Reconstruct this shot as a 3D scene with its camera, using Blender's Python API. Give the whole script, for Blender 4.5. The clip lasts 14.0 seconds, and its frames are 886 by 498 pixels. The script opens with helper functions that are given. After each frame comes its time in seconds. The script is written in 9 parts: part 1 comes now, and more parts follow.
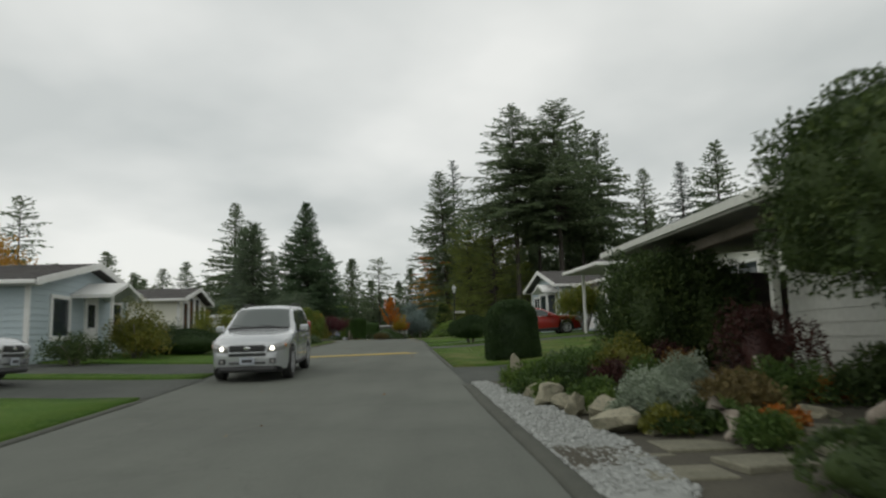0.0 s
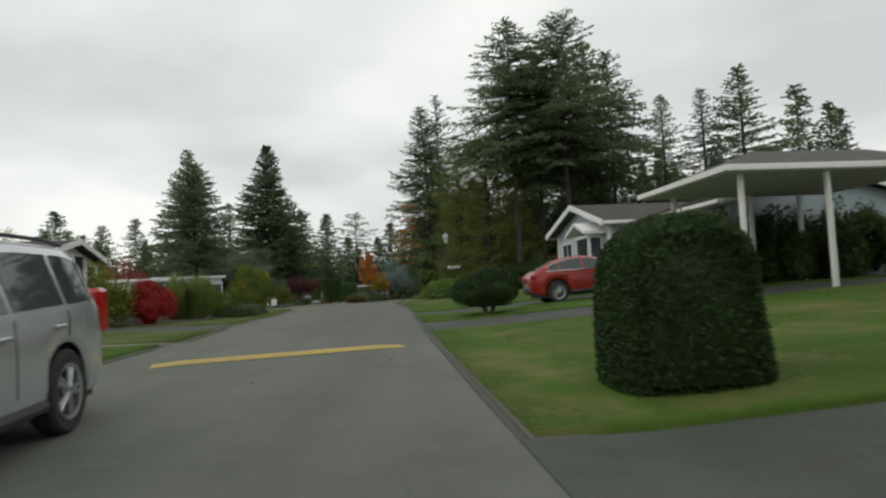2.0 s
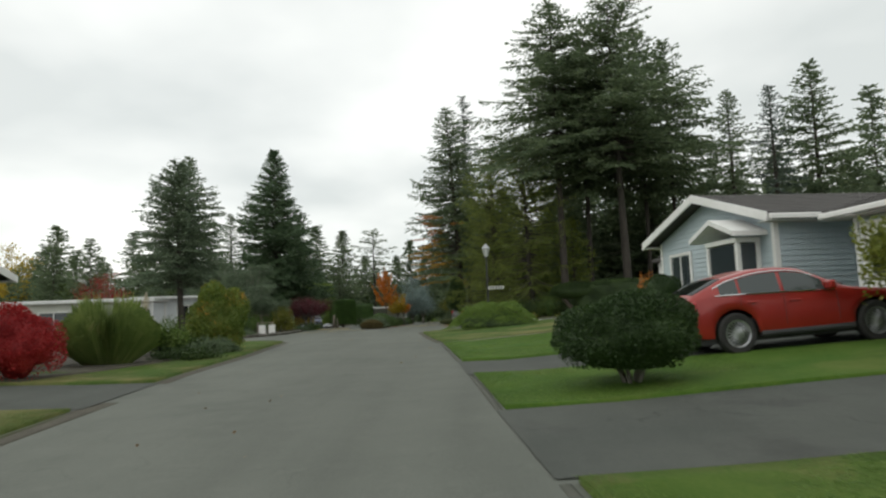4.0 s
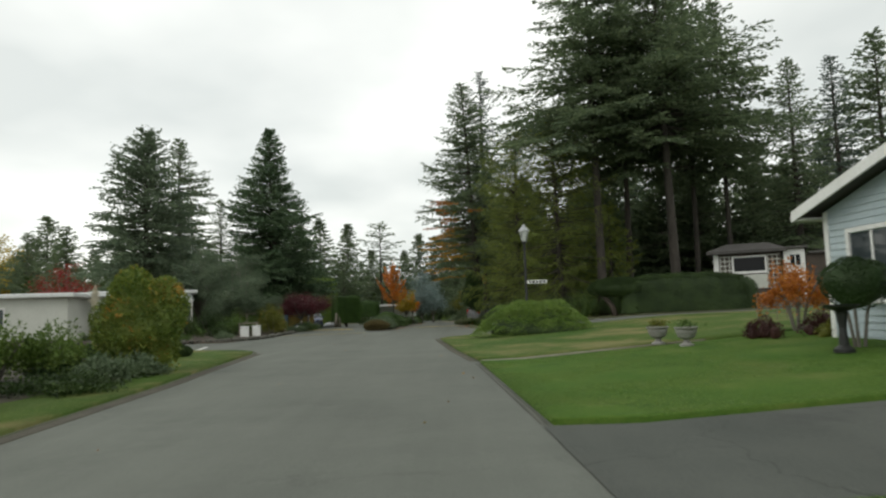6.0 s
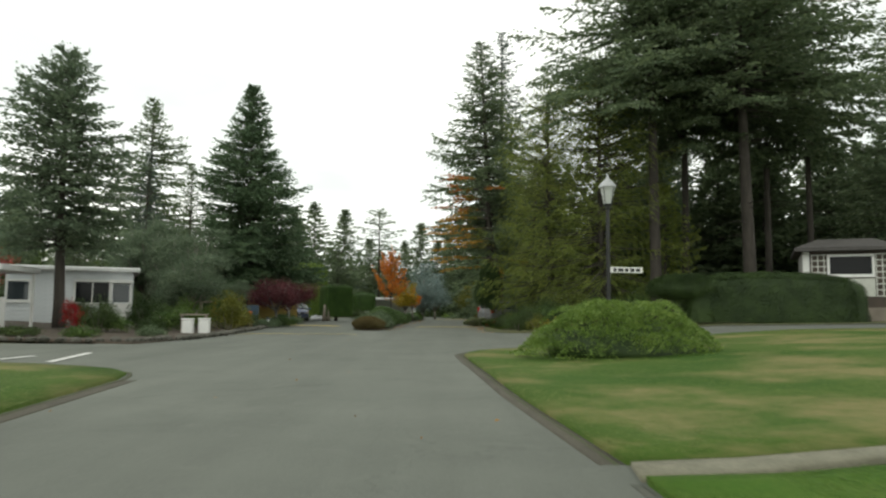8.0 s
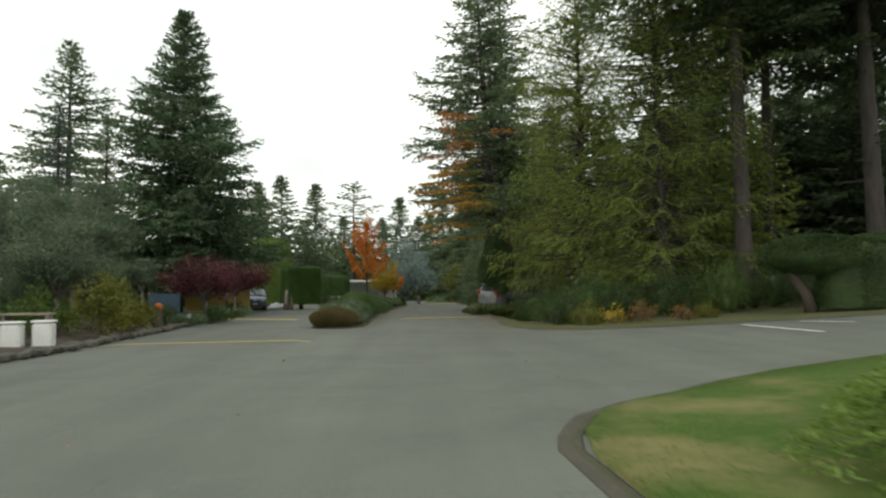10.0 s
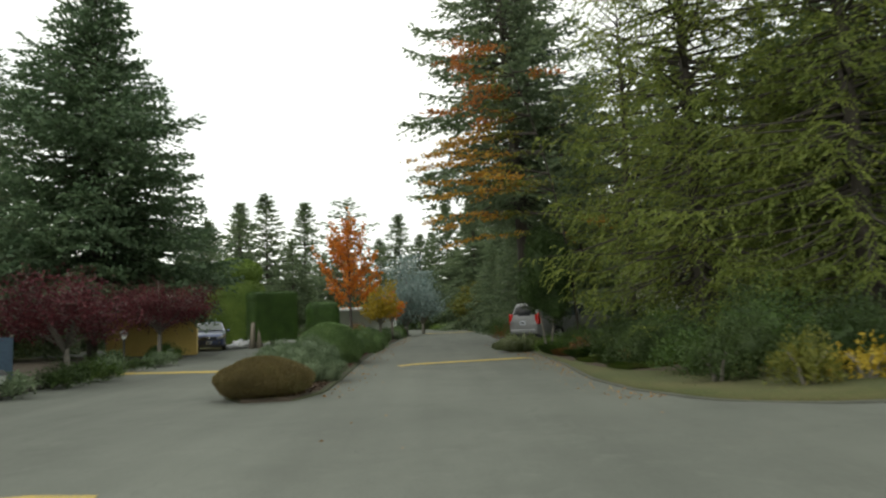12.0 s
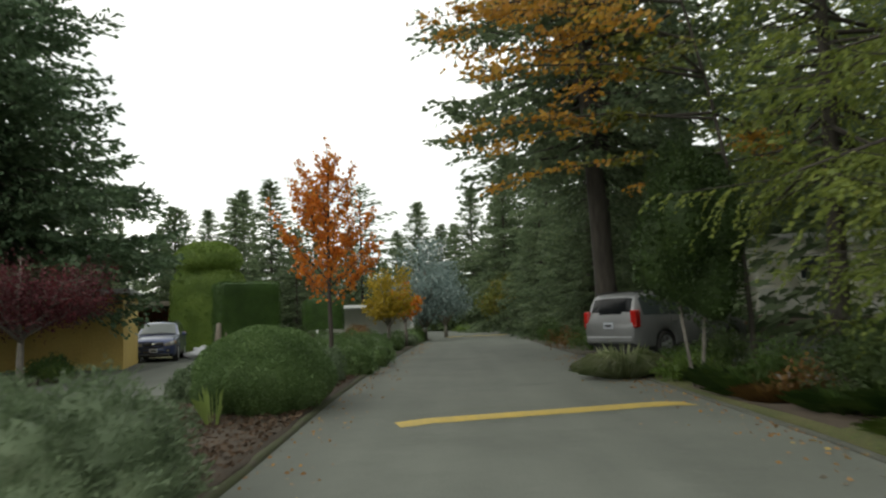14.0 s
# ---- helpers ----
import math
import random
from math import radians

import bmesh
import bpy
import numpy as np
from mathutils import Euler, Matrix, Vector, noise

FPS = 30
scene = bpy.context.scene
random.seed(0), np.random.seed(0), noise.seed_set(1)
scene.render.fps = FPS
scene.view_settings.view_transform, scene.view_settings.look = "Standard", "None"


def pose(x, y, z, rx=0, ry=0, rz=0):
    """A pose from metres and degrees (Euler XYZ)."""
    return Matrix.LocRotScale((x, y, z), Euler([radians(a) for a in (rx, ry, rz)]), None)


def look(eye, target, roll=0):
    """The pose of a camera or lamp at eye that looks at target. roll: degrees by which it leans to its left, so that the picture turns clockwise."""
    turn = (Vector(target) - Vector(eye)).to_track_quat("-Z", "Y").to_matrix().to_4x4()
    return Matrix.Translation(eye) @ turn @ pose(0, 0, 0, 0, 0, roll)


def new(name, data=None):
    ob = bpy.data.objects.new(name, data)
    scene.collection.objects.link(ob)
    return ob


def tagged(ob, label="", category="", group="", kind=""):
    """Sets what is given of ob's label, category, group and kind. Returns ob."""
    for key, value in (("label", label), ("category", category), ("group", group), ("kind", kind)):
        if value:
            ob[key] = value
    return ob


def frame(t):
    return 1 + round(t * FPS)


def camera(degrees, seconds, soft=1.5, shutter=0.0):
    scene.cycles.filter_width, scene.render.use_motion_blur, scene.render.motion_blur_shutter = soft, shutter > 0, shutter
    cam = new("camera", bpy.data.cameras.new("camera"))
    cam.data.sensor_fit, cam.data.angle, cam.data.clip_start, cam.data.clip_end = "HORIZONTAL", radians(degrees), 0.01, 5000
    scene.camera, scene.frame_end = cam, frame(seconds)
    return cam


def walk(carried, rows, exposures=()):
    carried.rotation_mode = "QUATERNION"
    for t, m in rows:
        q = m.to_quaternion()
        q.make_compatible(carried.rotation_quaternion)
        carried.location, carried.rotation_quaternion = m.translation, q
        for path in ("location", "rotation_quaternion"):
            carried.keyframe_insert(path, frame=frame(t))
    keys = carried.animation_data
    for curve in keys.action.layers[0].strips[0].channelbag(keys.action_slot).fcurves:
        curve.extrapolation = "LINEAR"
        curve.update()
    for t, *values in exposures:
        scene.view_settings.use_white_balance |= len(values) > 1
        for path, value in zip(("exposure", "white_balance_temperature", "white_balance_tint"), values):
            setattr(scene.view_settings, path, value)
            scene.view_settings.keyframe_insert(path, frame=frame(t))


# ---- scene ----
cam = camera(64.2, 14.0, soft=2.3, shutter=0.35)
METRES, EYE, TILT, LEAN, TURN = 77.0, 1.3, 0.0, 0.0, 0.0
ROWS = [
    (0.0, 0.0, 0.0, 0.0, 0.2, 7.28, 1.57),
    (0.5, -0.0021, 0.0428, 0.0009, -1.36, 7.22, 0.56),
    (1.0, -0.0035, 0.0848, 0.002, -2.41, 7.5, -0.05),
    (1.5, -0.0054, 0.1263, 0.0033, -1.64, 6.09, 0.29),
    (2.0, -0.0072, 0.1668, 0.0046, -1.3, 3.82, 2.9),
    (2.5, -0.0095, 0.2043, 0.0062, -0.51, 5.34, 3.2),
    (3.0, -0.0127, 0.2384, 0.0079, -2.15, 5.58, 2.77),
    (3.5, -0.0154, 0.2686, 0.0091, -0.43, 5.61, 2.72),
    (6.0, -0.0264, 0.4001, 0.0129, 0.68, 5.4, 1.89),
    (6.5, -0.0289, 0.4293, 0.0134, -0.61, 4.99, 1.24),
    (7.0, -0.0315, 0.462, 0.0136, -0.04, 3.84, 1.05),
    (7.5, -0.0342, 0.497, 0.0143, 0.89, 5.22, -0.44),
    (10.0, -0.0488, 0.6884, 0.0175, -1.36, 3.55, 0.59),
    (10.5, -0.0504, 0.7285, 0.0178, -0.91, 3.84, 0.42),
    (11.0, -0.0512, 0.7697, 0.0179, -0.42, 4.85, 0.53),
    (11.5, -0.0521, 0.8118, 0.0181, -1.57, 5.57, 0.82),
    (12.0, -0.053, 0.8522, 0.0184, -1.17, 5.68, 2.39),
    (12.5, -0.0542, 0.891, 0.0186, -1.21, 6.67, 1.62),
    (13.0, -0.0553, 0.928, 0.0185, -1.23, 6.44, 1.32),
    (13.5, -0.0561, 0.964, 0.0186, -0.68, 5.58, 2.3),
    (14.0, -0.0555, 0.9978, 0.0187, 0.53, 5.75, 2.24),
]
EXPOSURES = [(0.0, -0.35, 6500, 8), (1.5, -0.35, 6500, 8), (2.2, -0.05, 6500, 8), (3.0, 0.08, 6500, 8), (6.0, 0.12, 6550, 7), (7.0, 0.24, 6620, 5), (7.5, 0.46, 6650, 4), (10.0, 0.45, 6700, 5), (11.0, 0.6, 6700, 5), (12.5, 0.6, 6700, 5), (14.0, 0.5, 6650, 6)]
walk(cam, [(t, pose(0, 0, EYE, TILT, LEAN, TURN) @ pose(METRES * x, METRES * y, METRES * z, 90 + pitch, roll, yaw)) for t, x, y, z, yaw, pitch, roll in ROWS], EXPOSURES)

# ---- world and sun: a bright overcast sky ----
world = bpy.data.worlds.new("overcast_sky")
scene.world = world
world.use_nodes = True
wn, wl = world.node_tree.nodes, world.node_tree.links
wn.clear()
w_out = wn.new("ShaderNodeOutputWorld")
w_bg = wn.new("ShaderNodeBackground")
w_sky = wn.new("ShaderNodeTexSky")
w_sky.sky_type = "NISHITA"
w_sky.sun_disc = False
w_sky.sun_elevation, w_sky.sun_rotation = radians(32), radians(-55)
w_skyscale = wn.new("ShaderNodeVectorMath")
w_skyscale.operation = "SCALE"
w_skyscale.inputs["Scale"].default_value = 0.1
w_co = wn.new("ShaderNodeTexCoord")
w_sep = wn.new("ShaderNodeSeparateXYZ")
w_up = wn.new("ShaderNodeMath")
w_up.operation = "ADD"
w_up.inputs[1].default_value = 0.22
w_max = wn.new("ShaderNodeMath")
w_max.operation = "MAXIMUM"
w_max.inputs[1].default_value = 0.08
w_div = wn.new("ShaderNodeVectorMath")
w_div.operation = "DIVIDE"
w_comb = wn.new("ShaderNodeCombineXYZ")
w_comb.inputs["Z"].default_value = 1.0
w_map = wn.new("ShaderNodeMapping")
w_map.inputs["Scale"].default_value = (0.85, 0.8, 0.0)
w_noise = wn.new("ShaderNodeTexNoise")
w_noise.inputs["Scale"].default_value = 1.15
w_noise.inputs["Detail"].default_value = 5.0
w_noise.inputs["Roughness"].default_value = 0.42
w_ramp = wn.new("ShaderNodeValToRGB")
w_ramp.color_ramp.elements[0].position = 0.38
w_ramp.color_ramp.elements[0].color = (0.605, 0.628, 0.615, 1)
w_ramp.color_ramp.elements[1].position = 0.61
w_ramp.color_ramp.elements[1].color = (0.92, 0.92, 0.89, 1)
w_mix = wn.new("ShaderNodeMix")
w_mix.data_type = "RGBA"
w_mix.inputs["Factor"].default_value = 0.93
wl.new(w_co.outputs["Generated"], w_sep.inputs[0])
wl.new(w_sep.outputs["Z"], w_up.inputs[0])
wl.new(w_up.outputs[0], w_max.inputs[0])
wl.new(w_max.outputs[0], w_comb.inputs["X"])
wl.new(w_max.outputs[0], w_comb.inputs["Y"])
wl.new(w_co.outputs["Generated"], w_div.inputs[0])
wl.new(w_comb.outputs[0], w_div.inputs[1])
wl.new(w_div.outputs[0], w_map.inputs["Vector"])
wl.new(w_map.outputs[0], w_noise.inputs["Vector"])
wl.new(w_noise.outputs["Fac"], w_ramp.inputs[0])
wl.new(w_sky.outputs[0], w_skyscale.inputs[0])
wl.new(w_skyscale.outputs[0], w_mix.inputs[6])
wl.new(w_ramp.outputs[0], w_mix.inputs[7])
wl.new(w_mix.outputs[2], w_bg.inputs["Color"])
w_bg.inputs["Strength"].default_value = 1.2
wl.new(w_bg.outputs[0], w_out.inputs[0])
sun_data = bpy.data.lights.new("sun", "SUN")
sun_data.energy, sun_data.angle, sun_data.color = 0.4, radians(25), (1.0, 0.96, 0.9)
sun = new("sun", sun_data)
sun.matrix_world = look((-40, -25, 32), (0, 0, 0))

# ---- materials ----
def mat(name, base, second=None, rough=0.7, metal=0.0, scale=3.0, fine=40.0, bump=0.0, island=0.0, objrand=0.0, coat=0.0, detail=4.0, spec=0.5, bumpscale=None, stretch=None):
    """A procedural material: two tones mixed by broad and fine noise, with relief."""
    m = bpy.data.materials.new(name)
    m.use_nodes = True
    n, l = m.node_tree.nodes, m.node_tree.links
    b = n["Principled BSDF"]
    b.inputs["Roughness"].default_value = rough
    b.inputs["Metallic"].default_value = metal
    b.inputs["Specular IOR Level"].default_value = spec
    b.inputs["Coat Weight"].default_value = coat
    b.inputs["Coat Roughness"].default_value = 0.08
    second = second or tuple(0.75 * c for c in base)
    co = n.new("ShaderNodeTexCoord")
    src = co.outputs["Object"]
    if stretch:
        mp = n.new("ShaderNodeMapping")
        mp.inputs["Scale"].default_value = stretch
        l.new(src, mp.inputs["Vector"])
        src = mp.outputs[0]
    big = n.new("ShaderNodeTexNoise")
    big.inputs["Scale"].default_value, big.inputs["Detail"].default_value = scale, detail
    small = n.new("ShaderNodeTexNoise")
    small.inputs["Scale"].default_value, small.inputs["Detail"].default_value = fine, 3.0
    l.new(src, big.inputs["Vector"])
    l.new(src, small.inputs["Vector"])
    add = n.new("ShaderNodeMath")
    add.operation = "MULTIPLY_ADD"
    add.inputs[1].default_value = 0.55
    l.new(small.outputs["Fac"], add.inputs[0])
    half = n.new("ShaderNodeMath")
    half.operation = "MULTIPLY"
    half.inputs[1].default_value = 0.45
    l.new(big.outputs["Fac"], half.inputs[0])
    l.new(half.outputs[0], add.inputs[2])
    rng = n.new("ShaderNodeMapRange")
    rng.inputs["From Min"].default_value, rng.inputs["From Max"].default_value = 0.36, 0.64
    l.new(add.outputs[0], rng.inputs["Value"])
    fac = rng.outputs[0]
    if island or objrand:
        src2 = n.new("ShaderNodeNewGeometry").outputs["Random Per Island"] if island else n.new("ShaderNodeObjectInfo").outputs["Random"]
        mixf = n.new("ShaderNodeMix")
        mixf.inputs["Factor"].default_value = island or objrand
        l.new(fac, mixf.inputs[2])
        l.new(src2, mixf.inputs[3])
        fac = mixf.outputs[0]
    mix = n.new("ShaderNodeMix")
    mix.data_type = "RGBA"
    mix.inputs[6].default_value = (*base, 1)
    mix.inputs[7].default_value = (*second, 1)
    l.new(fac, mix.inputs["Factor"])
    l.new(mix.outputs[2], b.inputs["Base Color"])
    if bump:
        bp = n.new("ShaderNodeBump")
        bp.inputs["Strength"].default_value = bump
        bp.inputs["Distance"].default_value = 0.01
        if bumpscale:
            nz = n.new("ShaderNodeTexNoise")
            nz.inputs["Scale"].default_value, nz.inputs["Detail"].default_value = bumpscale, 4.0
            l.new(src, nz.inputs["Vector"])
            l.new(nz.outputs["Fac"], bp.inputs["Height"])
        else:
            l.new(small.outputs["Fac"], bp.inputs["Height"])
        l.new(bp.outputs[0], b.inputs["Normal"])
    return m


def leafmat(name, a, c, third=None, rough=0.55, trans=0.25, clump=1.2):
    """Leaves: each leaf takes its own tone between two or three colours, with broad patches."""
    m = bpy.data.materials.new(name)
    m.use_nodes = True
    n, l = m.node_tree.nodes, m.node_tree.links
    b = n["Principled BSDF"]
    b.inputs["Roughness"].default_value = rough
    b.inputs["Specular IOR Level"].default_value = 0.35
    geo = n.new("ShaderNodeNewGeometry")
    co = n.new("ShaderNodeTexCoord")
    nz = n.new("ShaderNodeTexNoise")
    nz.inputs["Scale"].default_value, nz.inputs["Detail"].default_value = clump, 3.0
    l.new(co.outputs["Object"], nz.inputs["Vector"])
    add = n.new("ShaderNodeMath")
    add.operation = "MULTIPLY_ADD"
    add.inputs[1].default_value = 0.55
    l.new(geo.outputs["Random Per Island"], add.inputs[0])
    sub = n.new("ShaderNodeMapRange")
    sub.inputs["From Min"].default_value, sub.inputs["From Max"].default_value = 0.3, 0.7
    sub.inputs["To Max"].default_value = 0.45
    l.new(nz.outputs["Fac"], sub.inputs["Value"])
    l.new(sub.outputs[0], add.inputs[2])
    ramp = n.new("ShaderNodeValToRGB")
    r = ramp.color_ramp
    r.elements[0].position, r.elements[0].color = 0.1, (*a, 1)
    r.elements[1].position, r.elements[1].color = 0.75 if third else 0.95, (*c, 1)
    if third:
        e = r.elements.new(0.95)
        e.color = (*third, 1)
    l.new(add.outputs[0], ramp.inputs[0])
    l.new(ramp.outputs[0], b.inputs["Base Color"])
    tr = n.new("ShaderNodeBsdfTranslucent")
    l.new(ramp.outputs[0], tr.inputs["Color"])
    ms = n.new("ShaderNodeMixShader")
    ms.inputs[0].default_value = trans
    out = n["Material Output"]
    l.new(b.outputs[0], ms.inputs[1])
    l.new(tr.outputs[0], ms.inputs[2])
    l.new(ms.outputs[0], out.inputs["Surface"])
    return m


def glassmat(name, tint=(0.03, 0.035, 0.04), rough=0.04):
    """Dark window glass that mirrors the sky."""
    m = bpy.data.materials.new(name)
    m.use_nodes = True
    b = m.node_tree.nodes["Principled BSDF"]
    b.inputs["Base Color"].default_value = (*tint, 1)
    b.inputs["Roughness"].default_value = rough
    b.inputs["Specular IOR Level"].default_value = 0.6
    return m


def glow(name, colour, power):
    m = bpy.data.materials.new(name)
    m.use_nodes = True
    b = m.node_tree.nodes["Principled BSDF"]
    b.inputs["Base Color"].default_value = (*colour, 1)
    b.inputs["Emission Color"].default_value = (*colour, 1)
    b.inputs["Emission Strength"].default_value = power
    return m


def asphaltmat(name, base, second, crack=0.72):
    m = mat(name, base, second, rough=0.88, scale=0.5, fine=55, bump=0.8, spec=0.3)
    n, l = m.node_tree.nodes, m.node_tree.links
    b = n["Principled BSDF"]
    old = b.inputs["Base Color"].links[0].from_socket
    co = n.new("ShaderNodeTexCoord")
    # worn patches and long tyre lanes
    mp = n.new("ShaderNodeMapping")
    mp.inputs["Scale"].default_value = (0.9, 0.05, 1)
    nz = n.new("ShaderNodeTexNoise")
    nz.inputs["Scale"].default_value, nz.inputs["Detail"].default_value = 1.3, 5.0
    l.new(co.outputs["Object"], mp.inputs["Vector"])
    l.new(mp.outputs[0], nz.inputs["Vector"])
    rg = n.new("ShaderNodeMapRange")
    rg.inputs["From Min"].default_value, rg.inputs["From Max"].default_value = 0.3, 0.7
    rg.inputs["To Min"].default_value, rg.inputs["To Max"].default_value = 0.86, 1.10
    l.new(nz.outputs["Fac"], rg.inputs["Value"])
    sc = n.new("ShaderNodeVectorMath")
    sc.operation = "SCALE"
    l.new(old, sc.inputs[0])
    l.new(rg.outputs[0], sc.inputs["Scale"])
    # thin cracks
    vo = n.new("ShaderNodeTexVoronoi")
    vo.feature = "DISTANCE_TO_EDGE"
    vo.inputs["Scale"].default_value = 0.16
    wob = n.new("ShaderNodeTexNoise")
    wob.inputs["Scale"].default_value, wob.inputs["Detail"].default_value = 1.1, 4
    wa = n.new("ShaderNodeVectorMath")
    wa.operation = "MULTIPLY_ADD"
    wa.inputs[1].default_value = (1.6, 1.6, 0)
    l.new(co.outputs["Object"], wob.inputs["Vector"])
    l.new(wob.outputs["Color"], wa.inputs[0])
    l.new(co.outputs["Object"], wa.inputs[2])
    l.new(wa.outputs[0], vo.inputs["Vector"])
    cr = n.new("ShaderNodeMapRange")
    cr.inputs["From Min"].default_value, cr.inputs["From Max"].default_value = 0.0, 0.003
    cr.inputs["To Min"].default_value, cr.inputs["To Max"].default_value = crack, 1.0
    l.new(vo.outputs["Distance"], cr.inputs["Value"])
    sc2 = n.new("ShaderNodeVectorMath")
    sc2.operation = "SCALE"
    l.new(sc.outputs[0], sc2.inputs[0])
    l.new(cr.outputs[0], sc2.inputs["Scale"])
    l.new(sc2.outputs[0], b.inputs["Base Color"])
    return m


M_ASPHALT = asphaltmat("worn_asphalt", (0.110, 0.119, 0.102), (0.150, 0.160, 0.137), 0.85)
M_DRIVE = asphaltmat("driveway_asphalt", (0.058, 0.065, 0.057), (0.100, 0.106, 0.093), 0.6)
M_CONCRETE = mat("old_concrete", (0.30, 0.29, 0.26), (0.22, 0.21, 0.19), rough=0.9, scale=1.5, fine=60, bump=0.3)
M_KERB = mat("asphalt_kerb", (0.058, 0.062, 0.050), (0.092, 0.094, 0.076), rough=0.95, scale=3, fine=60, bump=0.6)
M_LAWN = mat("mown_grass", (0.046, 0.108, 0.014), (0.092, 0.145, 0.026), rough=0.9, scale=0.9, fine=34, bump=0.6, bumpscale=70, spec=0.12)
M_LAWN_DRY = mat("dry_mown_grass", (0.050, 0.100, 0.017), (0.098, 0.130, 0.034), rough=0.9, scale=0.7, fine=28, bump=0.6, bumpscale=70, spec=0.12)
def patches(m, colour, scale, lo, hi, amount):
    """Worn or dry patches with a shape of their own over a material."""
    n, l = m.node_tree.nodes, m.node_tree.links
    sock = n["Principled BSDF"].inputs["Base Color"]
    old = sock.links[0].from_socket
    co = n.new("ShaderNodeTexCoord")
    nz = n.new("ShaderNodeTexNoise")
    nz.inputs["Scale"].default_value, nz.inputs["Detail"].default_value = scale, 6.0
    nz.inputs["Roughness"].default_value = 0.65
    l.new(co.outputs["Object"], nz.inputs["Vector"])
    rg = n.new("ShaderNodeMapRange")
    rg.inputs["From Min"].default_value, rg.inputs["From Max"].default_value = lo, hi
    rg.inputs["To Max"].default_value = amount
    l.new(nz.outputs["Fac"], rg.inputs["Value"])
    mx = n.new("ShaderNodeMix")
    mx.data_type = "RGBA"
    mx.inputs[7].default_value = (*colour, 1)
    l.new(rg.outputs[0], mx.inputs["Factor"])
    l.new(old, mx.inputs[6])
    l.new(mx.outputs[2], sock)


patches(M_LAWN, (0.034, 0.082, 0.011), 8.0, 0.50, 0.66, 0.45)
patches(M_LAWN_DRY, (0.036, 0.074, 0.013), 7.0, 0.50, 0.66, 0.45)
patches(M_LAWN, (0.130, 0.150, 0.045), 0.45, 0.54, 0.70, 0.6)
patches(M_LAWN, (0.026, 0.068, 0.010), 0.8, 0.56, 0.68, 0.55)
patches(M_ASPHALT, (0.092, 0.100, 0.085), 0.55, 0.52, 0.70, 0.55)
patches(M_ASPHALT, (0.165, 0.172, 0.150), 3.2, 0.56, 0.72, 0.40)
M_LAWN_TIRED = mat("tired_mown_grass", (0.048, 0.100, 0.014), (0.092, 0.135, 0.028), rough=0.9, scale=0.9, fine=34, bump=0.6, bumpscale=70, spec=0.12)
patches(M_LAWN_TIRED, (0.036, 0.078, 0.012), 0.9, 0.54, 0.66, 0.6)
patches(M_LAWN_TIRED, (0.180, 0.160, 0.068), 0.55, 0.49, 0.64, 0.7)
patches(M_LAWN_DRY, (0.215, 0.185, 0.085), 0.35, 0.48, 0.62, 0.75)
patches(M_LAWN_DRY, (0.036, 0.084, 0.013), 0.3, 0.50, 0.62, 0.75)
patches(M_DRIVE, (0.050, 0.052, 0.048), 0.6, 0.55, 0.65, 0.6)
M_BLADE = leafmat("grass_blades", (0.085, 0.185, 0.026), (0.150, 0.240, 0.043), (0.21, 0.25, 0.072), clump=0.4, trans=0.5)
M_BLADE_DRY = leafmat("dry_grass_blades", (0.085, 0.160, 0.026), (0.160, 0.195, 0.054), (0.27, 0.25, 0.105), clump=0.4, trans=0.5)
M_SOIL = mat("garden_soil", (0.046, 0.042, 0.030), (0.086, 0.078, 0.056), rough=0.95, scale=2, fine=30, bump=1.0)
M_MULCH = mat("bark_mulch", (0.040, 0.031, 0.022), (0.080, 0.060, 0.042), rough=0.95, scale=2, fine=36, bump=1.0)
M_MOSSKERB = mat("mossy_kerb", (0.045, 0.062, 0.016), (0.060, 0.052, 0.036), rough=0.95, scale=3, fine=24, bump=0.8)
M_WILD = mat("rough_ground", (0.055, 0.070, 0.025), (0.120, 0.105, 0.050), rough=0.95, scale=0.3, fine=8, bump=0.8)
M_PEBBLE = mat("white_stones", (0.39, 0.405, 0.385), (0.20, 0.21, 0.195), rough=0.8, scale=20, fine=80, island=0.7)
M_VERGE = mat("leafy_verge", (0.045, 0.062, 0.016), (0.102, 0.092, 0.037), rough=0.95, scale=0.9, fine=26, bump=0.9)
M_EDGESTONE = mat("dark_edging_stone", (0.115, 0.108, 0.090), (0.050, 0.052, 0.040), rough=0.95, scale=3, fine=22, bump=0.9, objrand=0.4)
M_ROCK = mat("boulder_stone", (0.37, 0.345, 0.25), (0.18, 0.172, 0.13), rough=0.95, scale=3.5, fine=26, bump=1.0, objrand=0.25, spec=0.2)
patches(M_ROCK, (0.13, 0.14, 0.09), 5.0, 0.52, 0.66, 0.6)
M_DRIFT = mat("driftwood", (0.42, 0.38, 0.32), (0.22, 0.18, 0.14), rough=0.85, scale=4, fine=30, bump=0.6, stretch=(1, 6, 6))
M_YELLOW = mat("worn_yellow_paint", (0.50, 0.345, 0.055), (0.31, 0.25, 0.085), rough=0.75, scale=1.6, fine=24, bump=0.3)
M_WHITELINE = mat("worn_white_paint", (0.72, 0.72, 0.69), (0.45, 0.45, 0.43), rough=0.8, scale=3, fine=30)
M_WHITE = mat("white_paint", (0.80, 0.80, 0.78), (0.70, 0.70, 0.67), rough=0.5, scale=2, fine=15)
M_OFFWHITE = mat("weathered_white_siding", (0.63, 0.64, 0.58), (0.53, 0.54, 0.485), rough=0.6, scale=1.5, fine=12, objrand=0.2)
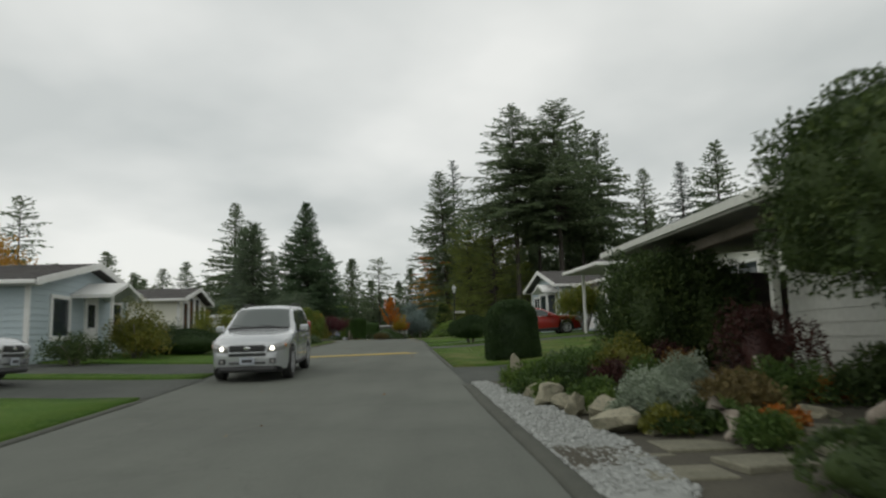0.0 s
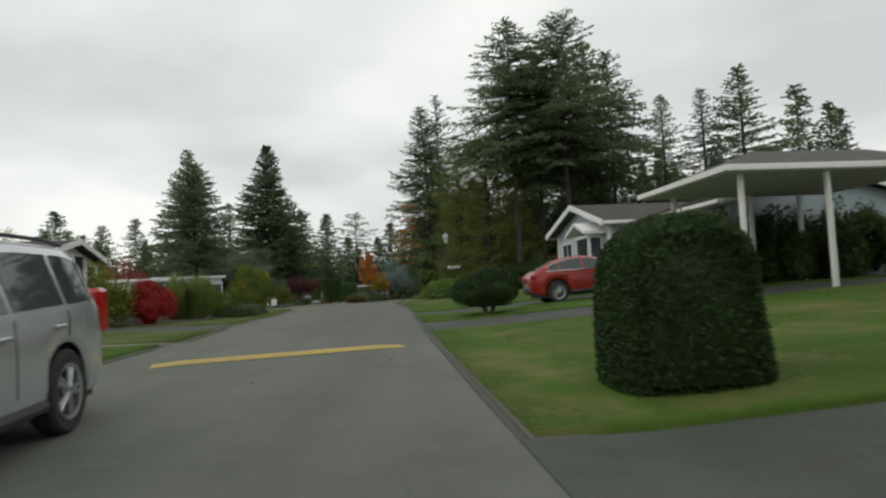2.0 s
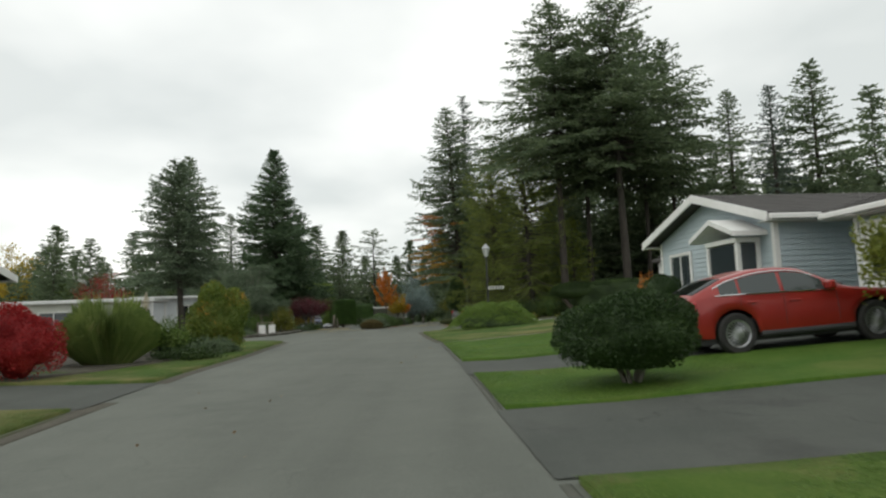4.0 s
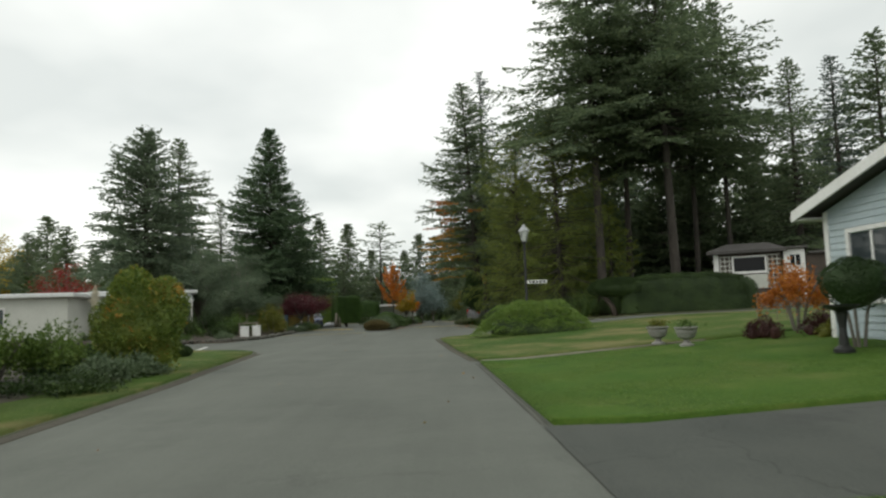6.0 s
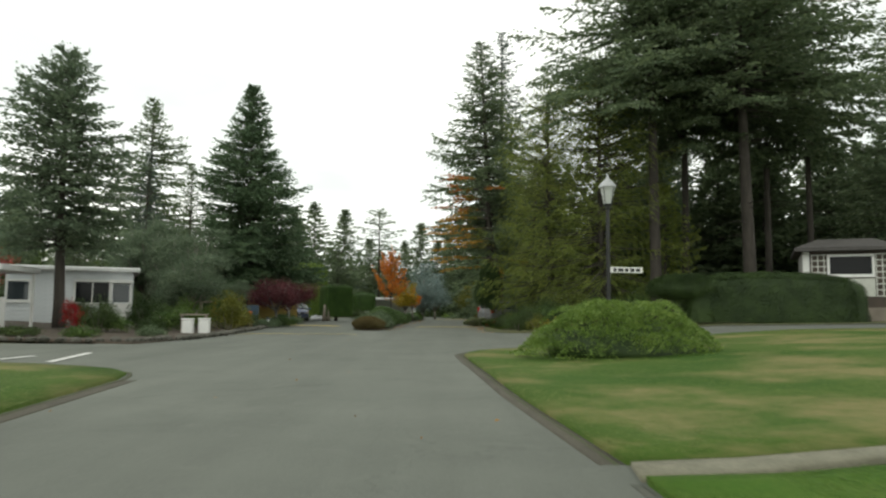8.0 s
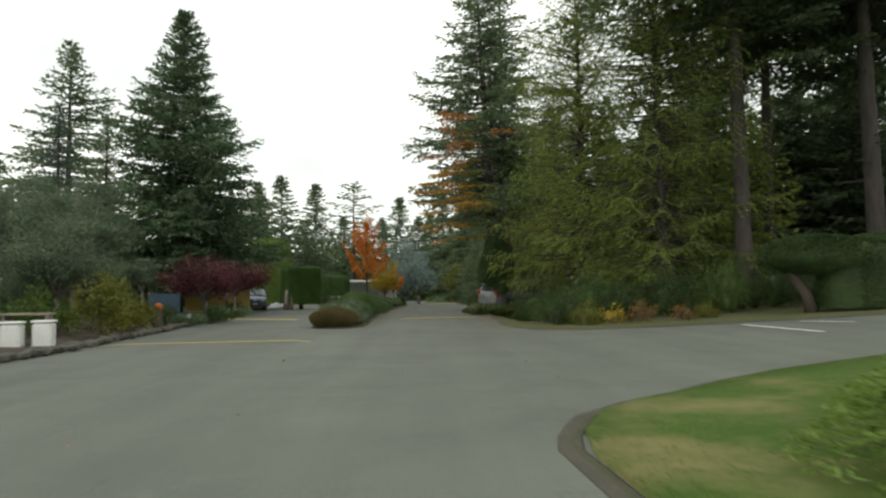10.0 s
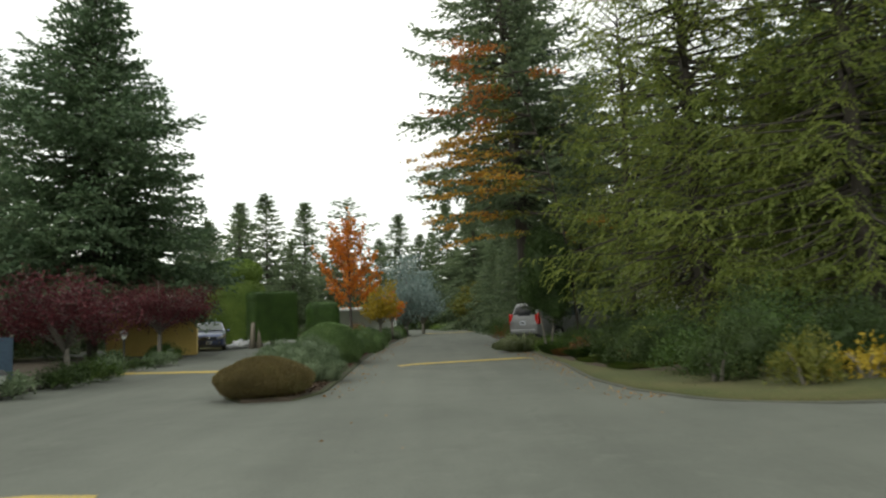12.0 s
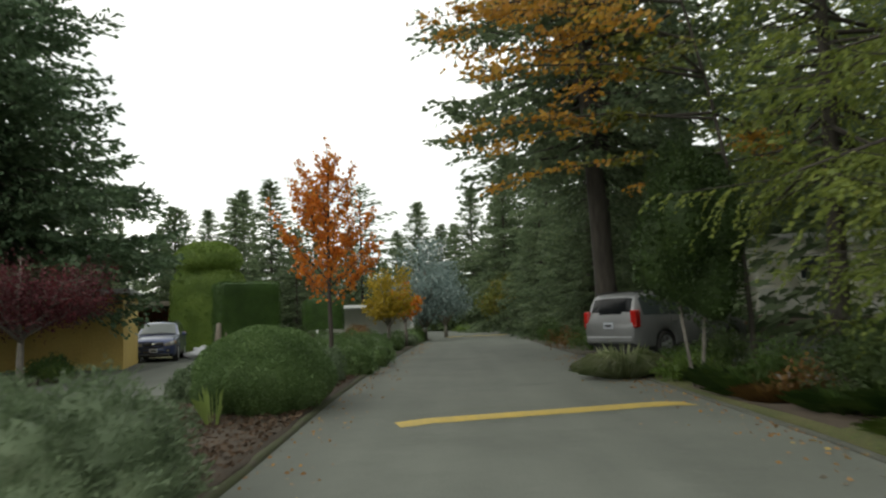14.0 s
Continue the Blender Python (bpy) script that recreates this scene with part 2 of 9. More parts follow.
M_CREAM = mat("cream_siding", (0.74, 0.73, 0.64), (0.66, 0.65, 0.56), rough=0.6, scale=1.5, fine=12, objrand=0.2)
M_ROOFUNDER = mat("grey_soffit", (0.30, 0.30, 0.275), (0.22, 0.22, 0.20), rough=0.8, scale=2, fine=14)
M_BLUE = mat("pale_blue_siding", (0.45, 0.525, 0.55), (0.38, 0.455, 0.485), rough=0.6, scale=1.5, fine=12, objrand=0.25)
M_GREY = mat("pale_grey_siding", (0.66, 0.69, 0.70), (0.56, 0.59, 0.60), rough=0.6, scale=1.5, fine=12, objrand=0.2)
M_TAN = mat("ochre_plywood", (0.60, 0.44, 0.13), (0.49, 0.35, 0.10), rough=0.75, scale=1.2, fine=14, bump=0.2)
M_SHINGLE = mat("grey_brown_shingle", (0.105, 0.098, 0.092), (0.060, 0.056, 0.054), rough=0.92, scale=2, fine=30, bump=0.6, island=0.35)
M_METALROOF = mat("white_metal_roof", (0.74, 0.75, 0.74), (0.60, 0.61, 0.60), rough=0.45, scale=1, fine=9)
M_SOFFIT = mat("white_soffit", (0.66, 0.66, 0.63), (0.56, 0.56, 0.53), rough=0.7, scale=1, fine=12)
M_BRICK = mat("red_brick", (0.28, 0.095, 0.060), (0.17, 0.062, 0.045), rough=0.9, scale=4, fine=40, bump=0.5, objrand=0.6)
M_MORTAR = mat("brick_mortar", (0.30, 0.26, 0.22), (0.22, 0.19, 0.16), rough=0.95, scale=4, fine=50)
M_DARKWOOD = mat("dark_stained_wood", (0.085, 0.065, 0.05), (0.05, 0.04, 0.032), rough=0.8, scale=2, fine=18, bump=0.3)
M_WOOD = mat("weathered_wood", (0.27, 0.235, 0.19), (0.17, 0.145, 0.115), rough=0.85, scale=2, fine=20, bump=0.4)
M_BARK = mat("fir_bark", (0.072, 0.062, 0.051), (0.036, 0.031, 0.026), rough=0.95, scale=3, fine=10, bump=1.0, stretch=(1, 1, 0.18))
M_GREYBARK = mat("grey_bark", (0.24, 0.22, 0.19), (0.13, 0.12, 0.10), rough=0.9, scale=3, fine=14, bump=0.6, stretch=(1, 1, 0.3))
M_GLASS = glassmat("window_glass", (0.035, 0.045, 0.05))
M_CARGLASS = glassmat("car_glass", (0.05, 0.062, 0.062))
M_CURTAIN = mat("pale_curtain", (0.55, 0.56, 0.54), (0.40, 0.41, 0.40), rough=0.9, scale=6, fine=30, stretch=(1, 8, 0.3))
M_BLACKMETAL = mat("black_metal", (0.022, 0.024, 0.022), (0.035, 0.036, 0.034), rough=0.5, metal=0.3)
M_GALV = mat("grey_metal", (0.45, 0.46, 0.46), (0.33, 0.34, 0.34), rough=0.45, metal=0.7)
M_PLASTIC = mat("dark_plastic_trim", (0.035, 0.036, 0.038), (0.05, 0.05, 0.05), rough=0.65)
M_TYRE = mat("tyre_rubber", (0.022, 0.022, 0.022), (0.035, 0.034, 0.032), rough=0.85)
M_SLAB = mat("mossy_slab", (0.215, 0.205, 0.15), (0.125, 0.122, 0.085), rough=0.95, scale=3, fine=30, bump=0.5)
M_RIM = mat("alloy_rim", (0.52, 0.53, 0.54), (0.40, 0.41, 0.42), rough=0.3, metal=0.8)
M_CHROME = mat("bright_chrome", (0.75, 0.76, 0.77), (0.68, 0.69, 0.70), rough=0.12, metal=1.0)
M_GREYCAR = mat("grey_car_paint", (0.20, 0.205, 0.21), (0.17, 0.175, 0.18), rough=0.38, metal=0.3, coat=0.5, fine=300)
M_REARGLASS = glassmat("privacy_glass", (0.008, 0.009, 0.010), 0.12)
M_REARGLASS.node_tree.nodes["Principled BSDF"].inputs["Specular IOR Level"].default_value = 0.2
M_SCREEN = glassmat("windscreen_glass", (0.085, 0.10, 0.095))
M_SILVER = mat("silver_car_paint", (0.54, 0.56, 0.57), (0.48, 0.50, 0.51), rough=0.24, metal=0.5, coat=0.7, fine=300)
M_RED = mat("red_car_paint", (0.33, 0.020, 0.014), (0.27, 0.016, 0.012), rough=0.32, metal=0.15, coat=0.5, fine=300)
M_NAVY = mat("dark_blue_car_paint", (0.045, 0.065, 0.16), (0.035, 0.05, 0.13), rough=0.28, metal=0.4, coat=0.8, fine=300)
M_TAIL = mat("red_lamp_plastic", (0.45, 0.015, 0.012), (0.35, 0.012, 0.01), rough=0.15, coat=0.6)
M_AMBER = mat("amber_lamp_plastic", (0.65, 0.20, 0.02), (0.55, 0.16, 0.02), rough=0.15, coat=0.6)
M_LAMPCLEAR = mat("clear_lamp_plastic", (0.30, 0.30, 0.29), (0.20, 0.20, 0.19), rough=0.12, coat=0.8)
M_HEADLIGHT = glow("lit_headlamp", (1.0, 0.93, 0.78), 9.0)
M_PLATE = mat("plate_white", (0.42, 0.45, 0.50), (0.36, 0.39, 0.44), rough=0.5)
M_BAR = mat("dark_lettering", (0.03, 0.03, 0.035), (0.04, 0.04, 0.04), rough=0.6)
M_URN = mat("cast_stone_urn", (0.33, 0.325, 0.30), (0.22, 0.215, 0.20), rough=0.9, scale=6, fine=40, bump=0.4)
M_PUMPKIN = mat("orange_ball", (0.75, 0.16, 0.02), (0.6, 0.12, 0.015), rough=0.5)
M_TARP = mat("blue_tarp", (0.050, 0.095, 0.150), (0.035, 0.066, 0.105), rough=0.6, scale=3, fine=12, bump=0.5)
M_SHEET = mat("white_plastic_sheet", (0.66, 0.67, 0.68), (0.52, 0.53, 0.55), rough=0.5, scale=4, fine=12, bump=0.5)
M_HILL = mat("far_wooded_hill", (0.035, 0.055, 0.06), (0.055, 0.075, 0.08), rough=1.0, scale=0.02, fine=0.12)
M_LANTERN = mat("frosted_lantern_glass", (0.55, 0.57, 0.55), (0.45, 0.47, 0.45), rough=0.3)

L_FIR = leafmat("fir_needles", (0.080, 0.118, 0.064), (0.165, 0.215, 0.112), (0.22, 0.27, 0.14), clump=0.5, trans=0.5)
L_FIRBLUE = leafmat("spruce_needles", (0.048, 0.076, 0.058), (0.105, 0.142, 0.108), (0.145, 0.18, 0.14), clump=0.6)
L_SPRUCE = leafmat("deep_green_needles", (0.056, 0.102, 0.052), (0.118, 0.178, 0.090), (0.155, 0.222, 0.106), clump=0.6)
L_CEDAR = leafmat("cedar_sprays", (0.115, 0.160, 0.038), (0.240, 0.285, 0.062), (0.36, 0.37, 0.095), clump=0.45, trans=0.5)
L_PINE = leafmat("pine_needles", (0.084, 0.125, 0.077), (0.162, 0.212, 0.128), (0.21, 0.265, 0.165), clump=0.8, trans=0.4)
L_EUCA = leafmat("silver_blue_leaves", (0.13, 0.19, 0.175), (0.26, 0.33, 0.31), (0.36, 0.43, 0.40), clump=1.0)
L_ORANGE = leafmat("orange_maple_leaves", (0.50, 0.135, 0.018), (0.68, 0.25, 0.030), (0.70, 0.36, 0.06), trans=0.45)
L_AMBER = leafmat("amber_maple_leaves", (0.41, 0.190, 0.028), (0.46, 0.275, 0.040), (0.27, 0.25, 0.05), trans=0.45, clump=0.9)
L_RUST = leafmat("rust_orange_maple_leaves", (0.36, 0.110, 0.030), (0.48, 0.18, 0.04), (0.36, 0.23, 0.05), trans=0.45, clump=0.6)
L_YELLOW = leafmat("yellow_leaves", (0.28, 0.22, 0.02), (0.50, 0.36, 0.04), (0.38, 0.30, 0.03), trans=0.35)
L_MAROON = leafmat("maroon_maple_leaves", (0.052, 0.014, 0.018), (0.118, 0.024, 0.031), (0.18, 0.036, 0.040), trans=0.3)
L_SCARLET = leafmat("scarlet_leaves", (0.22, 0.014, 0.018), (0.42, 0.030, 0.030), (0.40, 0.10, 0.05), trans=0.3)
L_YEW = leafmat("clipped_yew", (0.020, 0.042, 0.012), (0.048, 0.088, 0.025), (0.075, 0.115, 0.035), clump=1.5)
L_HEDGE = leafmat("clipped_hedge", (0.018, 0.037, 0.010), (0.054, 0.092, 0.024), (0.095, 0.145, 0.036), clump=1.2)
L_BRIGHT = leafmat("fresh_green_leaves", (0.060, 0.110, 0.018), (0.135, 0.205, 0.040), (0.19, 0.26, 0.06), clump=1.2)
L_PIERIS = leafmat("bronze_tipped_leaves", (0.075, 0.138, 0.023), (0.19, 0.23, 0.040), (0.56, 0.26, 0.05), clump=1.4)
L_ISLAND = leafmat("fresh_grey_green_leaves", (0.066, 0.118, 0.038), (0.136, 0.212, 0.072), (0.19, 0.265, 0.105), clump=1.4)
L_BOX = leafmat("bright_clipped_box", (0.030, 0.066, 0.012), (0.066, 0.132, 0.024), (0.11, 0.20, 0.04), clump=1.5)
L_TOPIARY = leafmat("yellow_green_clipped_tree", (0.10, 0.165, 0.030), (0.19, 0.275, 0.052), (0.26, 0.34, 0.08), clump=1.5)
L_JUNIPER = leafmat("juniper_sprays", (0.105, 0.175, 0.036), (0.210, 0.310, 0.066), (0.32, 0.40, 0.10), clump=2.0, trans=0.35)
L_RHODO = leafmat("dark_glossy_leaves", (0.028, 0.050, 0.016), (0.074, 0.112, 0.031), (0.155, 0.19, 0.055), rough=0.6)
L_OLIVE = leafmat("olive_yellow_leaves", (0.085, 0.105, 0.018), (0.19, 0.19, 0.030), (0.32, 0.19, 0.03), clump=1.4)
L_AZALEA = leafmat("yellow_green_azalea", (0.10, 0.135, 0.020), (0.22, 0.24, 0.038), (0.36, 0.26, 0.05), clump=1.8)
L_HEATHER = leafmat("rusty_heather", (0.108, 0.090, 0.038), (0.205, 0.158, 0.062), (0.180, 0.195, 0.075), clump=2.0)
L_LAVENDER = leafmat("grey_green_lavender", (0.084, 0.124, 0.064), (0.152, 0.205, 0.112), (0.205, 0.25, 0.148), clump=1.8)
L_SILVERLEAF = leafmat("silver_felt_leaves", (0.15, 0.20, 0.125), (0.35, 0.40, 0.31), (0.54, 0.58, 0.49), trans=0.1)
L_PERENNIAL = leafmat("mixed_perennials", (0.038, 0.080, 0.017), (0.095, 0.155, 0.034), (0.17, 0.21, 0.055), clump=1.6)
L_BRONZE = leafmat("bronze_leaves", (0.11, 0.060, 0.024), (0.22, 0.125, 0.036), (0.30, 0.16, 0.04), clump=1.6)
L_BURGUNDY = leafmat("burgundy_barberry", (0.040, 0.017, 0.014), (0.070, 0.026, 0.021), (0.10, 0.05, 0.03), clump=1.6)
L_NANDINA = leafmat("coppery_leaves", (0.30, 0.085, 0.014), (0.52, 0.19, 0.025), (0.46, 0.27, 0.05), clump=2.0)
L_REED = leafmat("tall_ornamental_grass", (0.22, 0.32, 0.09), (0.36, 0.46, 0.14), (0.48, 0.52, 0.20), clump=1.5, trans=0.5)
L_PLUME = leafmat("pale_plumes", (0.50, 0.46, 0.34), (0.66, 0.62, 0.50), trans=0.2)
L_MULCH = leafmat("bark_chips", (0.046, 0.030, 0.018), (0.105, 0.066, 0.040), (0.18, 0.12, 0.075), trans=0.0, rough=0.9)
L_STRIPED = leafmat("striped_grass", (0.16, 0.22, 0.07), (0.42, 0.46, 0.26), (0.58, 0.60, 0.42), clump=3.0, trans=0.3)
L_LITTER = leafmat("fallen_leaves", (0.20, 0.085, 0.025), (0.38, 0.20, 0.05), (0.46, 0.34, 0.09), trans=0.1)

# ---- lie of the land ----
PROFILE_Y = [-300, -60, -20, 0, 4, 8, 12, 16, 20, 24, 28, 34, 40, 46, 54, 62, 72, 80, 100, 1200]
PROFILE_Z = [-3.0, -1.2, -0.4, 0, 0.08, 0.2, 0.33, 0.49, 0.67, 0.80, 0.91, 1.04, 1.13, 1.23, 1.35, 1.40, 1.43, 1.44, 1.44, 1.44]
RIGHT_Y = [-300, -40, 0, 6.2, 9.8, 15.8, 19.6, 25.9, 31, 38.5, 46, 51, 57, 64, 76, 88, 97, 116, 136, 200, 1200]
RIGHT_X = [12, 2.2, 1.25, 0.95, 0.68, 0.28, -0.05, -0.5, -0.78, -1.1, -1.5, -1.95, -2.4, -1.6, -0.7, -0.45, -0.4, -0.1, 0.6, 4, 40]
LEFT_Y = [-300, -40, 8.4, 12.4, 22, 29, 34.7, 38, 44, 47, 53.3, 58, 62, 68.4, 76.6, 84, 92, 99, 120, 160, 1200]
LEFT_X = [4, -4.6, -5.19, -5.4, -5.9, -6.1, -6.6, -7.0, -7.3, -7.6, -8.1, -10, -11.9, -11.4, -12.3, -13.4, -14.4, -15, -16, -16, -10]


def right_edge(y):
    return np.interp(y, RIGHT_Y, RIGHT_X)


def left_edge(y):
    return np.interp(y, LEFT_Y, LEFT_X)


def land(x, y):
    """Height of the ground: the road's climb along y, and gardens that rise to both sides."""
    x, y = np.asarray(x, float), np.asarray(y, float)
    dr, dl = x - right_edge(y), left_edge(y) - x
    return (np.interp(y, PROFILE_Y, PROFILE_Z) + 0.058 * np.clip(dr - 1, 0, 9) + 0.018 * np.clip(dr - 10, 0, 50)
            + 0.03 * np.clip(dl - 1, 0, 14))


def land1(x, y):
    return float(land(x, y))


# ---- mesh making ----
def mesh_from(name, verts, faces, material, smooth=False):
    me = bpy.data.meshes.new(name)
    verts = np.asarray(verts, np.float32)
    if isinstance(faces, np.ndarray):
        k = faces.shape[1]
        me.vertices.add(len(verts))
        me.vertices.foreach_set("co", verts.ravel())
        me.loops.add(faces.size)
        me.loops.foreach_set("vertex_index", faces.ravel().astype(np.int32))
        me.polygons.add(len(faces))
        me.polygons.foreach_set("loop_start", np.arange(0, faces.size, k, dtype=np.int32))
        me.update(calc_edges=True)
    else:
        me.from_pydata([tuple(v) for v in verts.tolist()], [], faces)
        me.update()
    if smooth:
        me.polygons.foreach_set("use_smooth", np.ones(len(me.polygons), bool))
    if material:
        me.materials.append(material)
    return me


class Build:
    """Collects vertices and faces of one mesh."""

    def __init__(self):
        self.v, self.f = [], []

    def add(self, verts, faces, m=None):
        o = len(self.v)
        self.v += [tuple(m @ Vector(p)) if m else tuple(p) for p in verts]
        self.f += [tuple(o + i for i in f) for f in faces]
        return self

    def box(self, x0, y0, z0, x1, y1, z1, c=0.0, m=None):
        """A box between two corners; c: chamfer of all its edges."""
        if c <= 0:
            vs = [(x, y, z) for z in (z0, z1) for y in (y0, y1) for x in (x0, x1)]
            return self.add(vs, [(0, 2, 3, 1), (4, 5, 7, 6), (0, 1, 5, 4), (2, 6, 7, 3), (0, 4, 6, 2), (1, 3, 7, 5)], m)
        c = min(c, 0.45 * min(x1 - x0, y1 - y0, z1 - z0))
        bm = bmesh.new()
        for x in (x0, x1):
            for y in (y0, y1):
                for z in (z0, z1):
                    sx, sy, sz = (1 if x == x0 else -1), (1 if y == y0 else -1), (1 if z == z0 else -1)
                    for d in ((0, sy, sz), (sx, 0, sz), (sx, sy, 0)):
                        bm.verts.new((x + c * d[0], y + c * d[1], z + c * d[2]))
        bmesh.ops.convex_hull(bm, input=bm.verts)
        bmesh.ops.dissolve_limit(bm, angle_limit=0.02, verts=bm.verts, edges=bm.edges)
        bm.verts.index_update()
        self.add([v.co[:] for v in bm.verts], [[v.index for v in f.verts] for f in bm.faces], m)
        bm.free()
        return self

    def tube(self, pts, radii, n=8, caps=True):
        """A tapered tube along points."""
        pts = [Vector(p) for p in pts]
        o = len(self.v)
        for i, p in enumerate(pts):
            d = (pts[min(i + 1, len(pts) - 1)] - pts[max(i - 1, 0)]).normalized()
            a = d.orthogonal().normalized() if abs(d.z) < 0.99 else Vector((1, 0, 0))
            a = (a - d * a.dot(d)).normalized()
            b = d.cross(a)
            for k in range(n):
                t = 2 * math.pi * k / n
                self.v.append(tuple(p + float(radii[i]) * (math.cos(t) * a + math.sin(t) * b)))
        for i in range(len(pts) - 1):
            for k in range(n):
                k2 = (k + 1) % n
                self.f.append((o + i * n + k, o + i * n + k2, o + (i + 1) * n + k2, o + (i + 1) * n + k))
        if caps:
            self.f.append(tuple(o + k for k in reversed(range(n))))
            self.f.append(tuple(o + (len(pts) - 1) * n + k for k in range(n)))
        return self

    def turned(self, profile, n=20, m=None, caps=True):
        """A body of revolution about z from (radius, height) pairs."""
        vs, fs = [], []
        for r, z in profile:
            vs += [(r * math.cos(2 * math.pi * k / n), r * math.sin(2 * math.pi * k / n), z) for k in range(n)]
        for i in range(len(profile) - 1):
            for k in range(n):
                k2 = (k + 1) % n
                fs.append((i * n + k, i * n + k2, (i + 1) * n + k2, (i + 1) * n + k))
        if caps:
            fs.append(tuple(reversed(range(n))))
            fs.append(tuple((len(profile) - 1) * n + k for k in range(n)))
        return self.add(vs, fs, m)

    def prism(self, poly, depth, m=None):
        """A polygon in local (y, z), thick from x=0 to x=depth."""
        n = len(poly)
        vs = [(0, y, z) for y, z in poly] + [(depth, y, z) for y, z in poly]
        fs = [tuple(reversed(range(n))), tuple(range(n, 2 * n))] + [(i, (i + 1) % n, n + (i + 1) % n, n + i) for i in range(n)]
        return self.add(vs, fs, m)

    def mesh(self, name, material, smooth=False):
        me = mesh_from(name, self.v, self.f, material, smooth)
        bm = bmesh.new()
        bm.from_mesh(me)
        bmesh.ops.recalc_face_normals(bm, faces=bm.faces)
        bm.to_mesh(me)
        bm.free()
        return me


def part(name, build, material, parent, label="", m=None, smooth=False):
    """One mesh object under a thing or a part."""
    me = build.mesh(name, material, smooth) if isinstance(build, Build) else build
    ob = new(name, me)
    ob.parent = parent
    if m:
        ob.matrix_basis = m
    if label:
        ob["label"] = label
    return ob


def thing(name, m, label, category, group="", kind="", data=None):
    ob = new(name, data)
    ob.matrix_basis = m
    return tagged(ob, label, category, group, kind)


def on_land(x, y, rz=0.0, dz=0.0):
    return pose(x, y, land1(x, y) + dz, 0, 0, rz)


# ---- foliage ----
def leaves(P, D, length, width, rng, curl=0.0):
    """Diamond leaves at points P pointing along D. Returns verts and quads."""
    n = len(P)
    D = D / np.maximum(np.linalg.norm(D, axis=1, keepdims=True), 1e-6)
    R = rng.normal(size=(n, 3))
    S = np.cross(D, R)
    S /= np.maximum(np.linalg.norm(S, axis=1, keepdims=True), 1e-6)
    N = np.cross(S, D)
    L = (length * rng.uniform(0.65, 1.35, n))[:, None]
    W = (width * rng.uniform(0.7, 1.3, n))[:, None]
    v = np.empty((n, 4, 3))
    v[:, 0] = P - 0.5 * L * D
    v[:, 1] = P + 0.5 * W * S + curl * L * N
    v[:, 2] = P + 0.5 * L * D
    v[:, 3] = P - 0.5 * W * S + curl * L * N
    return v.reshape(-1, 3), np.arange(4 * n).reshape(-1, 4)


def blob_points(n, rng, rx, ry, rz, lumps=9, lump=0.28, depth=0.12, flat_base=0.55, seed_dirs=None):
    """Points in the outer skin of a lumpy rounded bush standing on z=0, with outward directions."""
    d = rng.normal(size=(n, 3))
    d[:, 2] = np.where(d[:, 2] < -flat_base, -d[:, 2], d[:, 2])
    d /= np.linalg.norm(d, axis=1, keepdims=True)
    c = seed_dirs if seed_dirs is not None else rng.normal(size=(lumps, 3))
    c = c / np.linalg.norm(c, axis=1, keepdims=True)
    near = np.clip(d @ c.T, 0, 1) ** 6
    r = 1 - lump + lump * near.max(1) * 1.25
    r *= 1 - depth * rng.random(n) ** 1.2
    p = d * r[:, None] * np.array([rx, ry, rz])
    p[:, 2] = p[:, 2] + rz * flat_base
    p[:, 2] = np.maximum(p[:, 2], 0.02)
    return p, d, c


def core_arrays(rx, ry, rz, c, lump=0.28, flat_base=0.55, shrink=0.86, seg=20):
    """The dense inside of a bush, following the same lumps."""
    vs, fs = [], []
    for i in range(seg + 1):
        th = math.pi * i / seg
        for k in range(seg * 2):
            ph = math.pi * k / seg
            vs.append((math.sin(th) * math.cos(ph), math.sin(th) * math.sin(ph), math.cos(th)))
    d = np.array(vs)
    near = np.clip(d @ c.T, 0, 1) ** 6
    r = (1 - lump + lump * near.max(1) * 1.25) * shrink
    p = d * r[:, None] * np.array([rx, ry, rz])
    p[:, 2] = np.maximum(p[:, 2] + rz * flat_base, 0.0)
    w = seg * 2
    for i in range(seg):
        for k in range(w):
            k2 = (k + 1) % w
            fs.append((i * w + k, (i + 1) * w + k, (i + 1) * w + k2, i * w + k2))
    return p, np.array(fs)


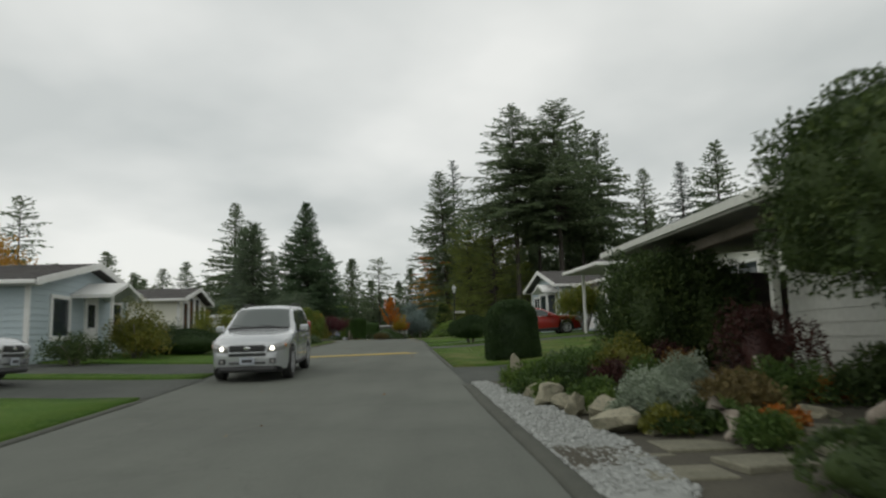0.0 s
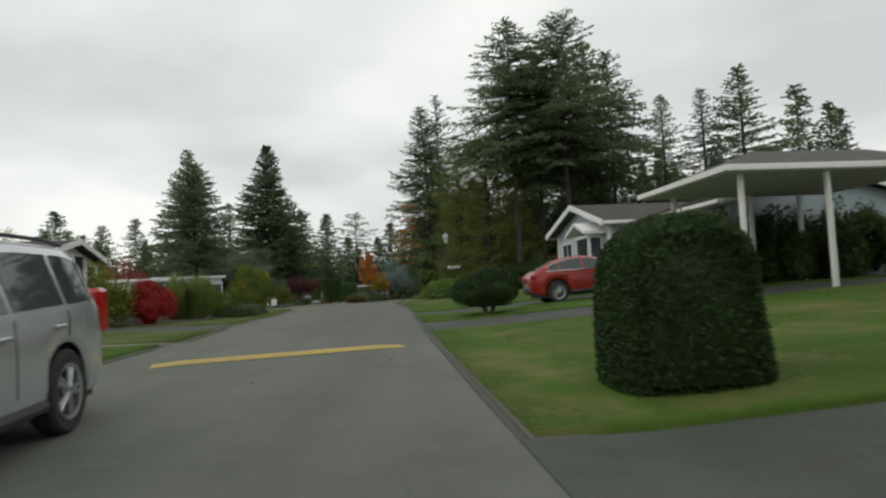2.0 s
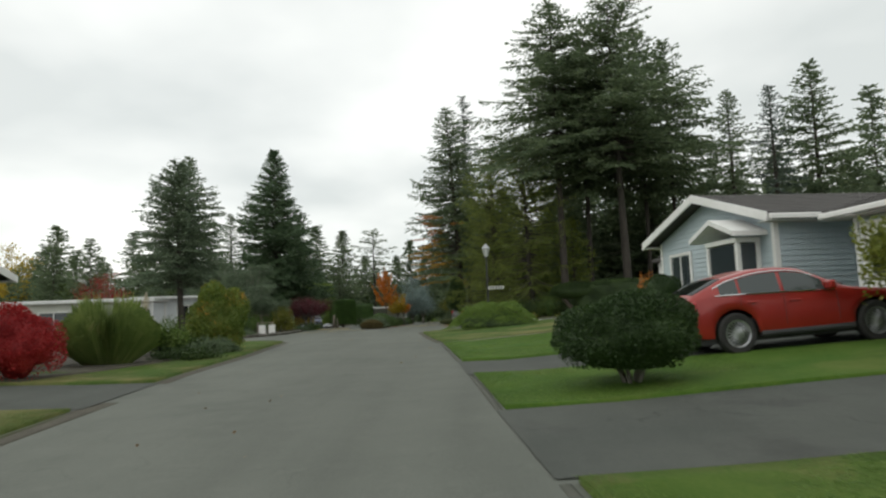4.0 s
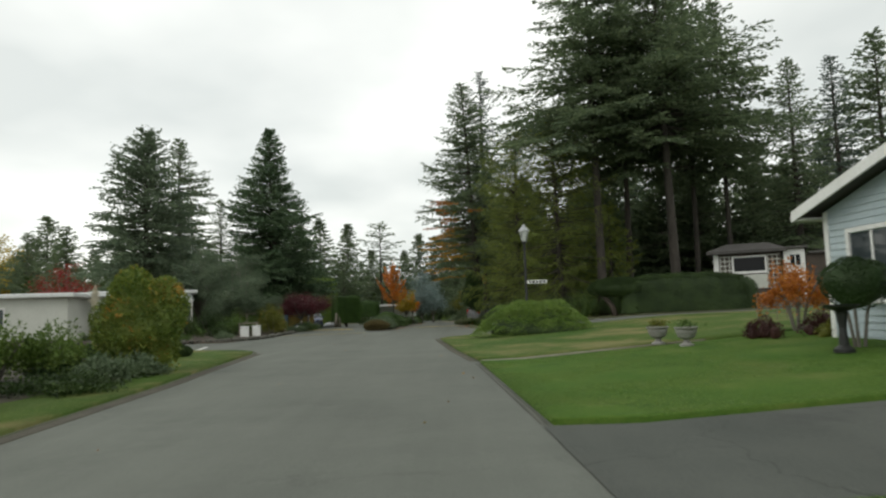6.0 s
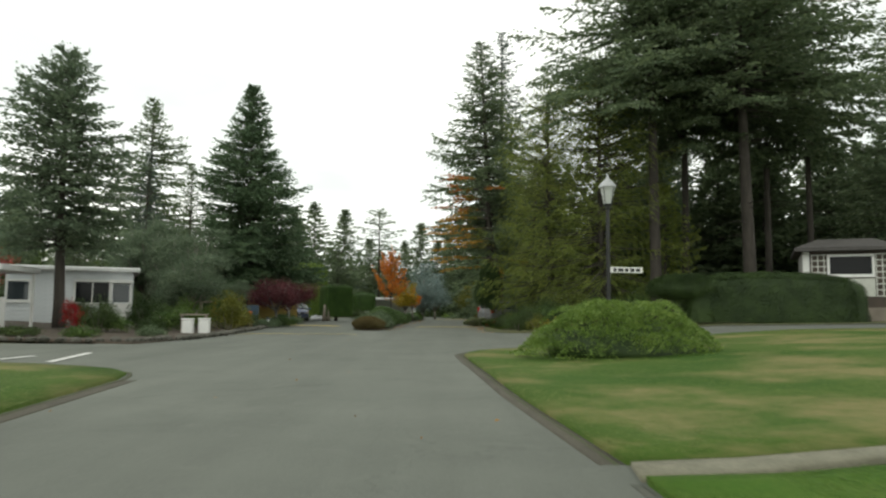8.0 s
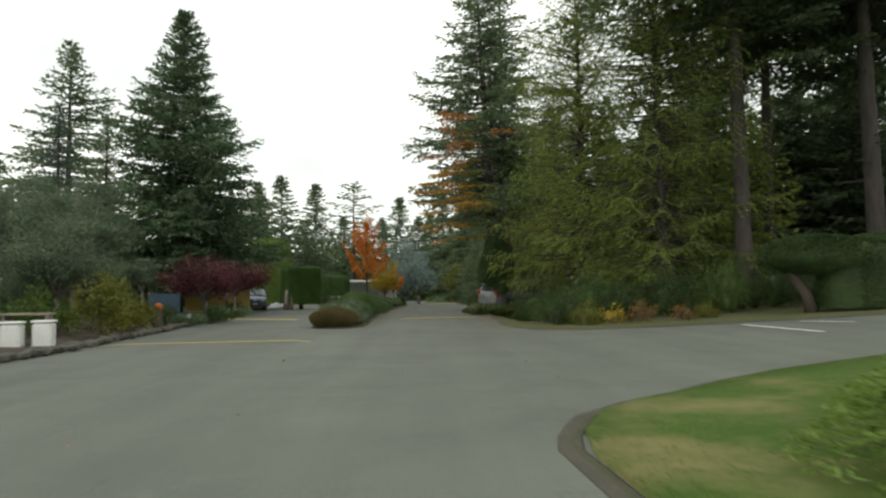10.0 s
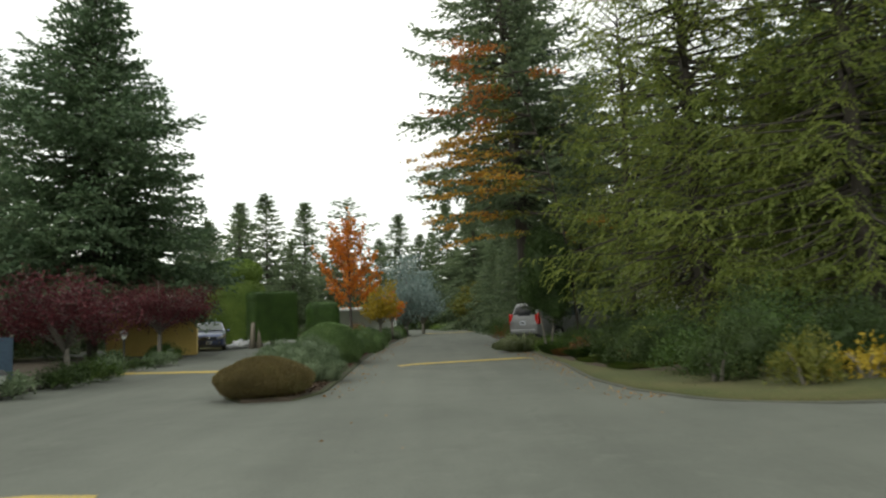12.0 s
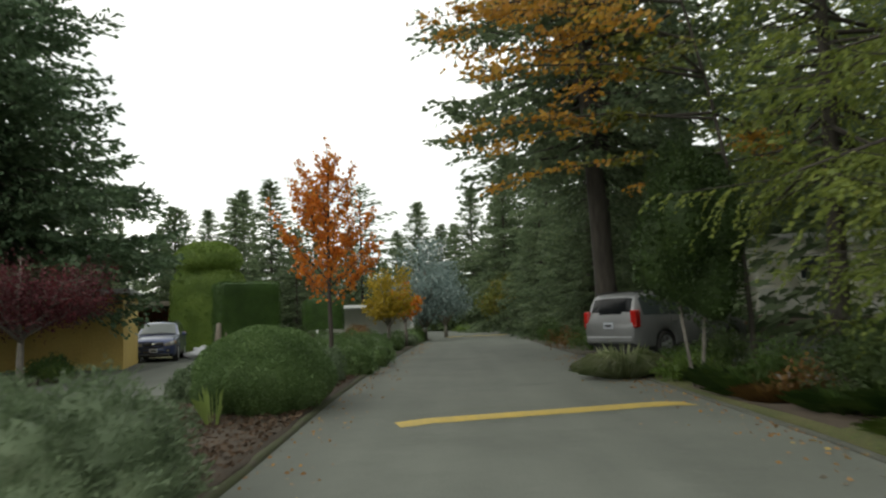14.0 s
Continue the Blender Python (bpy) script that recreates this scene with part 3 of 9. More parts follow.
def shrub(name, x, y, rx, ry, h, leafm, label, n=5000, leaf=0.07, wide=0.5, lump=0.28, depth=0.16, seed=1, group="", category="shrub", base=0.45, dz=0.0, rz=0.0, up=0.35, stems=0, lumps=9, heart=0.84, subs=0):
    """A bush of one or several rounded masses: many small leaves over a dense heart."""
    rng = np.random.default_rng(seed)
    rzz = h / (1 + base)
    masses = [(1.0, 1.0, 0.0, 0.0)]
    for k in range(subs):
        a, s = 6.283 * k / subs + rng.uniform(-0.5, 0.5), rng.uniform(0.42, 0.66)
        o = rng.uniform(0.55, 1.05) - 0.5 * s
        masses.append((s, rng.uniform(0.5, 0.95), o * rx * math.cos(a), o * ry * math.sin(a)))
    if subs:
        masses[0] = (0.72, 1.0, rng.uniform(-0.15, 0.15) * rx, rng.uniform(-0.15, 0.15) * ry)
    area = sum(s * s for s, q, ox, oy in masses)
    P, Dn, hv, hf, ho = [], [], [], [], 0
    for s, q, ox, oy in masses:
        p, d, c = blob_points(int(n * s * s / area), rng, rx * s, ry * s, rzz * q, lump=lump, depth=depth, flat_base=base, lumps=lumps)
        if subs:
            stray = rng.random(len(p)) < 0.06
            p = p + d * np.where(stray, rng.uniform(0.3, 1.6, len(p)) * leaf, 0.0)[:, None]
        cv, cf = core_arrays(rx * s, ry * s, rzz * q, c, lump, base, heart, 10 if subs else 20)
        P.append(p + np.array([ox, oy, 0]))
        Dn.append(d)
        if subs and heart < 0.6 and ho:
            continue
        hv.append(cv + np.array([ox, oy, 0]))
        hf.append(cf + ho)
        ho += len(cv)
    p, d = np.concatenate(P), np.concatenate(Dn)
    D = d + rng.normal(size=d.shape) * 0.75 + np.array([0, 0, up])
    v, f = leaves(p, D, leaf, leaf * wide, rng, 0.08)
    t = thing(name, on_land(x, y, rz, dz), label, category, group)
    crown = part("crown", mesh_from("crown", v, f, leafm), leafm, t)
    part("heart", mesh_from("heart", np.concatenate(hv), np.concatenate(hf), leafm, True), leafm, crown)
    if stems:
        for i in range(stems):
            a = 6.283 * i / stems + rng.uniform(-0.4, 0.4)
            e = Vector((0.55 * rx * math.cos(a), 0.55 * ry * math.sin(a), 0.55 * h))
            part("stem", Build().tube([(0.06 * math.cos(a), 0.06 * math.sin(a), -0.05 - dz), e * 0.45 + Vector((0, 0, 0.05 - 0.5 * dz)), e], [0.035, 0.028, 0.015], 6), M_GREYBARK, t)
    return t


def clipped(name, x, y, sx, sy, h, leafm, label, n=9000, leaf=0.045, rz=0.0, taper=0.0, roundness=0.25, seed=3, lift=0.0, category="hedge", trunk=0.0, dome=0.0):
    """A clipped hedge or topiary block with slightly uneven faces."""
    rng = np.random.default_rng(seed)
    # superellipsoid skin
    e = 2.0 / max(roundness, 0.05)

    def skin(d):
        up = np.maximum(d[:, 2], 0)
        wide = np.maximum(np.abs(d[:, 0]), np.abs(d[:, 1]))
        q = np.where((d[:, 2] <= 0) & (wide < 0.999), 1.0, np.maximum(np.abs(d[:, 0]) ** e + np.abs(d[:, 1]) ** e + up ** e, 1e-6) ** (-1.0 / e))
        s = d * q[:, None]
        s[:, 2] = np.where(d[:, 2] < 0, d[:, 2], s[:, 2])
        s = np.clip(s, -1, 1)
        z = 0.5 * (s[:, 2] + 1)
        k = 1 - taper * z ** 2
        return np.stack([s[:, 0] * 0.5 * sx * k, s[:, 1] * 0.5 * sy * k, z * h], 1)

    d = rng.normal(size=(n, 3)) * np.array([sx, sy, h])
    d /= np.linalg.norm(d, axis=1, keepdims=True)
    d = rng.uniform(-1, 1, (n, 3))
    axis = rng.choice(3, n, p=np.array([sy * h, sx * h, sx * sy]) / (sy * h + sx * h + sx * sy))
    d[np.arange(n), axis] = np.where(rng.random(n) < 0.5, -1, 1)
    keep = ~((axis == 2) & (d[:, 2] < 0))
    d, axis = d[keep], axis[keep]
    p = skin(d)
    wob = 0.02 * np.sin(p[:, 0] * 3.1 + p[:, 2] * 4) + 0.02 * np.sin(p[:, 1] * 2.7 + 1) + 0.015 * np.sin(p[:, 2] * 5.3)
    nrm = np.zeros_like(p)
    nrm[np.arange(len(p)), axis] = np.sign(d[np.arange(len(p)), axis])
    p = p + nrm * (wob - 0.09 * rng.random(len(p)) ** 1.5 + 0.02 * (rng.random(len(p)) < 0.08))[:, None]
    v, f = leaves(p, nrm * 0.6 + rng.normal(size=p.shape) * 0.6 + np.array([0, 0, 0.4]), leaf, leaf * 0.5, rng, 0.06)
    v[:, 2] += lift
    t = thing(name, on_land(x, y, rz), label, category)
    crown = part("crown", mesh_from("crown", v, f, leafm), leafm, t)
    g = 14
    vs, fs = [], []
    for ax in range(3):
        for sg in (-1, 1):
            o = len(vs)
            for i in range(g + 1):
                for j in range(g + 1):
                    q = [0, 0, 0]
                    q[ax], q[(ax + 1) % 3], q[(ax + 2) % 3] = sg, 2 * i / g - 1, 2 * j / g - 1
                    vs.append(q)
            for i in range(g):
                for j in range(g):
                    a = o + i * (g + 1) + j
                    fs.append((a, a + g + 1, a + g + 2, a + 1))
    pc = skin(np.array(vs, float))
    pc = (pc - np.array([0, 0, h / 2])) * np.array([1 - 0.16 / sx, 1 - 0.16 / sy, 1 - 0.14 / h]) + np.array([0, 0, h / 2 + lift])
    part("heart", mesh_from("heart", pc, np.array(fs), leafm, True), leafm, crown)
    if trunk:
        part("trunk", Build().tube([(0, 0, -0.1), (0.03, 0.02, lift * 0.6), (0, 0, lift + 0.4)], [trunk, trunk * 0.85, trunk * 0.8], 10), M_DARKWOOD, t)
    return t


def conifer_meshes(h, r, seed, base=0.1, leafm=None, leaf=0.34, wide=0.36, shape=0.8, skirt=1.0, per_m=10.0, droop=0.25, lift=0.6, tip=0.3, twig=0.95, hang=0.15, ragged=0.35, step=0.32, trunk_r=None, lean=0.0, inner=0.12, bough=0.0, bare=0, bark=None):
    """Trunk and limbs, and a crown of boughs: each a flat feather of side twigs hung with needle sprays."""
    rng = np.random.default_rng(seed)
    trunk_r = trunk_r or 0.012 * h + 0.06
    tb = Build()
    bend = rng.normal(size=2) * 0.010 * h
    axis = lambda z: np.array([bend[0] * math.sin(2.2 * z / h) + lean * z, bend[1] * math.sin(1.7 * z / h), z])
    zs = np.linspace(-0.2, h * 0.985, 10)
    tb.tube([axis(z) for z in zs], [trunk_r * (1.25 if i == 0 else 1) * max(1 - z / h, 0.02) ** 0.8 + 0.012 for i, z in enumerate(zs)], 9)
    crown = h - base * h
    n = int(crown * per_m)
    side_lobes = rng.uniform(0, 6.283, 3)
    P, D, LEN = [], [], []
    for i in range(n):
        q = min(max((i + rng.uniform(-0.6, 0.6)) / n, 0.0), 0.997)
        a = 2.39996 * i + rng.normal() * 0.5
        reach = r * (1 - q) ** shape * (skirt + (1 - skirt) * min(q * 5, 1))
        reach *= 1 + 0.16 * math.sin(a + side_lobes[0] + 9 * q) + 0.10 * math.sin(2 * a + side_lobes[1] - 14 * q)
        L = reach * (1 - ragged * rng.random() ** 1.2) * (1.12 if rng.random() < 0.08 else 1) + 0.22
        el = -0.10 + lift * q ** 1.6 + rng.normal() * 0.13
        sag = droop * (1 - 0.8 * q) * rng.uniform(0.6, 1.4)
        o = axis(base * h + q * crown)
        hz = np.array([math.cos(a), math.sin(a), 0.0])
        sd = np.array([-math.sin(a), math.cos(a), 0.0])
        bow = rng.normal() * 0.12
        curve = lambda s: o + L * (np.outer(s, hz) * math.cos(el) + np.outer(bow * s * s, sd) + np.outer(math.sin(el) * s - sag * s ** 1.4 + tip * sag * 1.6 * s ** 3, (0, 0, 1)))
        if L > 0.9:
            ln = curve(np.array([0, 0.35, 0.7, 0.97]))
            tb.tube(list(ln), [0.018 + 0.009 * L, 0.012 + 0.006 * L, 0.010, 0.004], 4, False)
        m = max(3, int(L / step))
        s = np.clip(np.linspace(inner, 1.0, m) + rng.normal(size=m) * 0.25 / m, inner, 1.0)
        node = curve(s)
        fwd = curve(np.minimum(s + 0.03, 1.03)) - node
        fwd /= np.linalg.norm(fwd, axis=1, keepdims=True)
        P.append(node)
        D.append(fwd + rng.normal(size=fwd.shape) * 0.15)
        LEN.append(np.full(m, leaf * 1.1))
        for sg in (-1, 1):
            tl = np.minimum(twig * (0.30 + 0.20 * L), 0.60 * L * (1 - s) ** 0.8 + 0.34 * twig) * rng.uniform(0.55, 1.2, m)
            if bough:
                tl *= 1 - bough * (np.sin(s * L * 4.0 + i) > 0.35)
            k = np.maximum(1, np.round(tl / (0.55 * leaf)).astype(int))
            idx = np.repeat(np.arange(m), k)
            first = np.repeat(np.cumsum(k) - k, k)
            u = (np.arange(len(idx)) - first + rng.uniform(0.25, 0.9, len(idx))) / k[idx]
            ang = rng.normal(size=m) * 0.2 + 0.85
            td = fwd * np.cos(ang)[:, None] + sg * sd * np.sin(ang)[:, None] + rng.normal(size=(m, 1)) * np.array([0, 0, 0.14])
            dist = (u * tl[idx])[:, None]
            pts = node[idx] + td[idx] * dist * (1 - 0.35 * hang * u[:, None])
            pts[:, 2] -= hang * tl[idx] * u ** 1.5 + 0.10 * leaf * rng.random(len(idx))
            pts += rng.normal(size=pts.shape) * 0.12 * leaf
            dd = td[idx] + fwd[idx] * 0.25 + rng.normal(size=pts.shape) * 0.30
            dd[:, 2] -= hang * (0.4 + 1.6 * u)
            P.append(pts)
            D.append(dd)
            LEN.append(leaf * (1.05 - 0.35 * u))
    P, D, LEN = np.concatenate(P), np.concatenate(D), np.concatenate(LEN)
    v, f = leaves(P, D, LEN, leaf * wide, rng, 0.05)
    for i in range(bare):
        z, a = h * base * rng.uniform(0.35, 1.0), rng.uniform(0, 6.283)
        o, L = axis(z), rng.uniform(0.8, 2.6)
        e = o + np.array([L * math.cos(a), L * math.sin(a), -0.12 * L])
        tb.tube([o, 0.5 * (o + e) + np.array([0, 0, 0.05 * L]), e], [0.03, 0.02, 0.006], 4, False)
    return tb.mesh("trunk", bark or M_BARK, True), mesh_from("crown", v, f, leafm)


def conifer(name, x, y, meshes, label, scale=1.0, rz=0.0, group="", category="conifer tree", wide=1.0):
    s, scale = scale, scale * wide
    t = thing(name, on_land(x, y), label, category, group)
    for nm, me in zip(("trunk", "crown"), meshes):
        o = part(nm, me, None, t)
        o.matrix_basis = Matrix.LocRotScale((0, 0, -0.15), Euler((0, 0, radians(rz))), (scale, scale, s))
    return t


def broadleaf_meshes(h, spread, trunk_h, leafm, seed, n=6000, leaf=0.10, limbs=7, bark=None, up=0.9, twigs=5, wide=0.8, layered=0.0, trunk_r=None, cloud=0.55):
    """A leafy tree: trunk, limbs and twigs, with leaves gathered round the twigs."""
    rng = np.random.default_rng(seed)
    b = Build()
    trunk_r = trunk_r or 0.02 * h + 0.02
    top = Vector((0, 0, trunk_h))
    b.tube([(0, 0, -0.15), (0.02, 0.01, trunk_h * 0.5), top], [trunk_r * 1.25, trunk_r, trunk_r * 0.85], 8)
    tips = []
    for i in range(limbs):
        a = 2 * math.pi * i / limbs + rng.uniform(-0.35, 0.35)
        lev = rng.uniform(0.0, 1.0) if i else 1.0
        out = spread * rng.uniform(0.45, 0.95) * (1 - 0.45 * lev * up)
        end = Vector((out * math.cos(a), out * math.sin(a), trunk_h + (h - trunk_h) * (0.35 + 0.62 * lev) * rng.uniform(0.85, 1.0)))
        if i == 0:
            end = Vector((rng.uniform(-0.1, 0.1), rng.uniform(-0.1, 0.1), h * 0.97))
        mid = top.lerp(end, 0.5) + Vector((0.12 * out * math.cos(a), 0.12 * out * math.sin(a), -0.04 * h * rng.random()))
        b.tube([top * rng.uniform(0.8, 1.0), mid, end], [trunk_r * 0.6, trunk_r * 0.35, 0.008], 6)
        for j in range(twigs):
            f = rng.uniform(0.3, 1.0)
            p0 = top.lerp(mid, 2 * f) if f < 0.5 else mid.lerp(end, 2 * f - 1)
            d = Vector((math.cos(a + rng.normal() * 0.9), math.sin(a + rng.normal() * 0.9), rng.uniform(0.0, 0.9) * (1 - layered)))
            p1 = p0 + d * spread * rng.uniform(0.18, 0.42)
            b.tube([p0, p1], [0.010 + 0.1 * trunk_r, 0.004], 4, False)
            tips.append((p0, p1))
        tips.append((mid, end))
    T = np.array([[*p, *q] for p, q in tips])
    pick = rng.integers(0, len(T), n)
    s = rng.uniform(0.15, 1.08, n)[:, None]
    P = T[pick, :3] * (1 - s) + T[pick, 3:] * s
    P = P + rng.normal(size=P.shape) * np.array([1, 1, 0.75 * (1 - 0.7 * layered)]) * spread * 0.13 * cloud * 2
    P[:, 2] = np.clip(P[:, 2], trunk_h * 0.75, h * 1.02)
    D = rng.normal(size=P.shape) + np.array([0, 0, -0.4])
    v, f = leaves(P, D, leaf, leaf * wide, rng, 0.1)
    return b.mesh("trunk", bark or M_GREYBARK, True), mesh_from("crown", v, f, leafm)


def tuft(name, x, y, h, r, n, leafm, label, seed=1, width=0.02, category="grass clump", group="", dz=0.0, arch=0.35, foot=0.45):
    """A clump of arching blades."""
    rng = np.random.default_rng(seed)
    a, rr = rng.uniform(0, 6.283, n), r * np.sqrt(rng.random(n)) * foot
    L = h * rng.uniform(0.55, 1.1, n)
    out = rng.uniform(0.1, 1.0, n) * r
    base = np.stack([rr * np.cos(a), rr * np.sin(a), np.zeros(n)], 1)
    mid = base + np.stack([0.4 * out * np.cos(a), 0.4 * out * np.sin(a), L * 0.6], 1)
    tip = base + np.stack([out * np.cos(a), out * np.sin(a), L * (1 - arch * out / r)], 1)
    s = np.stack([-np.sin(a), np.cos(a), np.zeros(n)], 1) * width * 0.5
    v = np.stack([base - s, base + s, mid + s, tip, mid - s], 1).reshape(-1, 3)
    f = np.arange(5 * n).reshape(-1, 5)
    t = thing(name, on_land(x, y, 0, dz), label, category, group, data=mesh_from(name, v, f, leafm))
    return t


# ---- surfaces laid on the land ----
def resample(pts, n):
    pts = np.array(pts, float)
    s = np.concatenate([[0], np.cumsum(np.hypot(*np.diff(pts, axis=0).T))])
    q = np.linspace(0, s[-1], n)
    return np.stack([np.interp(q, s, pts[:, 0]), np.interp(q, s, pts[:, 1])], 1)


def sheet(name, A, B, lift, material, nu=10, nv=30, label="", category="", skirt=0.0, kind="structure", wavy=0.0, match=True):
    """A surface between two lines A and B, draped on the land and raised by lift."""
    A, B = (resample(A, nv), resample(B, nv)) if match else (np.array(A, float), np.array(B, float))
    nv = len(A)
    t = np.linspace(0, 1, nu)[None, :, None]
    q = A[:, None, :] * (1 - t) + B[:, None, :] * t
    z = land(q[..., 0], q[..., 1]) + lift
    if wavy:
        z = z + wavy * (np.sin(q[..., 0] * 1.7 + q[..., 1] * 0.9) + np.sin(q[..., 1] * 2.3 - q[..., 0]))
    v = np.concatenate([q, z[..., None]], 2).reshape(-1, 3)
    i, j = np.meshgrid(np.arange(nv - 1), np.arange(nu - 1), indexing="ij")
    a = (i * nu + j).ravel()
    f = np.stack([a, a + 1, a + nu + 1, a + nu], 1)
    fs = f.tolist()
    v = v.tolist()
    if skirt:
        ring = [k for k in range(nu)] + [(k + 1) * nu - 1 for k in range(1, nv)] + [(nv - 1) * nu + k for k in range(nu - 2, -1, -1)] + [k * nu for k in range(nv - 2, 0, -1)]
        o = len(v)
        v += [[v[k][0], v[k][1], v[k][2] - skirt] for k in ring]
        m = len(ring)
        fs += [[ring[k], ring[(k + 1) % m], o + (k + 1) % m, o + k] for k in range(m)]
    b = Build()
    b.v, b.f = [tuple(p) for p in v], [tuple(p) for p in fs]
    ob = new(name, b.mesh(name, material, True))
    # keep the flat look of the top where the skirt turns down
    return tagged(ob, label or name.replace("_", " "), category or name.split("_")[0], "", kind)


def band(name, line, width, height, material, label, category="kerb", lift=0.0, closed=False):
    """A low rounded strip along a line on the land."""
    n = max(4, int(sum(math.dist(line[i], line[i + 1]) for i in range(len(line) - 1)) / 0.5))
    p = resample(line, n)
    d = np.gradient(p, axis=0)
    d /= np.linalg.norm(d, axis=1, keepdims=True)
    s = np.stack([-d[:, 1], d[:, 0]], 1)
    prof = [(-0.5, -0.05), (-0.5, 0.35), (-0.3, 0.85), (0, 1.0), (0.3, 0.85), (0.5, 0.35), (0.5, -0.05)]
    jit = (1 + 0.18 * np.sin(np.arange(n) * 1.9) * np.sin(np.arange(n) * 0.37 + 1)) * np.clip(np.minimum(np.arange(n), np.arange(n)[::-1]) / 1.5, 0.05, 1)
    rows = [np.concatenate([p + s * u * width, (land(p[:, 0], p[:, 1]) + lift + w * height * jit)[:, None]], 1) for u, w in prof]
    v = np.stack(rows, 1).reshape(-1, 3)
    k = len(prof)
    f = [(i * k + j, i * k + j + 1, (i + 1) * k + j + 1, (i + 1) * k + j) for i in range(n - 1) for j in range(k - 1)]
    b = Build()
    b.v, b.f = [tuple(q) for q in v.tolist()], f
    return tagged(new(name, b.mesh(name, material, True)), label, category, "", "structure")

# ---- ground, roads, lawns ----
gx = np.concatenate([[-900, -500, -250, -140, -90], np.arange(-60, 61, 2.0), [80, 110, 160, 250, 500, 900]])
gy = np.concatenate([[-300, -150, -80, -40], np.arange(-20, 141, 2.0), [160, 190, 240, 320, 500, 800, 1200]])
GX, GY = np.meshgrid(gx, gy)
GZ = land(GX, GY) - 0.09
gv = np.stack([GX, GY, GZ], 2).reshape(-1, 3)
gi, gj = np.meshgrid(np.arange(len(gy) - 1), np.arange(len(gx) - 1), indexing="ij")
ga = (gi * len(gx) + gj).ravel()
ground = new("ground", mesh_from("ground", gv, np.stack([ga, ga + 1, ga + len(gx) + 1, ga + len(gx)], 1), M_WILD, True))
tagged(ground, "rough grassy earth under the gardens and the wood", "ground", "", "structure")

ys = [-40, -20, -5, 0, 4, 8, 12, 16, 20, 24, 28, 32, 36, 40, 44, 48, 52, 55, 58, 60, 62, 64, 66, 68, 70, 72, 74, 76, 78, 80, 84, 88, 92, 96, 100, 106, 112, 120, 130, 145, 170, 200]
road_l = [(left_edge(y) - (0.5 if y < 53 else 1.5), y) for y in ys]
road_r = [(right_edge(y) + (0.5 if y < 57 else 3.4 if y < 77 else 1.0), y) for y in ys]
sheet("road", road_l, road_r, 0.0, M_ASPHALT, 12, 220, "worn grey asphalt street with patches and fine cracks", "road")
sheet("side_road_right", [(-1, 61.0), (1.6, 61.5), (5, 62.8), (12, 64.6), (24, 66), (60, 70)], [(-1, 78), (1.6, 76), (5, 73.5), (12, 72.6), (24, 74), (60, 79)], -0.012, M_ASPHALT, 10, 40, "grey asphalt side street climbing past a clipped hedge", "road")
sheet("side_road_left", [(-7, 52), (-10, 53.2), (-14, 53.4), (-20, 52), (-34, 48.5), (-60, 42)], [(-9, 66), (-11, 64), (-15.5, 60.4), (-21, 58.6), (-34, 55), (-60, 48.5)], -0.012, M_ASPHALT, 10, 40, "grey asphalt side street beside a mobile home", "road")


def rline(y0, y1, off=0.0, n=12):
    return [(float(right_edge(y)) + off, float(y)) for y in np.linspace(y0, y1, n)]


def lline(y0, y1, off=0.0, n=12):
    return [(float(left_edge(y)) + off, float(y)) for y in np.linspace(y0, y1, n)]


def vline(x, y0, y1, n=12):
    return [(x, float(y)) for y in np.linspace(y0, y1, n)]


LAWN = 0.05
lawns = []


def lawn(name, A, B, label, dry=False, nu=14, nv=40, material=None):
    lawns.append((resample(A, nv), resample(B, nv), dry))
    return sheet(name, A, B, LAWN, material or (M_LAWN_DRY if dry else M_LAWN), nu, nv, label, "lawn", 0.10, wavy=0.006)


lawn("lawn_1", rline(18.1, 27.8, 0.12), vline(16, 18.4, 28.2), "green mown front lawn with dry patches", material=M_LAWN_TIRED)
lawn("lawn_2", rline(31.2, 35.3, 0.1), vline(12, 31.4, 34.2), "narrow grass strip between two driveways")
lawn("lawn_3", rline(38.4, 46.3, 0.1), vline(12, 38.5, 48.2), "bright green mown lawn before a pale blue house")
corner_kerb = [(-1.42, 46.9), (-1.9, 51), (-2.35, 56.5), (-2.5, 58.9), (-2.1, 60.1), (-1.35, 61.0), (0.3, 62.3), (1.6, 62.95), (3.3, 63.6), (6, 64.2), (12, 65.2), (24, 66.8), (40, 69)]
lawn("lawn_4", corner_kerb, [(12, 48.6), (12.5, 50), (13, 52), (13.5, 54), (14, 55), (15, 56), (16, 57), (18, 58), (20, 59), (24, 60.5), (28, 62), (34, 64), (40, 65)], "corner lawn turning dry and yellow by the kerb", True, 18, 60)
far_kerb = [(40, 77.5), (24, 73.8), (12, 72.2), (8, 72.3), (5, 72.9), (2.6, 73.6), (1.0, 74.4), (-0.15, 75.6), (-0.75, 77.4), (-0.9, 79.5), (-0.6, 84), (-0.5, 88), (-0.35, 92)]
lawn("lawn_5", far_kerb, [(40, 90), (26, 88), (16, 86), (12, 86), (10, 86), (8, 87), (7, 88), (6, 89), (5, 90), (4.5, 91), (4, 91.5), (3.5, 92), (3, 92.5)], "rough verge of thin grass and leaves under trees", True, 14, 60, M_VERGE)
lawn("lawn_6", lline(-20, 12.9, -0.1, 20), vline(-22, -20, 13.5, 20), "clipped green verge beside the street")
lawn("lawn_7", lline(16.8, 17.8, -0.1), vline(-14, 16.8, 17.8), "thin grass strip between two driveways")
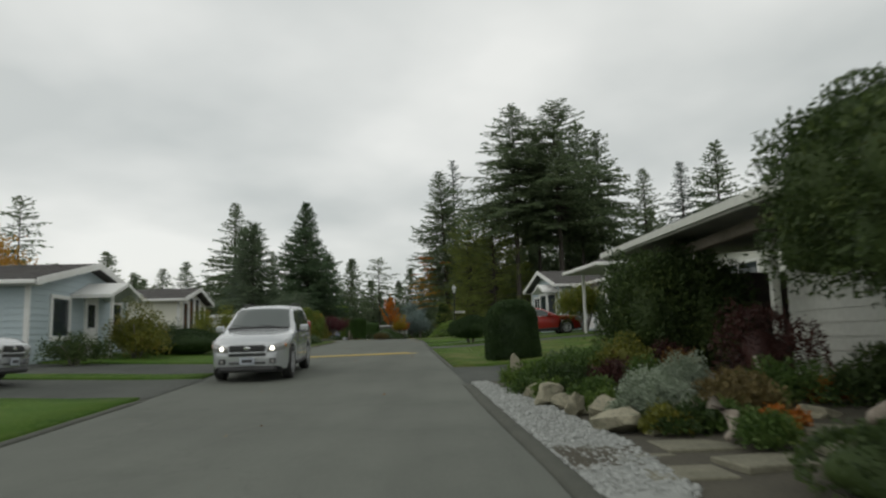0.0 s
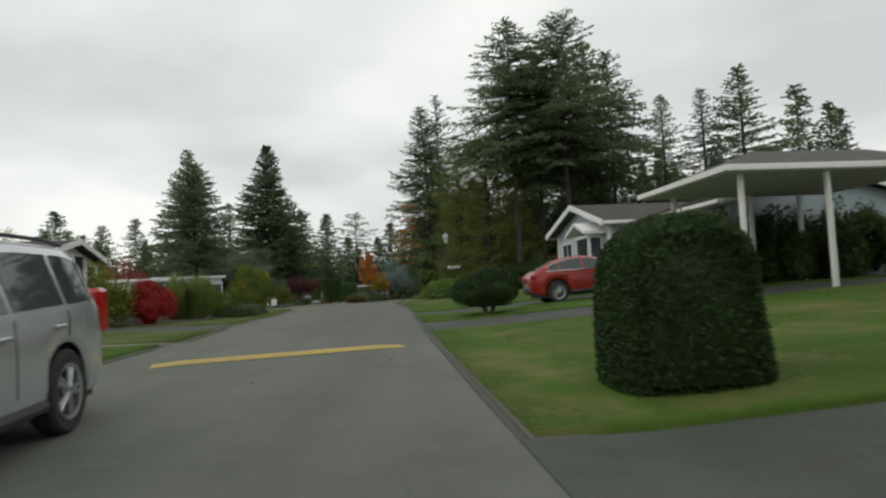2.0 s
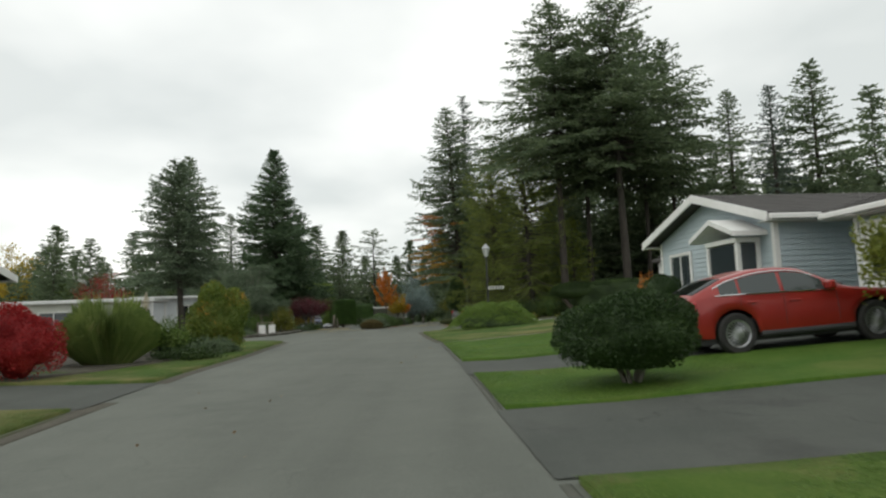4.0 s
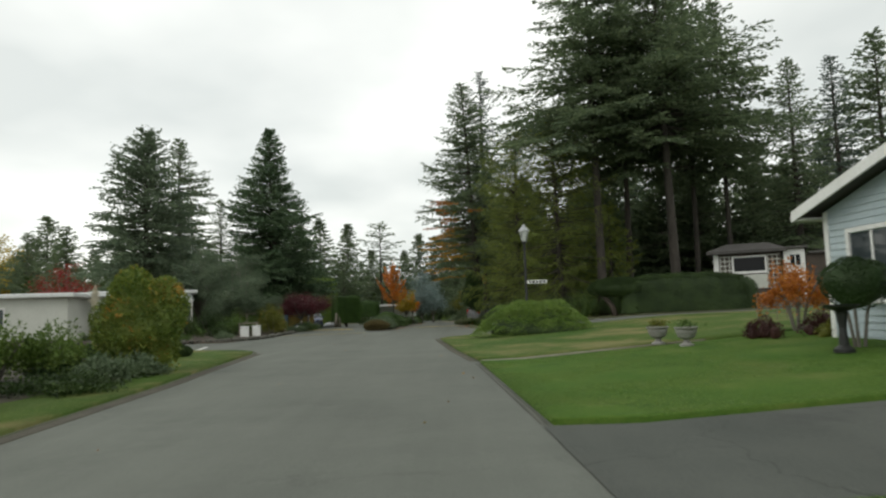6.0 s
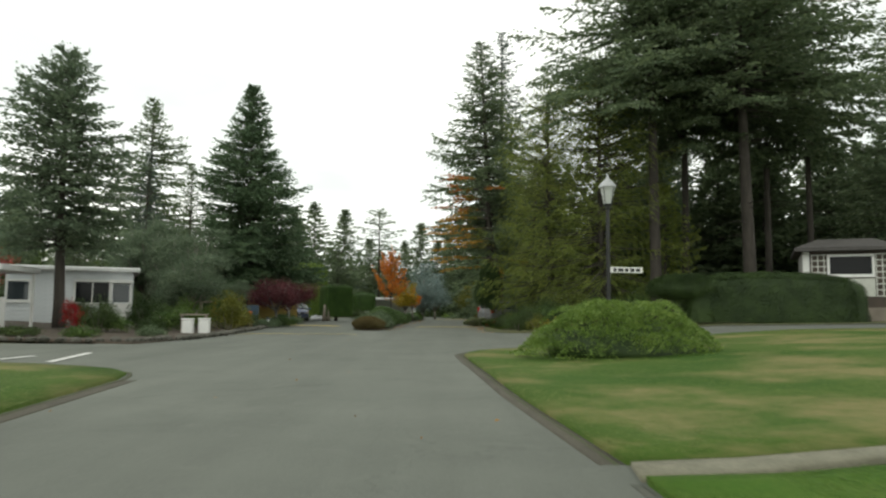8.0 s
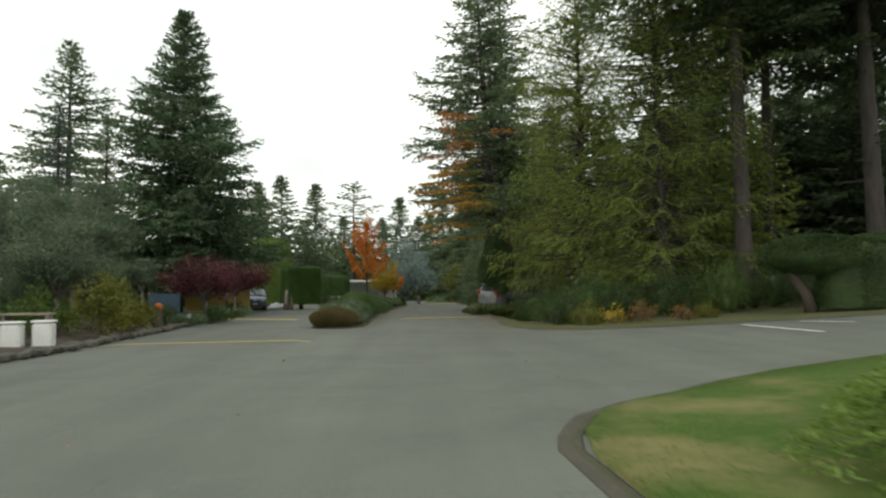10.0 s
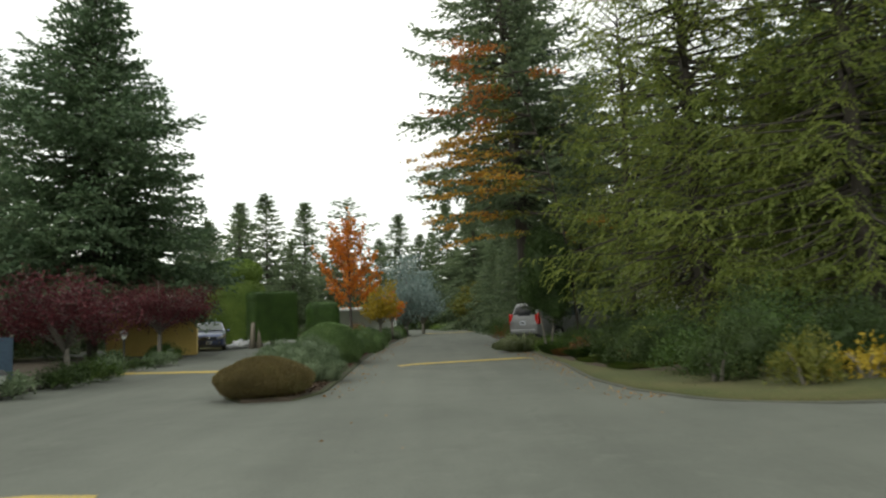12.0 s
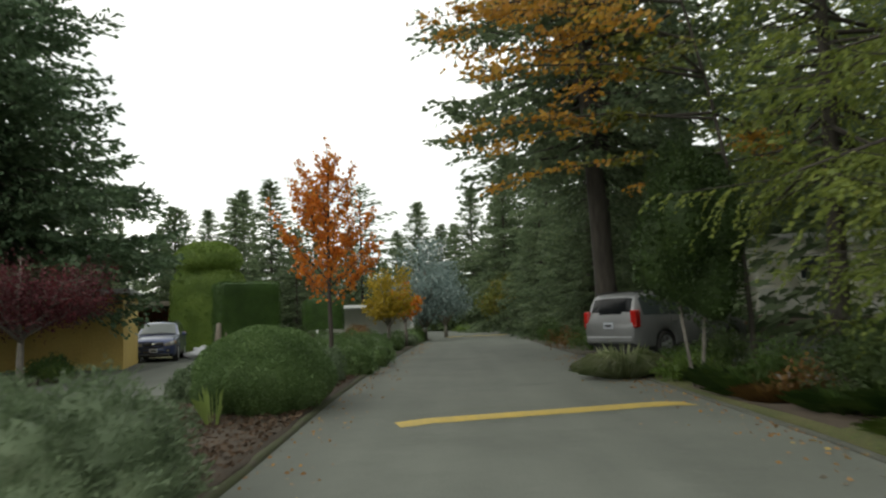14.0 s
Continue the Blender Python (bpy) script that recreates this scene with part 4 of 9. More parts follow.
lawn("lawn_8", lline(21.7, 27.7, -0.1), vline(-22, 21.7, 27.7), "green verge before a white house", False)
lawn("lawn_9", lline(28.6, 32.6, -0.1), vline(-20, 28.6, 33), "grass verge turning yellow at the kerb", True)
left_corner = lline(36.3, 52.6, -0.1, 14) + [(-8.4, 53.4), (-9.2, 54.0), (-10.5, 54.3), (-13, 54.3), (-18, 53.2), (-30, 50)]
lawn("lawn_10", left_corner, [(-20, 36.5), (-21, 38), (-22, 40), (-23, 42), (-24, 43), (-25, 44), (-26, 45), (-27, 46), (-28, 46.5), (-29, 47), (-29.5, 47.5), (-30, 48)], "dry grass corner with shrubs at the street's mouth", True, 16, 50)

# driveways and paths
sheet("driveway_1", rline(14.2, 18.0, -0.02), vline(9, 14.6, 18.4), 0.012, M_DRIVE, 10, 12, "dark asphalt driveway leading to a carport", "driveway")
sheet("driveway_2", rline(27.9, 31.1, -0.02), [(15, 28.3), (15, 32.6)], 0.012, M_DRIVE, 12, 12, "grey asphalt driveway leading to a white carport", "driveway")
sheet("driveway_3", rline(35.3, 38.3, -0.02), [(8.2, 33.6), (8.2, 38.4)], 0.012, M_DRIVE, 10, 12, "grey concrete driveway leading to a garage", "driveway")
sheet("driveway_4", lline(13.0, 16.7, 0.02), vline(-20, 13.0, 16.7), 0.012, M_DRIVE, 10, 12, "grey asphalt driveway with a parked car", "driveway")
sheet("driveway_5", lline(17.9, 21.6, 0.02), vline(-20, 17.9, 21.6), 0.012, M_DRIVE, 10, 12, "grey asphalt driveway beside a grass strip", "driveway")
sheet("driveway_6", lline(32.7, 36.2, 0.02), vline(-20, 33, 36.4), 0.012, M_DRIVE, 10, 12, "grey asphalt driveway with earth at its edge", "driveway")
sheet("path_1", [(-1.45, 46.35), (1.5, 47.0), (4, 47.6), (8, 48.3), (12, 48.4)], [(-1.40, 46.85), (1.5, 47.5), (4, 48.1), (8, 48.8), (12, 48.9)], 0.040, M_SLAB, 4, 30, "narrow worn concrete garden path", "path", 0.06)
sheet("path_2", lline(27.75, 28.5, -0.05), vline(-14, 27.75, 28.5), 0.03, M_SLAB, 8, 6, "narrow worn concrete path to a front door", "path", 0.06)
sheet("driveway_7", rline(92.5, 99.5, -0.02), [(8, 94), (9, 103)], 0.012, M_DRIVE, 10, 12, "asphalt drive under dark trees with a parked van", "driveway")
sheet("driveway_8", [(-14.2, 99), (-15.0, 104), (-15.2, 110)], [(-24, 101), (-24, 106), (-24, 111)], 0.012, M_DRIVE, 8, 12, "gravelly drive where a dark blue car stands", "driveway")

# planting beds
sheet("garden_bed_1", rline(3.0, 14.1, 0.12), vline(9, 3.0, 14.4), 0.03, M_SOIL, 12, 24, "dark soil bed of a rock garden", "garden bed", 0.08, wavy=0.02)
sheet("garden_bed_2", [(-9.6, 36.6), (-8.9, 40), (-8.5, 44), (-8.7, 47), (-10, 50)], [(-15, 36.6), (-15, 40), (-15, 44), (-15, 47), (-15, 50)], 0.065, M_SOIL, 10, 20, "dark shrub bed along the verge", "garden bed", 0.06, wavy=0.015)
sheet("garden_bed_3", lline(62.2, 99, -0.35, 30), [(-34, 62.2), (-30, 70), (-26, 80), (-24, 90), (-24, 99)], 0.05, M_MULCH, 14, 40, "earth of a cottage garden by the street", "garden bed", 0.08, wavy=0.02)
isl_r = [(-6.5, 77.9), (-6.12, 79), (-6.18, 83), (-6.35, 88), (-6.42, 93), (-6.4, 100), (-6.25, 110), (-6.0, 117), (-5.6, 128)]
isl_l = [(-7.3, 77.9), (-7.9, 79), (-8.4, 83), (-9.0, 88), (-9.55, 92.3), (-9.9, 100), (-10.2, 110), (-10, 117), (-9, 128)]
sheet("island_bed", isl_r, isl_l, 0.05, M_MULCH, 8, 60, "bark mulch bed on the planted island", "garden bed", 0.10, wavy=0.015)
sheet("garden_bed_4", rline(99.6, 140, 0.2, 14), vline(12, 99.6, 140, 14), 0.05, M_SOIL, 8, 30, "earth under shrubs along the street", "garden bed", 0.08, wavy=0.02)
# Earth carried over the verge to the kerb; its dark colour imitates tree shade.
sheet("garden_bed_5", [(1.4, 79), (0.0, 80.6), (-0.3, 82.5), (-0.42, 88), (-0.3, 92)], [(9, 79), (9, 82), (9, 84), (8, 88), (6, 92.3)], LAWN + 0.008, M_MULCH, 8, 16, "leaf-strewn earth under the cedars, carried to the kerb as painted shade", "garden bed", 0.05, wavy=0.02)

rng = np.random.default_rng(811)
chip_y = rng.uniform(78.2, 97, 9000)
chip_f = rng.uniform(0.03, 0.97, 9000)
chip_x = np.interp(chip_y, [p[1] for p in isl_r], [p[0] for p in isl_r]) * (1 - chip_f) + np.interp(chip_y, [p[1] for p in isl_l], [p[0] for p in isl_l]) * chip_f
v, f = leaves(np.stack([chip_x, chip_y, land(chip_x, chip_y) + 0.065 + 0.02 * rng.random(9000)], 1), rng.normal(size=(9000, 3)) * np.array([1, 1, 0.25]), 0.075, 0.035, rng, 0.08)
tagged(new("bark_chips", mesh_from("bark_chips", v, f, L_MULCH)), "brown bark chips strewn on the island bed", "mulch", "", "stuff")

# kerbs
band("kerb_1", rline(-20, 14.1, 0.02, 30), 0.22, 0.05, M_KERB, "dark asphalt kerb beside white stones")
band("kerb_2", rline(18.0, 27.8, 0.02, 20), 0.09, 0.026, M_KERB, "dark rolled asphalt kerb along a lawn")
band("kerb_3", rline(31.2, 35.3, 0.02), 0.09, 0.026, M_KERB, "dark rolled asphalt kerb along a grass strip")
band("kerb_4", rline(38.4, 46.3, 0.02, 18), 0.09, 0.026, M_KERB, "dark rolled asphalt kerb along a green lawn")
band("kerb_5", [(x - 0.08, y) for x, y in corner_kerb[:5]] + [(x - 0.03, y + 0.07) for x, y in corner_kerb[5:]], 0.06, 0.012, M_MOSSKERB, "low earthy edge curving round a corner lawn")
band("kerb_6", [(x - 0.05, y - 0.06) for x, y in far_kerb], 0.10, 0.035, M_KERB, "weathered kerb curving along a dry verge")
band("kerb_7", lline(-20, 12.9, 0.0, 24), 0.16, 0.035, M_KERB, "dark rolled asphalt kerb along a verge")
band("kerb_8", lline(21.7, 27.7, 0.0), 0.16, 0.035, M_KERB, "dark rolled asphalt kerb before a white house")
band("kerb_9", lline(28.6, 32.6, 0.0), 0.10, 0.02, M_MOSSKERB, "low earthy edge of a verge")
band("soil_edge_1", lline(28.6, 33.4, 0.10, 12), 0.34, 0.010, M_SOIL, "bare earth washed along a verge", "earth")
band("soil_edge_2", lline(36.0, 52.4, 0.10, 20), 0.26, 0.010, M_SOIL, "bare earth washed along a verge", "earth")
band("soil_edge_3", [(x - 0.12, y) for x, y in corner_kerb[:8]], 0.22, 0.009, M_SOIL, "thin earth along a corner lawn", "earth")
band("kerb_10", [(x + 0.08, y) for x, y in left_corner[:15]] + [(x, y + 0.08) for x, y in left_corner[15:]], 0.07, 0.014, M_MOSSKERB, "low earthy edge round a grass corner")
band("kerb_11", isl_r, 0.11, 0.055, M_MOSSKERB, "mossy kerb of the planted island")
band("kerb_12", isl_l, 0.11, 0.055, M_MOSSKERB, "mossy kerb of the planted island")


def speed_hump(x0, y0, x1, y1, label, half=0.30):
    """A low asphalt hump with a painted yellow top."""
    n, prof = 40, [(-0.42, -0.01), (-0.28, 0.022), (-0.14, 0.042), (0, 0.048), (0.14, 0.042), (0.28, 0.022), (0.42, -0.01)]
    d = Vector((x1 - x0, y1 - y0)).normalized()
    vs = []
    for i in range(n + 1):
        x, y = x0 + (x1 - x0) * i / n, y0 + (y1 - y0) * i / n
        ease = min(1.0, min(i, n - i) / 4)
        for u, w in prof:
            px, py = x - d.y * u, y + d.x * u
            vs.append((px, py, land1(px, py) + (w + 0.01) * ease - 0.01 + 0.012 * (1 - ease) * (abs(u) < 0.3)))
    k = len(prof)
    b = Build()
    b.v, b.f = vs, [(i * k + j, i * k + j + 1, (i + 1) * k + j + 1, (i + 1) * k + j) for i in range(n) for j in range(k - 1)]
    t = thing("speed_hump", Matrix(), label, "speed hump", "yellow speed humps", data=b.mesh("speed_hump", M_ASPHALT, True))
    rng = np.random.default_rng(int(10 * y0))
    vs = []
    for i in range(n + 1):
        x, y = x0 + (x1 - x0) * i / n, y0 + (y1 - y0) * i / n
        ww = half + 0.005 * rng.normal()
        ease = min(1.0, min(i, n - i) / 4)
        for u in np.linspace(-ww, ww, 5):
            px, py = x - d.y * u, y + d.x * u
            w = float(np.interp(u, [p[0] for p in prof], [p[1] for p in prof]))
            vs.append((px, py, land1(px, py) + (w + 0.01) * ease - 0.01 + 0.012 * (1 - ease) + 0.006))
    b = Build()
    b.v, b.f = vs, [(i * 5 + j, i * 5 + j + 1, (i + 1) * 5 + j + 1, (i + 1) * 5 + j) for i in range(n) for j in range(4)]
    part("yellow_stripe", b, M_YELLOW, t, "worn yellow painted stripe")
    return t


speed_hump(-4.85, 23.9, -1.0, 25.1, "low asphalt speed hump with worn yellow stripe")
speed_hump(-11.7, 70.45, -6.75, 71.35, "flat speed hump with thin faded yellow stripe", 0.13)
speed_hump(-13.8, 87.8, -9.8, 86.5, "speed hump across a lane beside the island")
speed_hump(-4.98, 85.9, -0.95, 86.9, "low speed hump with a bright yellow stripe", 0.24)
speed_hump(-4.6, 130, 0.2, 131, "distant speed hump with a pale stripe")


def road_line(x0, y0, x1, y1, w, label, name="road_marking"):
    d = Vector((x1 - x0, y1 - y0)).normalized()
    vs, n = [], 12
    for i in range(n + 1):
        x, y = x0 + (x1 - x0) * i / n, y0 + (y1 - y0) * i / n
        for u in (-w / 2, w / 2):
            px, py = x - d.y * u, y + d.x * u
            vs.append((px, py, land1(px, py) + 0.006))
    b = Build()
    b.v, b.f = vs, [(2 * i, 2 * i + 1, 2 * i + 3, 2 * i + 2) for i in range(n)]
    return tagged(new(name, b.mesh(name, M_WHITELINE)), label, "road marking", "", "structure")


road_line(4.75, 71.9, 4.85, 68.2, 0.16, "worn white stop line across half the side street")
road_line(6.2, 71.7, 6.8, 70.2, 0.12, "short worn white road mark")
road_line(-10.8, 55.2, -11.5, 58.2, 0.16, "worn white stop line across half the side street")
road_line(-11.9, 55.3, -11.9, 56.6, 0.14, "short worn white road mark")


# grass blades on the lawns, thickest beside the street
def blades(name, A, B, count, seed, dry, label, near=5.0, h=0.024):
    rng = np.random.default_rng(seed)
    nv = len(A)
    s = rng.random(count) * (nv - 1)
    i = s.astype(int)
    fr = (s - i)[:, None]
    a, c = A[i] * (1 - fr) + A[i + 1] * fr, B[i] * (1 - fr) + B[i + 1] * fr
    wid = np.linalg.norm(c - a, axis=1)
    t = (rng.random(count) ** 1.3 * np.minimum(near, wid) / wid)[:, None]
    p = a * (1 - t) + c * t
    p = p + (a - c) / wid[:, None] * (0.06 * rng.random(count))[:, None]
    z = land(p[:, 0], p[:, 1]) + LAWN + 0.001
    P = np.concatenate([p, z[:, None]], 1)
    ang = rng.uniform(0, 6.283, count)
    L = h * rng.uniform(0.5, 1.4, count)
    tip = P + np.stack([1.4 * L * np.cos(ang), 1.4 * L * np.sin(ang), 0.38 * L], 1)
    w = np.stack([-np.sin(ang), np.cos(ang), np.zeros(count)], 1) * 0.007
    v = np.stack([P - w, P + w, tip], 1).reshape(-1, 3)
    ob = new(name, mesh_from(name, v, np.arange(3 * count).reshape(-1, 3), M_BLADE_DRY if dry else M_BLADE))
    return tagged(ob, label, "grass", "", "stuff")


for k, (la, lb, dry) in enumerate(lawns):
    cnt = (52000, 14000, 46000, 60000, 20000, 14000, 4000, 12000, 10000, 24000)[k]
    blades("grass", la, lb, cnt, 50 + k, dry, "short dry grass blades" if dry else "short green mown grass blades", 9.0 if k in (0, 2, 3) else 4.0)

# ---- houses ----
def window(parent, m, w, h, cols=1, rows=1, frame_m=None, pane_m=None, trim=0.09, curtain=False):
    """A window lying in local x=0, facing -x, from its lower corner: frame, mullions and panes."""
    frame_m, pane_m = frame_m or M_WHITE, pane_m or M_GLASS
    b = Build()
    for (y0, z0, y1, z1) in ((-trim, -trim, w + trim, 0), (-trim, h, w + trim, h + trim), (-trim, 0, 0, h), (w, 0, w + trim, h)):
        b.box(-0.05, y0, z0, 0.02, y1, z1, 0.006)
    win = part("window", b, frame_m, parent, m=m @ pose(-0.024, 0, 0))
    b = Build().box(-0.075, -trim - 0.02, -trim - 0.03, 0.0, w + trim + 0.02, -trim + 0.01, 0.006)
    part("sill", b, frame_m, win)
    cw, rh = w / cols, h / rows
    pane = Build().box(-0.012, 0.018, 0.018, -0.004, cw - 0.018, rh - 0.018).mesh("pane", pane_m)
    bars = Build()
    for i in range(cols):
        for j in range(rows):
            part("pane", pane, None, win, m=pose(0, i * cw, j * rh))
    for i in range(1, cols):
        bars.box(-0.035, i * cw - 0.025, 0, 0.0, i * cw + 0.025, h, 0.004)
    for j in range(1, rows):
        bars.box(-0.032, 0, j * rh - 0.02, 0.0, w, j * rh + 0.02, 0.004)
    if bars.v:
        part("mullion", bars, frame_m, win)
    if curtain:
        part("curtain", Build().box(0.006, 0.02, 0.02, 0.014, w * 0.45, h - 0.02), M_CURTAIN, win, "pale curtain")
    return win


def boards(wall, m, length, z0, z1, step, material, gable=None):
    """Lapped siding boards on a wall in local x=0 facing -x. gable: (eave height, ridge height) trims them to the roof slope."""
    n = int((z1 - z0) / step)
    full = None
    for i in range(n):
        z = z0 + i * step
        a, c = 0.0, length
        if gable and z + step > gable[0]:
            cut = (z + step - gable[0]) / (gable[1] - gable[0]) * length / 2
            a, c = cut, length - cut
            if c - a < 0.3:
                continue
        vs = [(-0.027, a, z), (-0.027, c, z), (-0.004, c, z + step), (-0.004, a, z + step), (0, a, z), (0, c, z), (0, c, z + step), (0, a, z + step)]
        fs = [(0, 1, 2, 3), (0, 4, 5, 1), (3, 2, 6, 7), (0, 3, 7, 4), (1, 5, 6, 2)]
        if a == 0:
            if full is None:
                full = Build().add([(x, y, q - z) for x, y, q in vs], fs).mesh("board", material)
            part("board", full, None, wall, m=m @ pose(0, 0, z))
        else:
            part("board", Build().add(vs, fs), material, wall, m=m)


def roof_slab(name, parent, p, thick, material, courses=0.0, label=""):
    """A roof face from four corners (eave, eave, ridge, ridge), with courses of shingles stepping up it."""
    p = [Vector(q) for q in p]
    nrm = (p[1] - p[0]).cross(p[3] - p[0]).normalized()
    if nrm.z < 0:
        nrm = -nrm
    b = Build()
    b.add([q - nrm * thick for q in p] + [q for q in p], [(0, 1, 2, 3), (4, 5, 6, 7), (0, 1, 5, 4), (1, 2, 6, 5), (2, 3, 7, 6), (3, 0, 4, 7)])
    roof = part(name, b, material, parent, label)
    if courses:
        rise = (p[3] - p[0]).length
        n = int(rise / courses)
        for i in range(n):
            f0, f1 = i / n, (i + 1) / n
            a, c = p[0].lerp(p[3], f0), p[1].lerp(p[2], f0)
            d, e = p[0].lerp(p[3], f1), p[1].lerp(p[2], f1)
            up = nrm * 0.018
            lo = nrm * 0.004
            part("shingle_course", Build().add([a + up, c + up, e + lo, d + lo, a + lo * 0.5, c + lo * 0.5], [(0, 1, 2, 3), (0, 4, 5, 1)]), material, roof)
    return roof


def gable_house(name, m, W, L, eave, ridge, siding, label, over=0.4, board=0.2, roof_m=None, trim_m=None, board_sides=("front",), soffit=True, wall_base=-0.6, thick=0.10):
    """A low gabled house: gable front in local x=0 facing -x, y from 0 to W, depth L along x."""
    roof_m, trim_m = roof_m or M_SHINGLE, trim_m or M_WHITE
    t = thing(name, m, label, "house")
    mid = W / 2
    poly = [(0, wall_base), (W, wall_base), (W, eave), (mid, ridge), (0, eave)]
    front = part("front_wall", Build().prism(poly, 0.14), siding, t)
    part("back_wall", Build().prism(poly, 0.14, pose(L - 0.14, 0, 0)), siding, t)
    left = part("side_wall", Build().box(0.142, 0, wall_base, L - 0.142, 0.14, eave - 0.002), siding, t)
    right = part("side_wall", Build().box(0.142, W - 0.14, wall_base, L - 0.142, W, eave - 0.002), siding, t)
    if "front" in board_sides:
        boards(front, Matrix(), W, 0.0, ridge, board, siding, (eave, ridge))
    if "left" in board_sides:
        boards(left, pose(L, 0, 0, 0, 0, 90), L, 0.0, eave - 0.05, board, siding)
    if "right" in board_sides:
        boards(right, pose(0, W, 0, 0, 0, -90), L, 0.0, eave - 0.05, board, siding)
    s = (ridge - eave) / mid
    e0 = eave - s * over
    for sgn in (0, 1):
        y_e, y_r = (-over, mid) if sgn == 0 else (W + over, mid)
        roof_slab("roof", t, [(-over, y_e, e0 + 0.16), (L + over, y_e, e0 + 0.16), (L + over, y_r, ridge + 0.16), (-over, y_r, ridge + 0.16)], thick, roof_m, 0.28)
        # rake board and gutter
        yy0, yy1 = (y_e, y_r)
        rk = Build()
        vs = []
        for x in (-over - 0.05, -over - 0.004):
            vs += [(x, yy0, e0 - 0.04), (x, yy1, ridge - 0.04), (x, yy1, ridge + 0.175), (x, yy0, e0 + 0.175)]
        rk.add(vs, [(0, 1, 2, 3), (4, 5, 6, 7), (0, 1, 5, 4), (1, 2, 6, 5), (2, 3, 7, 6), (3, 0, 4, 7)])
        part("rake_board", rk, trim_m, t)
        g = Build()
        ga, gb = (y_e - 0.11, y_e - 0.004) if sgn == 0 else (y_e + 0.004, y_e + 0.11)
        g.box(-over, ga, e0 + 0.0, L + over, gb, e0 + 0.13, 0.02)
        part("gutter", g, trim_m, t)
        if soffit:
            a0, a1 = (y_e, -0.004) if sgn == 0 else (W + 0.004, y_e)
            part("soffit", Build().box(-over, a0, e0 - 0.03, L + over, a1, e0 - 0.012), M_SOFFIT, t)
    for y in (-0.03, W - 0.09):
        part("corner_trim", Build().box(-0.045, y, 0, 0.09, y + 0.12, eave - 0.02, 0.006), trim_m, t)
    part("foundation", Build().box(0.02, 0.02, -0.9, L - 0.02, W - 0.02, -0.02), M_CONCRETE, t)
    return t


def door(parent, m, w=0.9, h=2.03, panel=None, glass=True):
    panel = panel or M_WHITE
    b = Build()
    for (y0, z0, y1, z1) in ((-0.1, 0, 0, h + 0.1), (w, 0, w + 0.1, h + 0.1), (0, h, w, h + 0.1)):
        b.box(-0.05, y0, z0, 0.02, y1, z1, 0.006)
    d = part("door", b, M_WHITE, parent, m=m @ pose(-0.024, 0, 0))
    part("door_leaf", Build().box(-0.025, 0.005, 0.02, 0.015, w - 0.005, h - 0.005, 0.006), panel, d)
    if glass:
        part("pane", Build().box(-0.034, 0.16, h * 0.5, -0.026, w - 0.16, h - 0.2), M_GLASS, d)
    part("handle", Build().tube([(-0.03, w - 0.1, h * 0.48), (-0.085, w - 0.1, h * 0.48)], [0.02, 0.032], 10), M_CHROME, d)
    return d


def garage_door(parent, m, w, h, panels=4):
    b = Build()
    for (y0, z0, y1, z1) in ((-0.12, 0, 0, h + 0.12), (w, 0, w + 0.12, h + 0.12), (0, h, w, h + 0.12)):
        b.box(-0.05, y0, z0, 0.02, y1, z1, 0.006)
    d = part("garage_door", b, M_WHITE, parent, m=m @ pose(-0.024, 0, 0))
    ph = h / panels
    me = Build().box(-0.03, 0.01, 0.008, 0.012, w - 0.01, ph - 0.008, 0.012).mesh("panel", M_OFFWHITE)
    for i in range(panels):
        part("panel", me, None, d, m=pose(0, 0, i * ph))
    return d


def post(parent, x, y, z0, z1, s=0.1, material=None, name="post"):
    return part(name, Build().box(x - s / 2, y - s / 2, z0, x + s / 2, y + s / 2, z1, 0.008), material or M_WHITE, parent)


# house 1: low house with a deep flat-roofed carport
g1 = land1(6, 12)
h1 = thing("bungalow", pose(4.0, 0, 0), "low white bungalow with a deep shaded carport", "house")


def rz1(y):
    return 2.72 + 0.027 * y


b = Build()
vs = []
for y in (4.5, 17.3):
    vs += [(0.0, y, rz1(y) - 0.02), (6.5, y, rz1(y) + 0.2), (6.5, y, rz1(y) + 0.3), (0.0, y, rz1(y) + 0.08)]
b.add(vs, [(0, 1, 2, 3), (7, 6, 5, 4), (0, 4, 5, 1), (1, 5, 6, 2), (2, 6, 7, 3), (3, 7, 4, 0)])
part("roof", b, M_ROOFUNDER, h1, "flat roof with grey boarded underside")
b = Build()
for x0, x1, up in ((-0.06, -0.004, 0.0), (-0.13, -0.062, -0.05)):
    vs = []
    for y in (4.45, 17.35):
        vs += [(x0, y, rz1(y) - 0.06 - up * 0.6), (x1, y, rz1(y) - 0.06 - up * 0.6), (x1, y, rz1(y) + 0.095), (x0, y, rz1(y) + 0.095)]
    b.add(vs, [(0, 1, 2, 3), (7, 6, 5, 4), (0, 4, 5, 1), (1, 5, 6, 2), (2, 6, 7, 3), (3, 7, 4, 0)])
part("fascia", b, M_OFFWHITE, h1, "white fascia and gutter")
vs = []
for x in (-0.06, 6.55):
    zz = rz1(17.3) + 0.034 * x
    vs += [(x, 17.304, zz - 0.06), (x, 17.37, zz - 0.06), (x, 17.37, zz + 0.1), (x, 17.304, zz + 0.1)]
part("fascia", Build().add(vs, [(0, 1, 2, 3), (7, 6, 5, 4), (0, 4, 5, 1), (1, 5, 6, 2), (2, 6, 7, 3), (3, 7, 4, 0)]), M_OFFWHITE, h1, "white fascia board")
post(h1, 0.62, 16.6, land1(4.6, 16.75) - 0.1, rz1(16.7), 0.14, M_WOOD)
